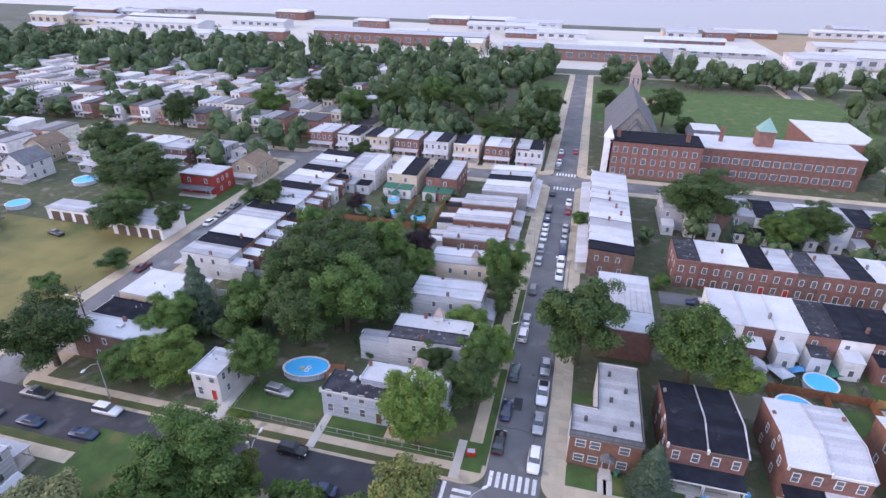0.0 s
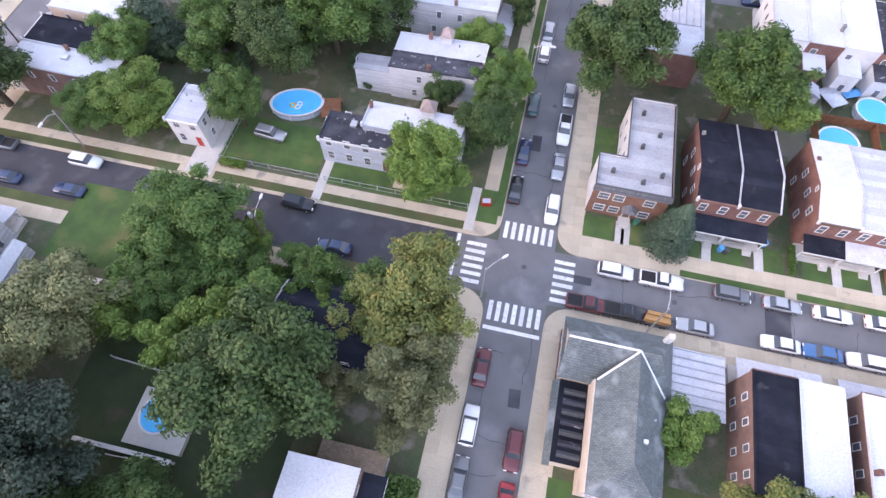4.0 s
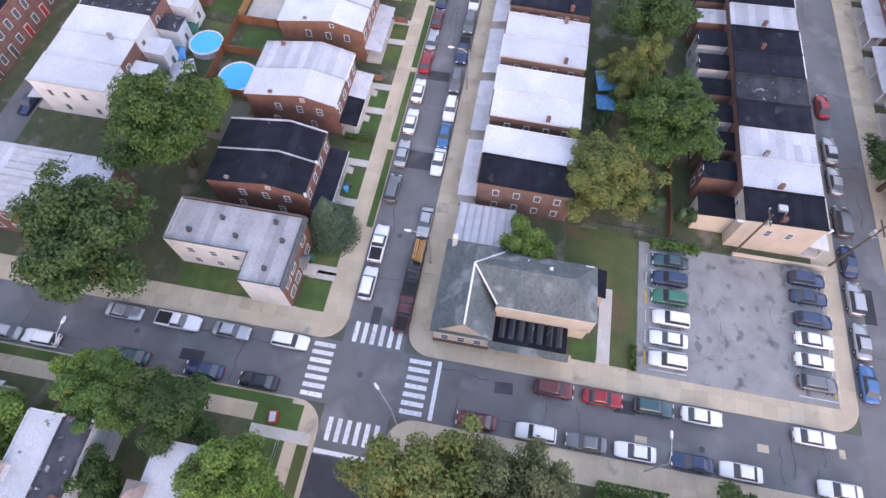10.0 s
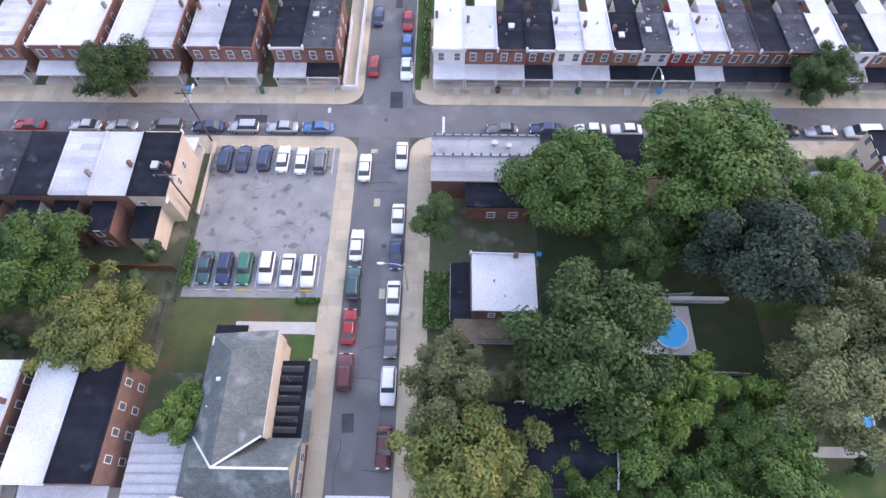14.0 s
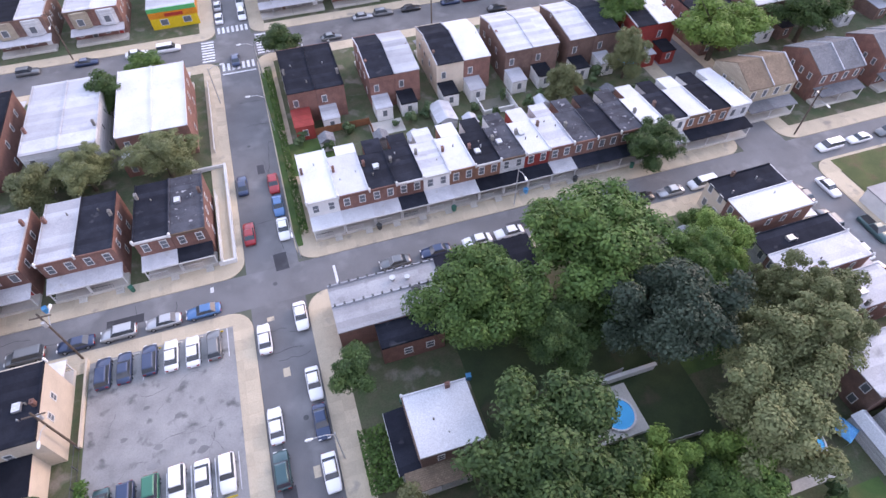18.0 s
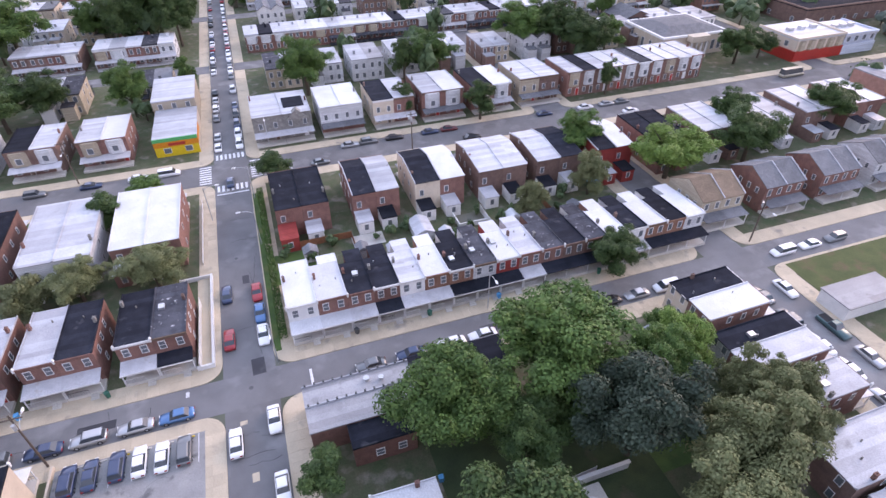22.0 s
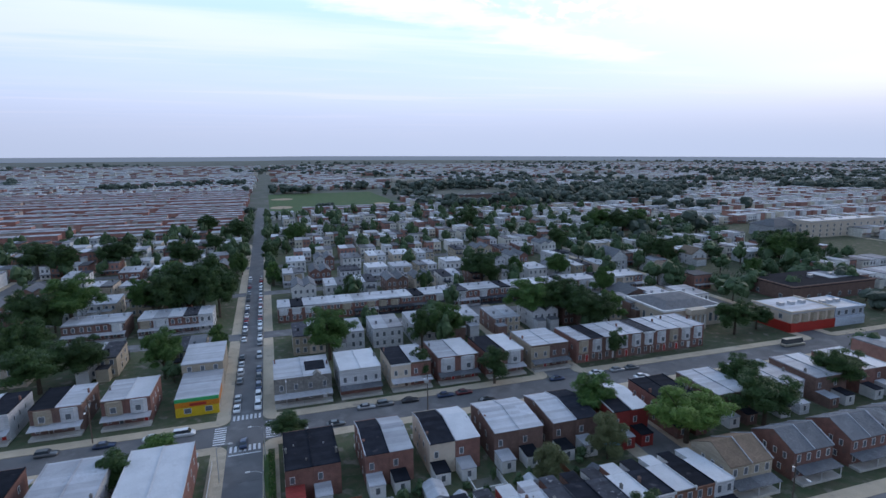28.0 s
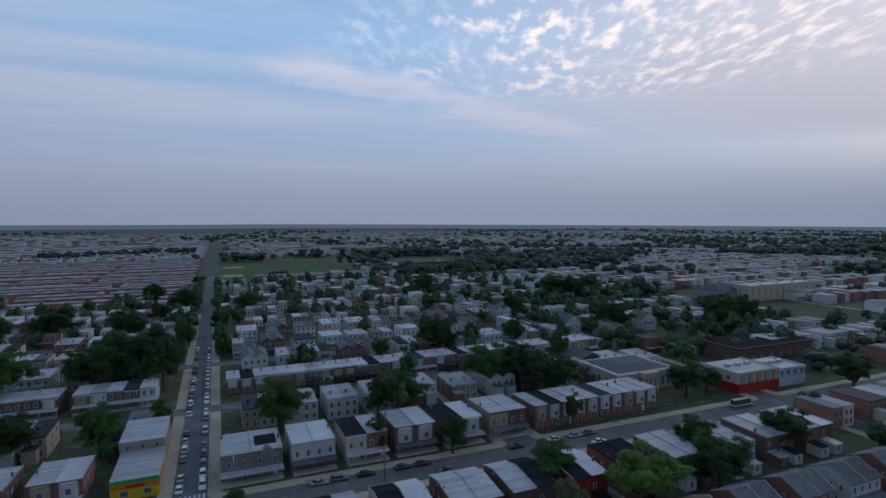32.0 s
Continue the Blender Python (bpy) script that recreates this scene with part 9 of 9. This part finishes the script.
def lot_cracks():
    """Tar-dark cracks that wander over the parking lot."""
    g = random.Random(21)
    for n in range(16):
        x, y = g.uniform(8, 24), g.uniform(-51, -38)
        a = g.choice((0, 0, math.pi / 2)) + g.uniform(-0.3, 0.3)
        pts = []
        for k in range(g.randint(5, 9)):
            pts.append((x, y, a))
            a += g.uniform(-0.5, 0.5)
            x, y = x + math.cos(a) * 0.7, y + math.sin(a) * 0.7
        s = Shape()
        for (x0, y0, a0), (x1, y1, a1) in zip(pts, pts[1:]):
            w = g.uniform(0.012, 0.03)
            s.box(min(x0, x1) - w * abs(math.sin(a1)), min(y0, y1) - w * abs(math.cos(a1)), 0.14, max(x0, x1) + w * abs(math.sin(a1)), max(y0, y1) + w * abs(math.cos(a1)), 0.149) if min(abs(x1 - x0), abs(y1 - y0)) < 0.12 else s.poly([(x0 - w * math.sin(a1), y0 + w * math.cos(a1), 0.149), (x0 + w * math.sin(a1), y0 - w * math.cos(a1), 0.149), (x1 + w * math.sin(a1), y1 - w * math.cos(a1), 0.149), (x1 - w * math.sin(a1), y1 + w * math.cos(a1), 0.149)])
        if all(7.2 < p[0] < 24.8 and -55.5 < p[1] < -33 for p in pts):
            solid("lot_crack", s, M["asphalt_old"], "dark wandering crack in the lot surface", "crack", kind="structure")
    for x, y, r in ((14.2, -45.2, 0.5), (18.0, -47.5, 0.4), (12.6, -41.3, 0.55), (16.5, -41.8, 0.6), (13.5, -49.5, 0.4), (20.6, -44.0, 0.45), (17.1, -39.6, 0.7), (11.4, -39.8, 0.7)):
        ring = [(r * g.uniform(0.6, 1.2) * math.cos(2 * math.pi * i / 11), r * g.uniform(0.5, 0.9) * math.sin(2 * math.pi * i / 11), 0) for i in range(11)]
        solid("oil_stain", Shape().poly(ring), M["asphalt_old"], "dark oil stain on the parking lot", "stain", pose(x, y, 0.1495), kind="structure")


lot_cracks()


def road_cracks():
    """Tar-sealed cracks that wander along and across the streets near the crossing."""
    g = random.Random(33)
    for n in range(64):
        along = g.random() < 0.5
        if n % 2:
            x, y, a = g.uniform(-3.2, 3.2), g.uniform(-110, 60), math.pi / 2
        else:
            x, y, a = g.uniform(9, 90), g.uniform(-3.0, 3.6) - (62 if g.random() < 0.4 else 0), 0.0
        if not along:
            a += math.pi / 2
        if -9 < y < 9 and abs(x) < 9:
            continue
        s = Shape()
        for k in range(g.randint(6, 14) if along else g.randint(4, 7)):
            b = a + g.uniform(-0.35, 0.35)
            u, v = x + math.cos(b) * 0.9, y + math.sin(b) * 0.9
            w = g.uniform(0.02, 0.045)
            s.poly([(x - w * math.sin(b), y + w * math.cos(b), 0), (x + w * math.sin(b), y - w * math.cos(b), 0), (u + w * math.sin(b), v - w * math.cos(b), 0), (u - w * math.sin(b), v + w * math.cos(b), 0)])
            s.f[-1] = tuple(reversed(s.f[-1]))
            if abs(y) > 9 and y > -57 and abs(u) > 3.7 or y < -66 and abs(u) > 3.7:
                break
            x, y = u, v
        solid("road_crack", s, M["asphalt_new"], "tar-sealed crack wandering over the street", "crack", pose(0, 0, 0.0075), kind="structure")


road_cracks()


for x, y0, y1 in ((60.9, 8.0, 11.1), (47.3, 9.2, 12.6), (76.0, 8.0, 11.0)):
    solid("garden_wall", Shape().box(-0.2, 0, -0.1, 0.2, y1 - y0, 0.75).box(-0.24, -0.04, 0.75, 0.24, y1 - y0 + 0.04, 0.84), M["brick_orange"], "low orange brick wall between front gardens", "wall", pose(x, y0, 0.14), "garden walls")
patch("lawn", 6.9, -27.2, 9.6, -24.2, "grass", "small green lawn beside the hall", "lawn", 0.15)
patch("path", 7.0, -28.9, 17.2, -27.3, "concrete_pale", "pale concrete path along the hall", "path", 0.152)
patch("path", -59.5, -14.6, -44, -13.4, "concrete_pale", "pale garden path by the round pool", "path", 0.152)
hedge(70.4, 10.2, 72.4, 12.0, 1.3, "rust")
hedge(24.2, -40, 25.2, -33.5, 1.2)
hedge(6.8, -32.0, 9.8, -31.4, 0.6)


def patio_wall():
    root = thing("patio_wall", "low white wall round the raised side patio", "wall", pose(0, 0, 0.12))
    part("wall", Shape().box(4.9, -90.6, -0.1, 5.2, -67.9, 0.8), M["stucco_white"], root)
    part("wall", Shape().box(5.2, -68.2, -0.1, 7.5, -67.9, 0.8), M["stucco_white"], root)
    part("wall", Shape().box(5.2, -90.6, -0.1, 10.6, -90.3, 0.8), M["stucco_white"], root)
    part("coping", Shape().box(4.85, -90.65, 0.8, 5.25, -67.85, 0.88), M["stucco_white"], root)
    part("patio", Shape().box(5.2, -90.3, -0.05, 7.5, -68.2, 0.18), M["concrete"], root)


patio_wall()


def deck_and_chairs():
    root = thing("pool_deck", "reddish wooden deck beside the oval pool", "deck", pose(-34.0, 18.4, 0.12, 0, 0, 14))
    for k in range(9):
        part("plank", Shape().box(0, k * 0.42, 1.05, 3.0, k * 0.42 + 0.39, 1.12), M["fence_wood"], root)
    for x, y in ((0.1, 0.1), (2.9, 0.1), (0.1, 3.6), (2.9, 3.6)):
        part("post", Shape().box(x - 0.06, y - 0.06, 0, x + 0.06, y + 0.06, 2.0), M["fence_wood"], root)
    part("rail", Shape().box(2.86, 0.1, 1.9, 2.94, 3.6, 2.0), M["fence_wood"], root)
    for x, y, a in ((-19.4, 10.2, 20), (-18.0, 11.8, -30), (-19.3, 13.0, 60)):
        ch = thing("garden_chair", "red plastic garden chair on the terrace", "chair", pose(x, y, 0.35, 0, 0, a), "terrace chairs")
        part("seat", Shape().box(-0.28, -0.28, 0.38, 0.28, 0.28, 0.44), M["plastic_red"], ch)
        part("backrest", Shape().hexa([(-0.28, 0.24, 0.44), (0.28, 0.24, 0.44), (0.28, 0.29, 0.44), (-0.28, 0.29, 0.44), (-0.26, 0.36, 0.95), (0.26, 0.36, 0.95), (0.26, 0.4, 0.95), (-0.26, 0.4, 0.95)]), M["plastic_red"], ch)
        for u in (-0.24, 0.24):
            for v in (-0.24, 0.24):
                part("leg", Shape().box(u - 0.03, v - 0.03, 0, u + 0.03, v + 0.03, 0.38), M["plastic_red"], ch)


deck_and_chairs()


def bin_at(x, y, m="tarp_green"):
    root = thing("wheelie_bin", "plastic household bin standing by a wall", "bin", pose(x, y, 0.13, 0, 0, (x * 29) % 90), "household bins")
    part("tub", Shape().hexa([(-0.24, -0.26, 0), (0.24, -0.26, 0), (0.24, 0.26, 0), (-0.24, 0.26, 0), (-0.3, -0.33, 1.0), (0.3, -0.33, 1.0), (0.3, 0.33, 1.0), (-0.3, 0.33, 1.0)]), M[m], root)
    part("lid", Shape().box(-0.32, -0.35, 1.0, 0.32, 0.35, 1.07), M[m], root)


for k, (x, y) in enumerate(((24.6, 11.8), (25.6, 9.4), (26.3, 9.2), (14.2, 11.0), (31.4, 11.6), (46.6, 11.5), (20, -67.2), (31.6, -67.2), (-17.4, -67.6), (-30, -67.6), (-42.8, -67.6), (-52, -67.6), (-63, -67.6), (24.4, -7.4), (36.4, -7.4), (-13, -38), (-22, -38.5))):
    bin_at(x, y, ("tarp_green", "tarp_blue", "steel_dark")[k % 3])


def box_sign():
    root = thing("play_box", "small red and blue toy box on the corner lawn", "toy box", pose(-6.6, 9.6, 0.14, 0, 0, 10))
    part("box", Shape().box(-0.7, -0.5, 0, 0.7, 0.5, 0.7), M["plastic_red"], root)
    part("lid", Shape().box(-0.55, -0.35, 0.7, 0.55, 0.35, 0.78), M["siding_blue"], root)


box_sign()
for k in range(12):  # wheel stops of the lot
    x, y = 8.8 + 2.75 * (k % 6), (-33.2 if k < 6 else -56.0)
    solid("wheel_stop", Shape().hexa([(-0.9, -0.1, 0), (0.9, -0.1, 0), (0.9, 0.1, 0), (-0.9, 0.1, 0), (-0.85, -0.06, 0.13), (0.85, -0.06, 0.13), (0.85, 0.06, 0.13), (-0.85, 0.06, 0.13)]), M["plastic_yellow" if k % 3 == 0 else "concrete_pale"], "low concrete wheel stop in the parking lot", "wheel stop", pose(x, y, 0.145), "wheel stops")
solid("lot_wall", Shape().box(25.3, -57, 0, 25.6, -44.6, 0.7), M["stucco_cream"], "low cream wall at the side of the lot", "wall", kind="structure")
# garden paths and front walks
for x in (11.6, 12.4, 23.3, 30.2, 40.3, 45.3, 55.5, 60.3):
    patch("path", x, 7.4, x + 1.2, 11.0, "concrete_pale", "narrow concrete front path", "path", 0.158)
for x in (-31, -8.9):
    patch("path", x, 4.8, x + 1.3, 12, "concrete_pale", "narrow concrete path to the house", "path", 0.158)

# flags of the pavements nearest the crossing, laid one by one
FLAG = {}
for sx0, sy0, sx1, sy1 in NEAR:
    nx, ny = max(1, round((sx1 - sx0) / 1.62)), max(1, round((sy1 - sy0) / 1.62))
    dx, dy = (sx1 - sx0) / nx, (sy1 - sy0) / ny
    key = (round(dx, 3), round(dy, 3))
    if key not in FLAG:
        FLAG[key] = Shape().hexa([(0.004, 0.004, -0.1), (dx - 0.004, 0.004, -0.1), (dx - 0.004, dy - 0.004, -0.1), (0.004, dy - 0.004, -0.1), (0.01, 0.01, 0), (dx - 0.01, 0.01, 0), (dx - 0.01, dy - 0.01, 0), (0.01, dy - 0.01, 0)]).mesh("flag", M["concrete_flag"])
    root = thing("pavement", "pavement of square worn concrete flags", "pavement", pose(sx0, sy0, 0.13), kind="structure")
    for i in range(nx):
        for j in range(ny):
            part("flag", FLAG[key], None, root, at=pose(i * dx, j * dy, rng.uniform(-0.003, 0.003), rng.uniform(-0.1, 0.1), rng.uniform(-0.1, 0.1), 0))
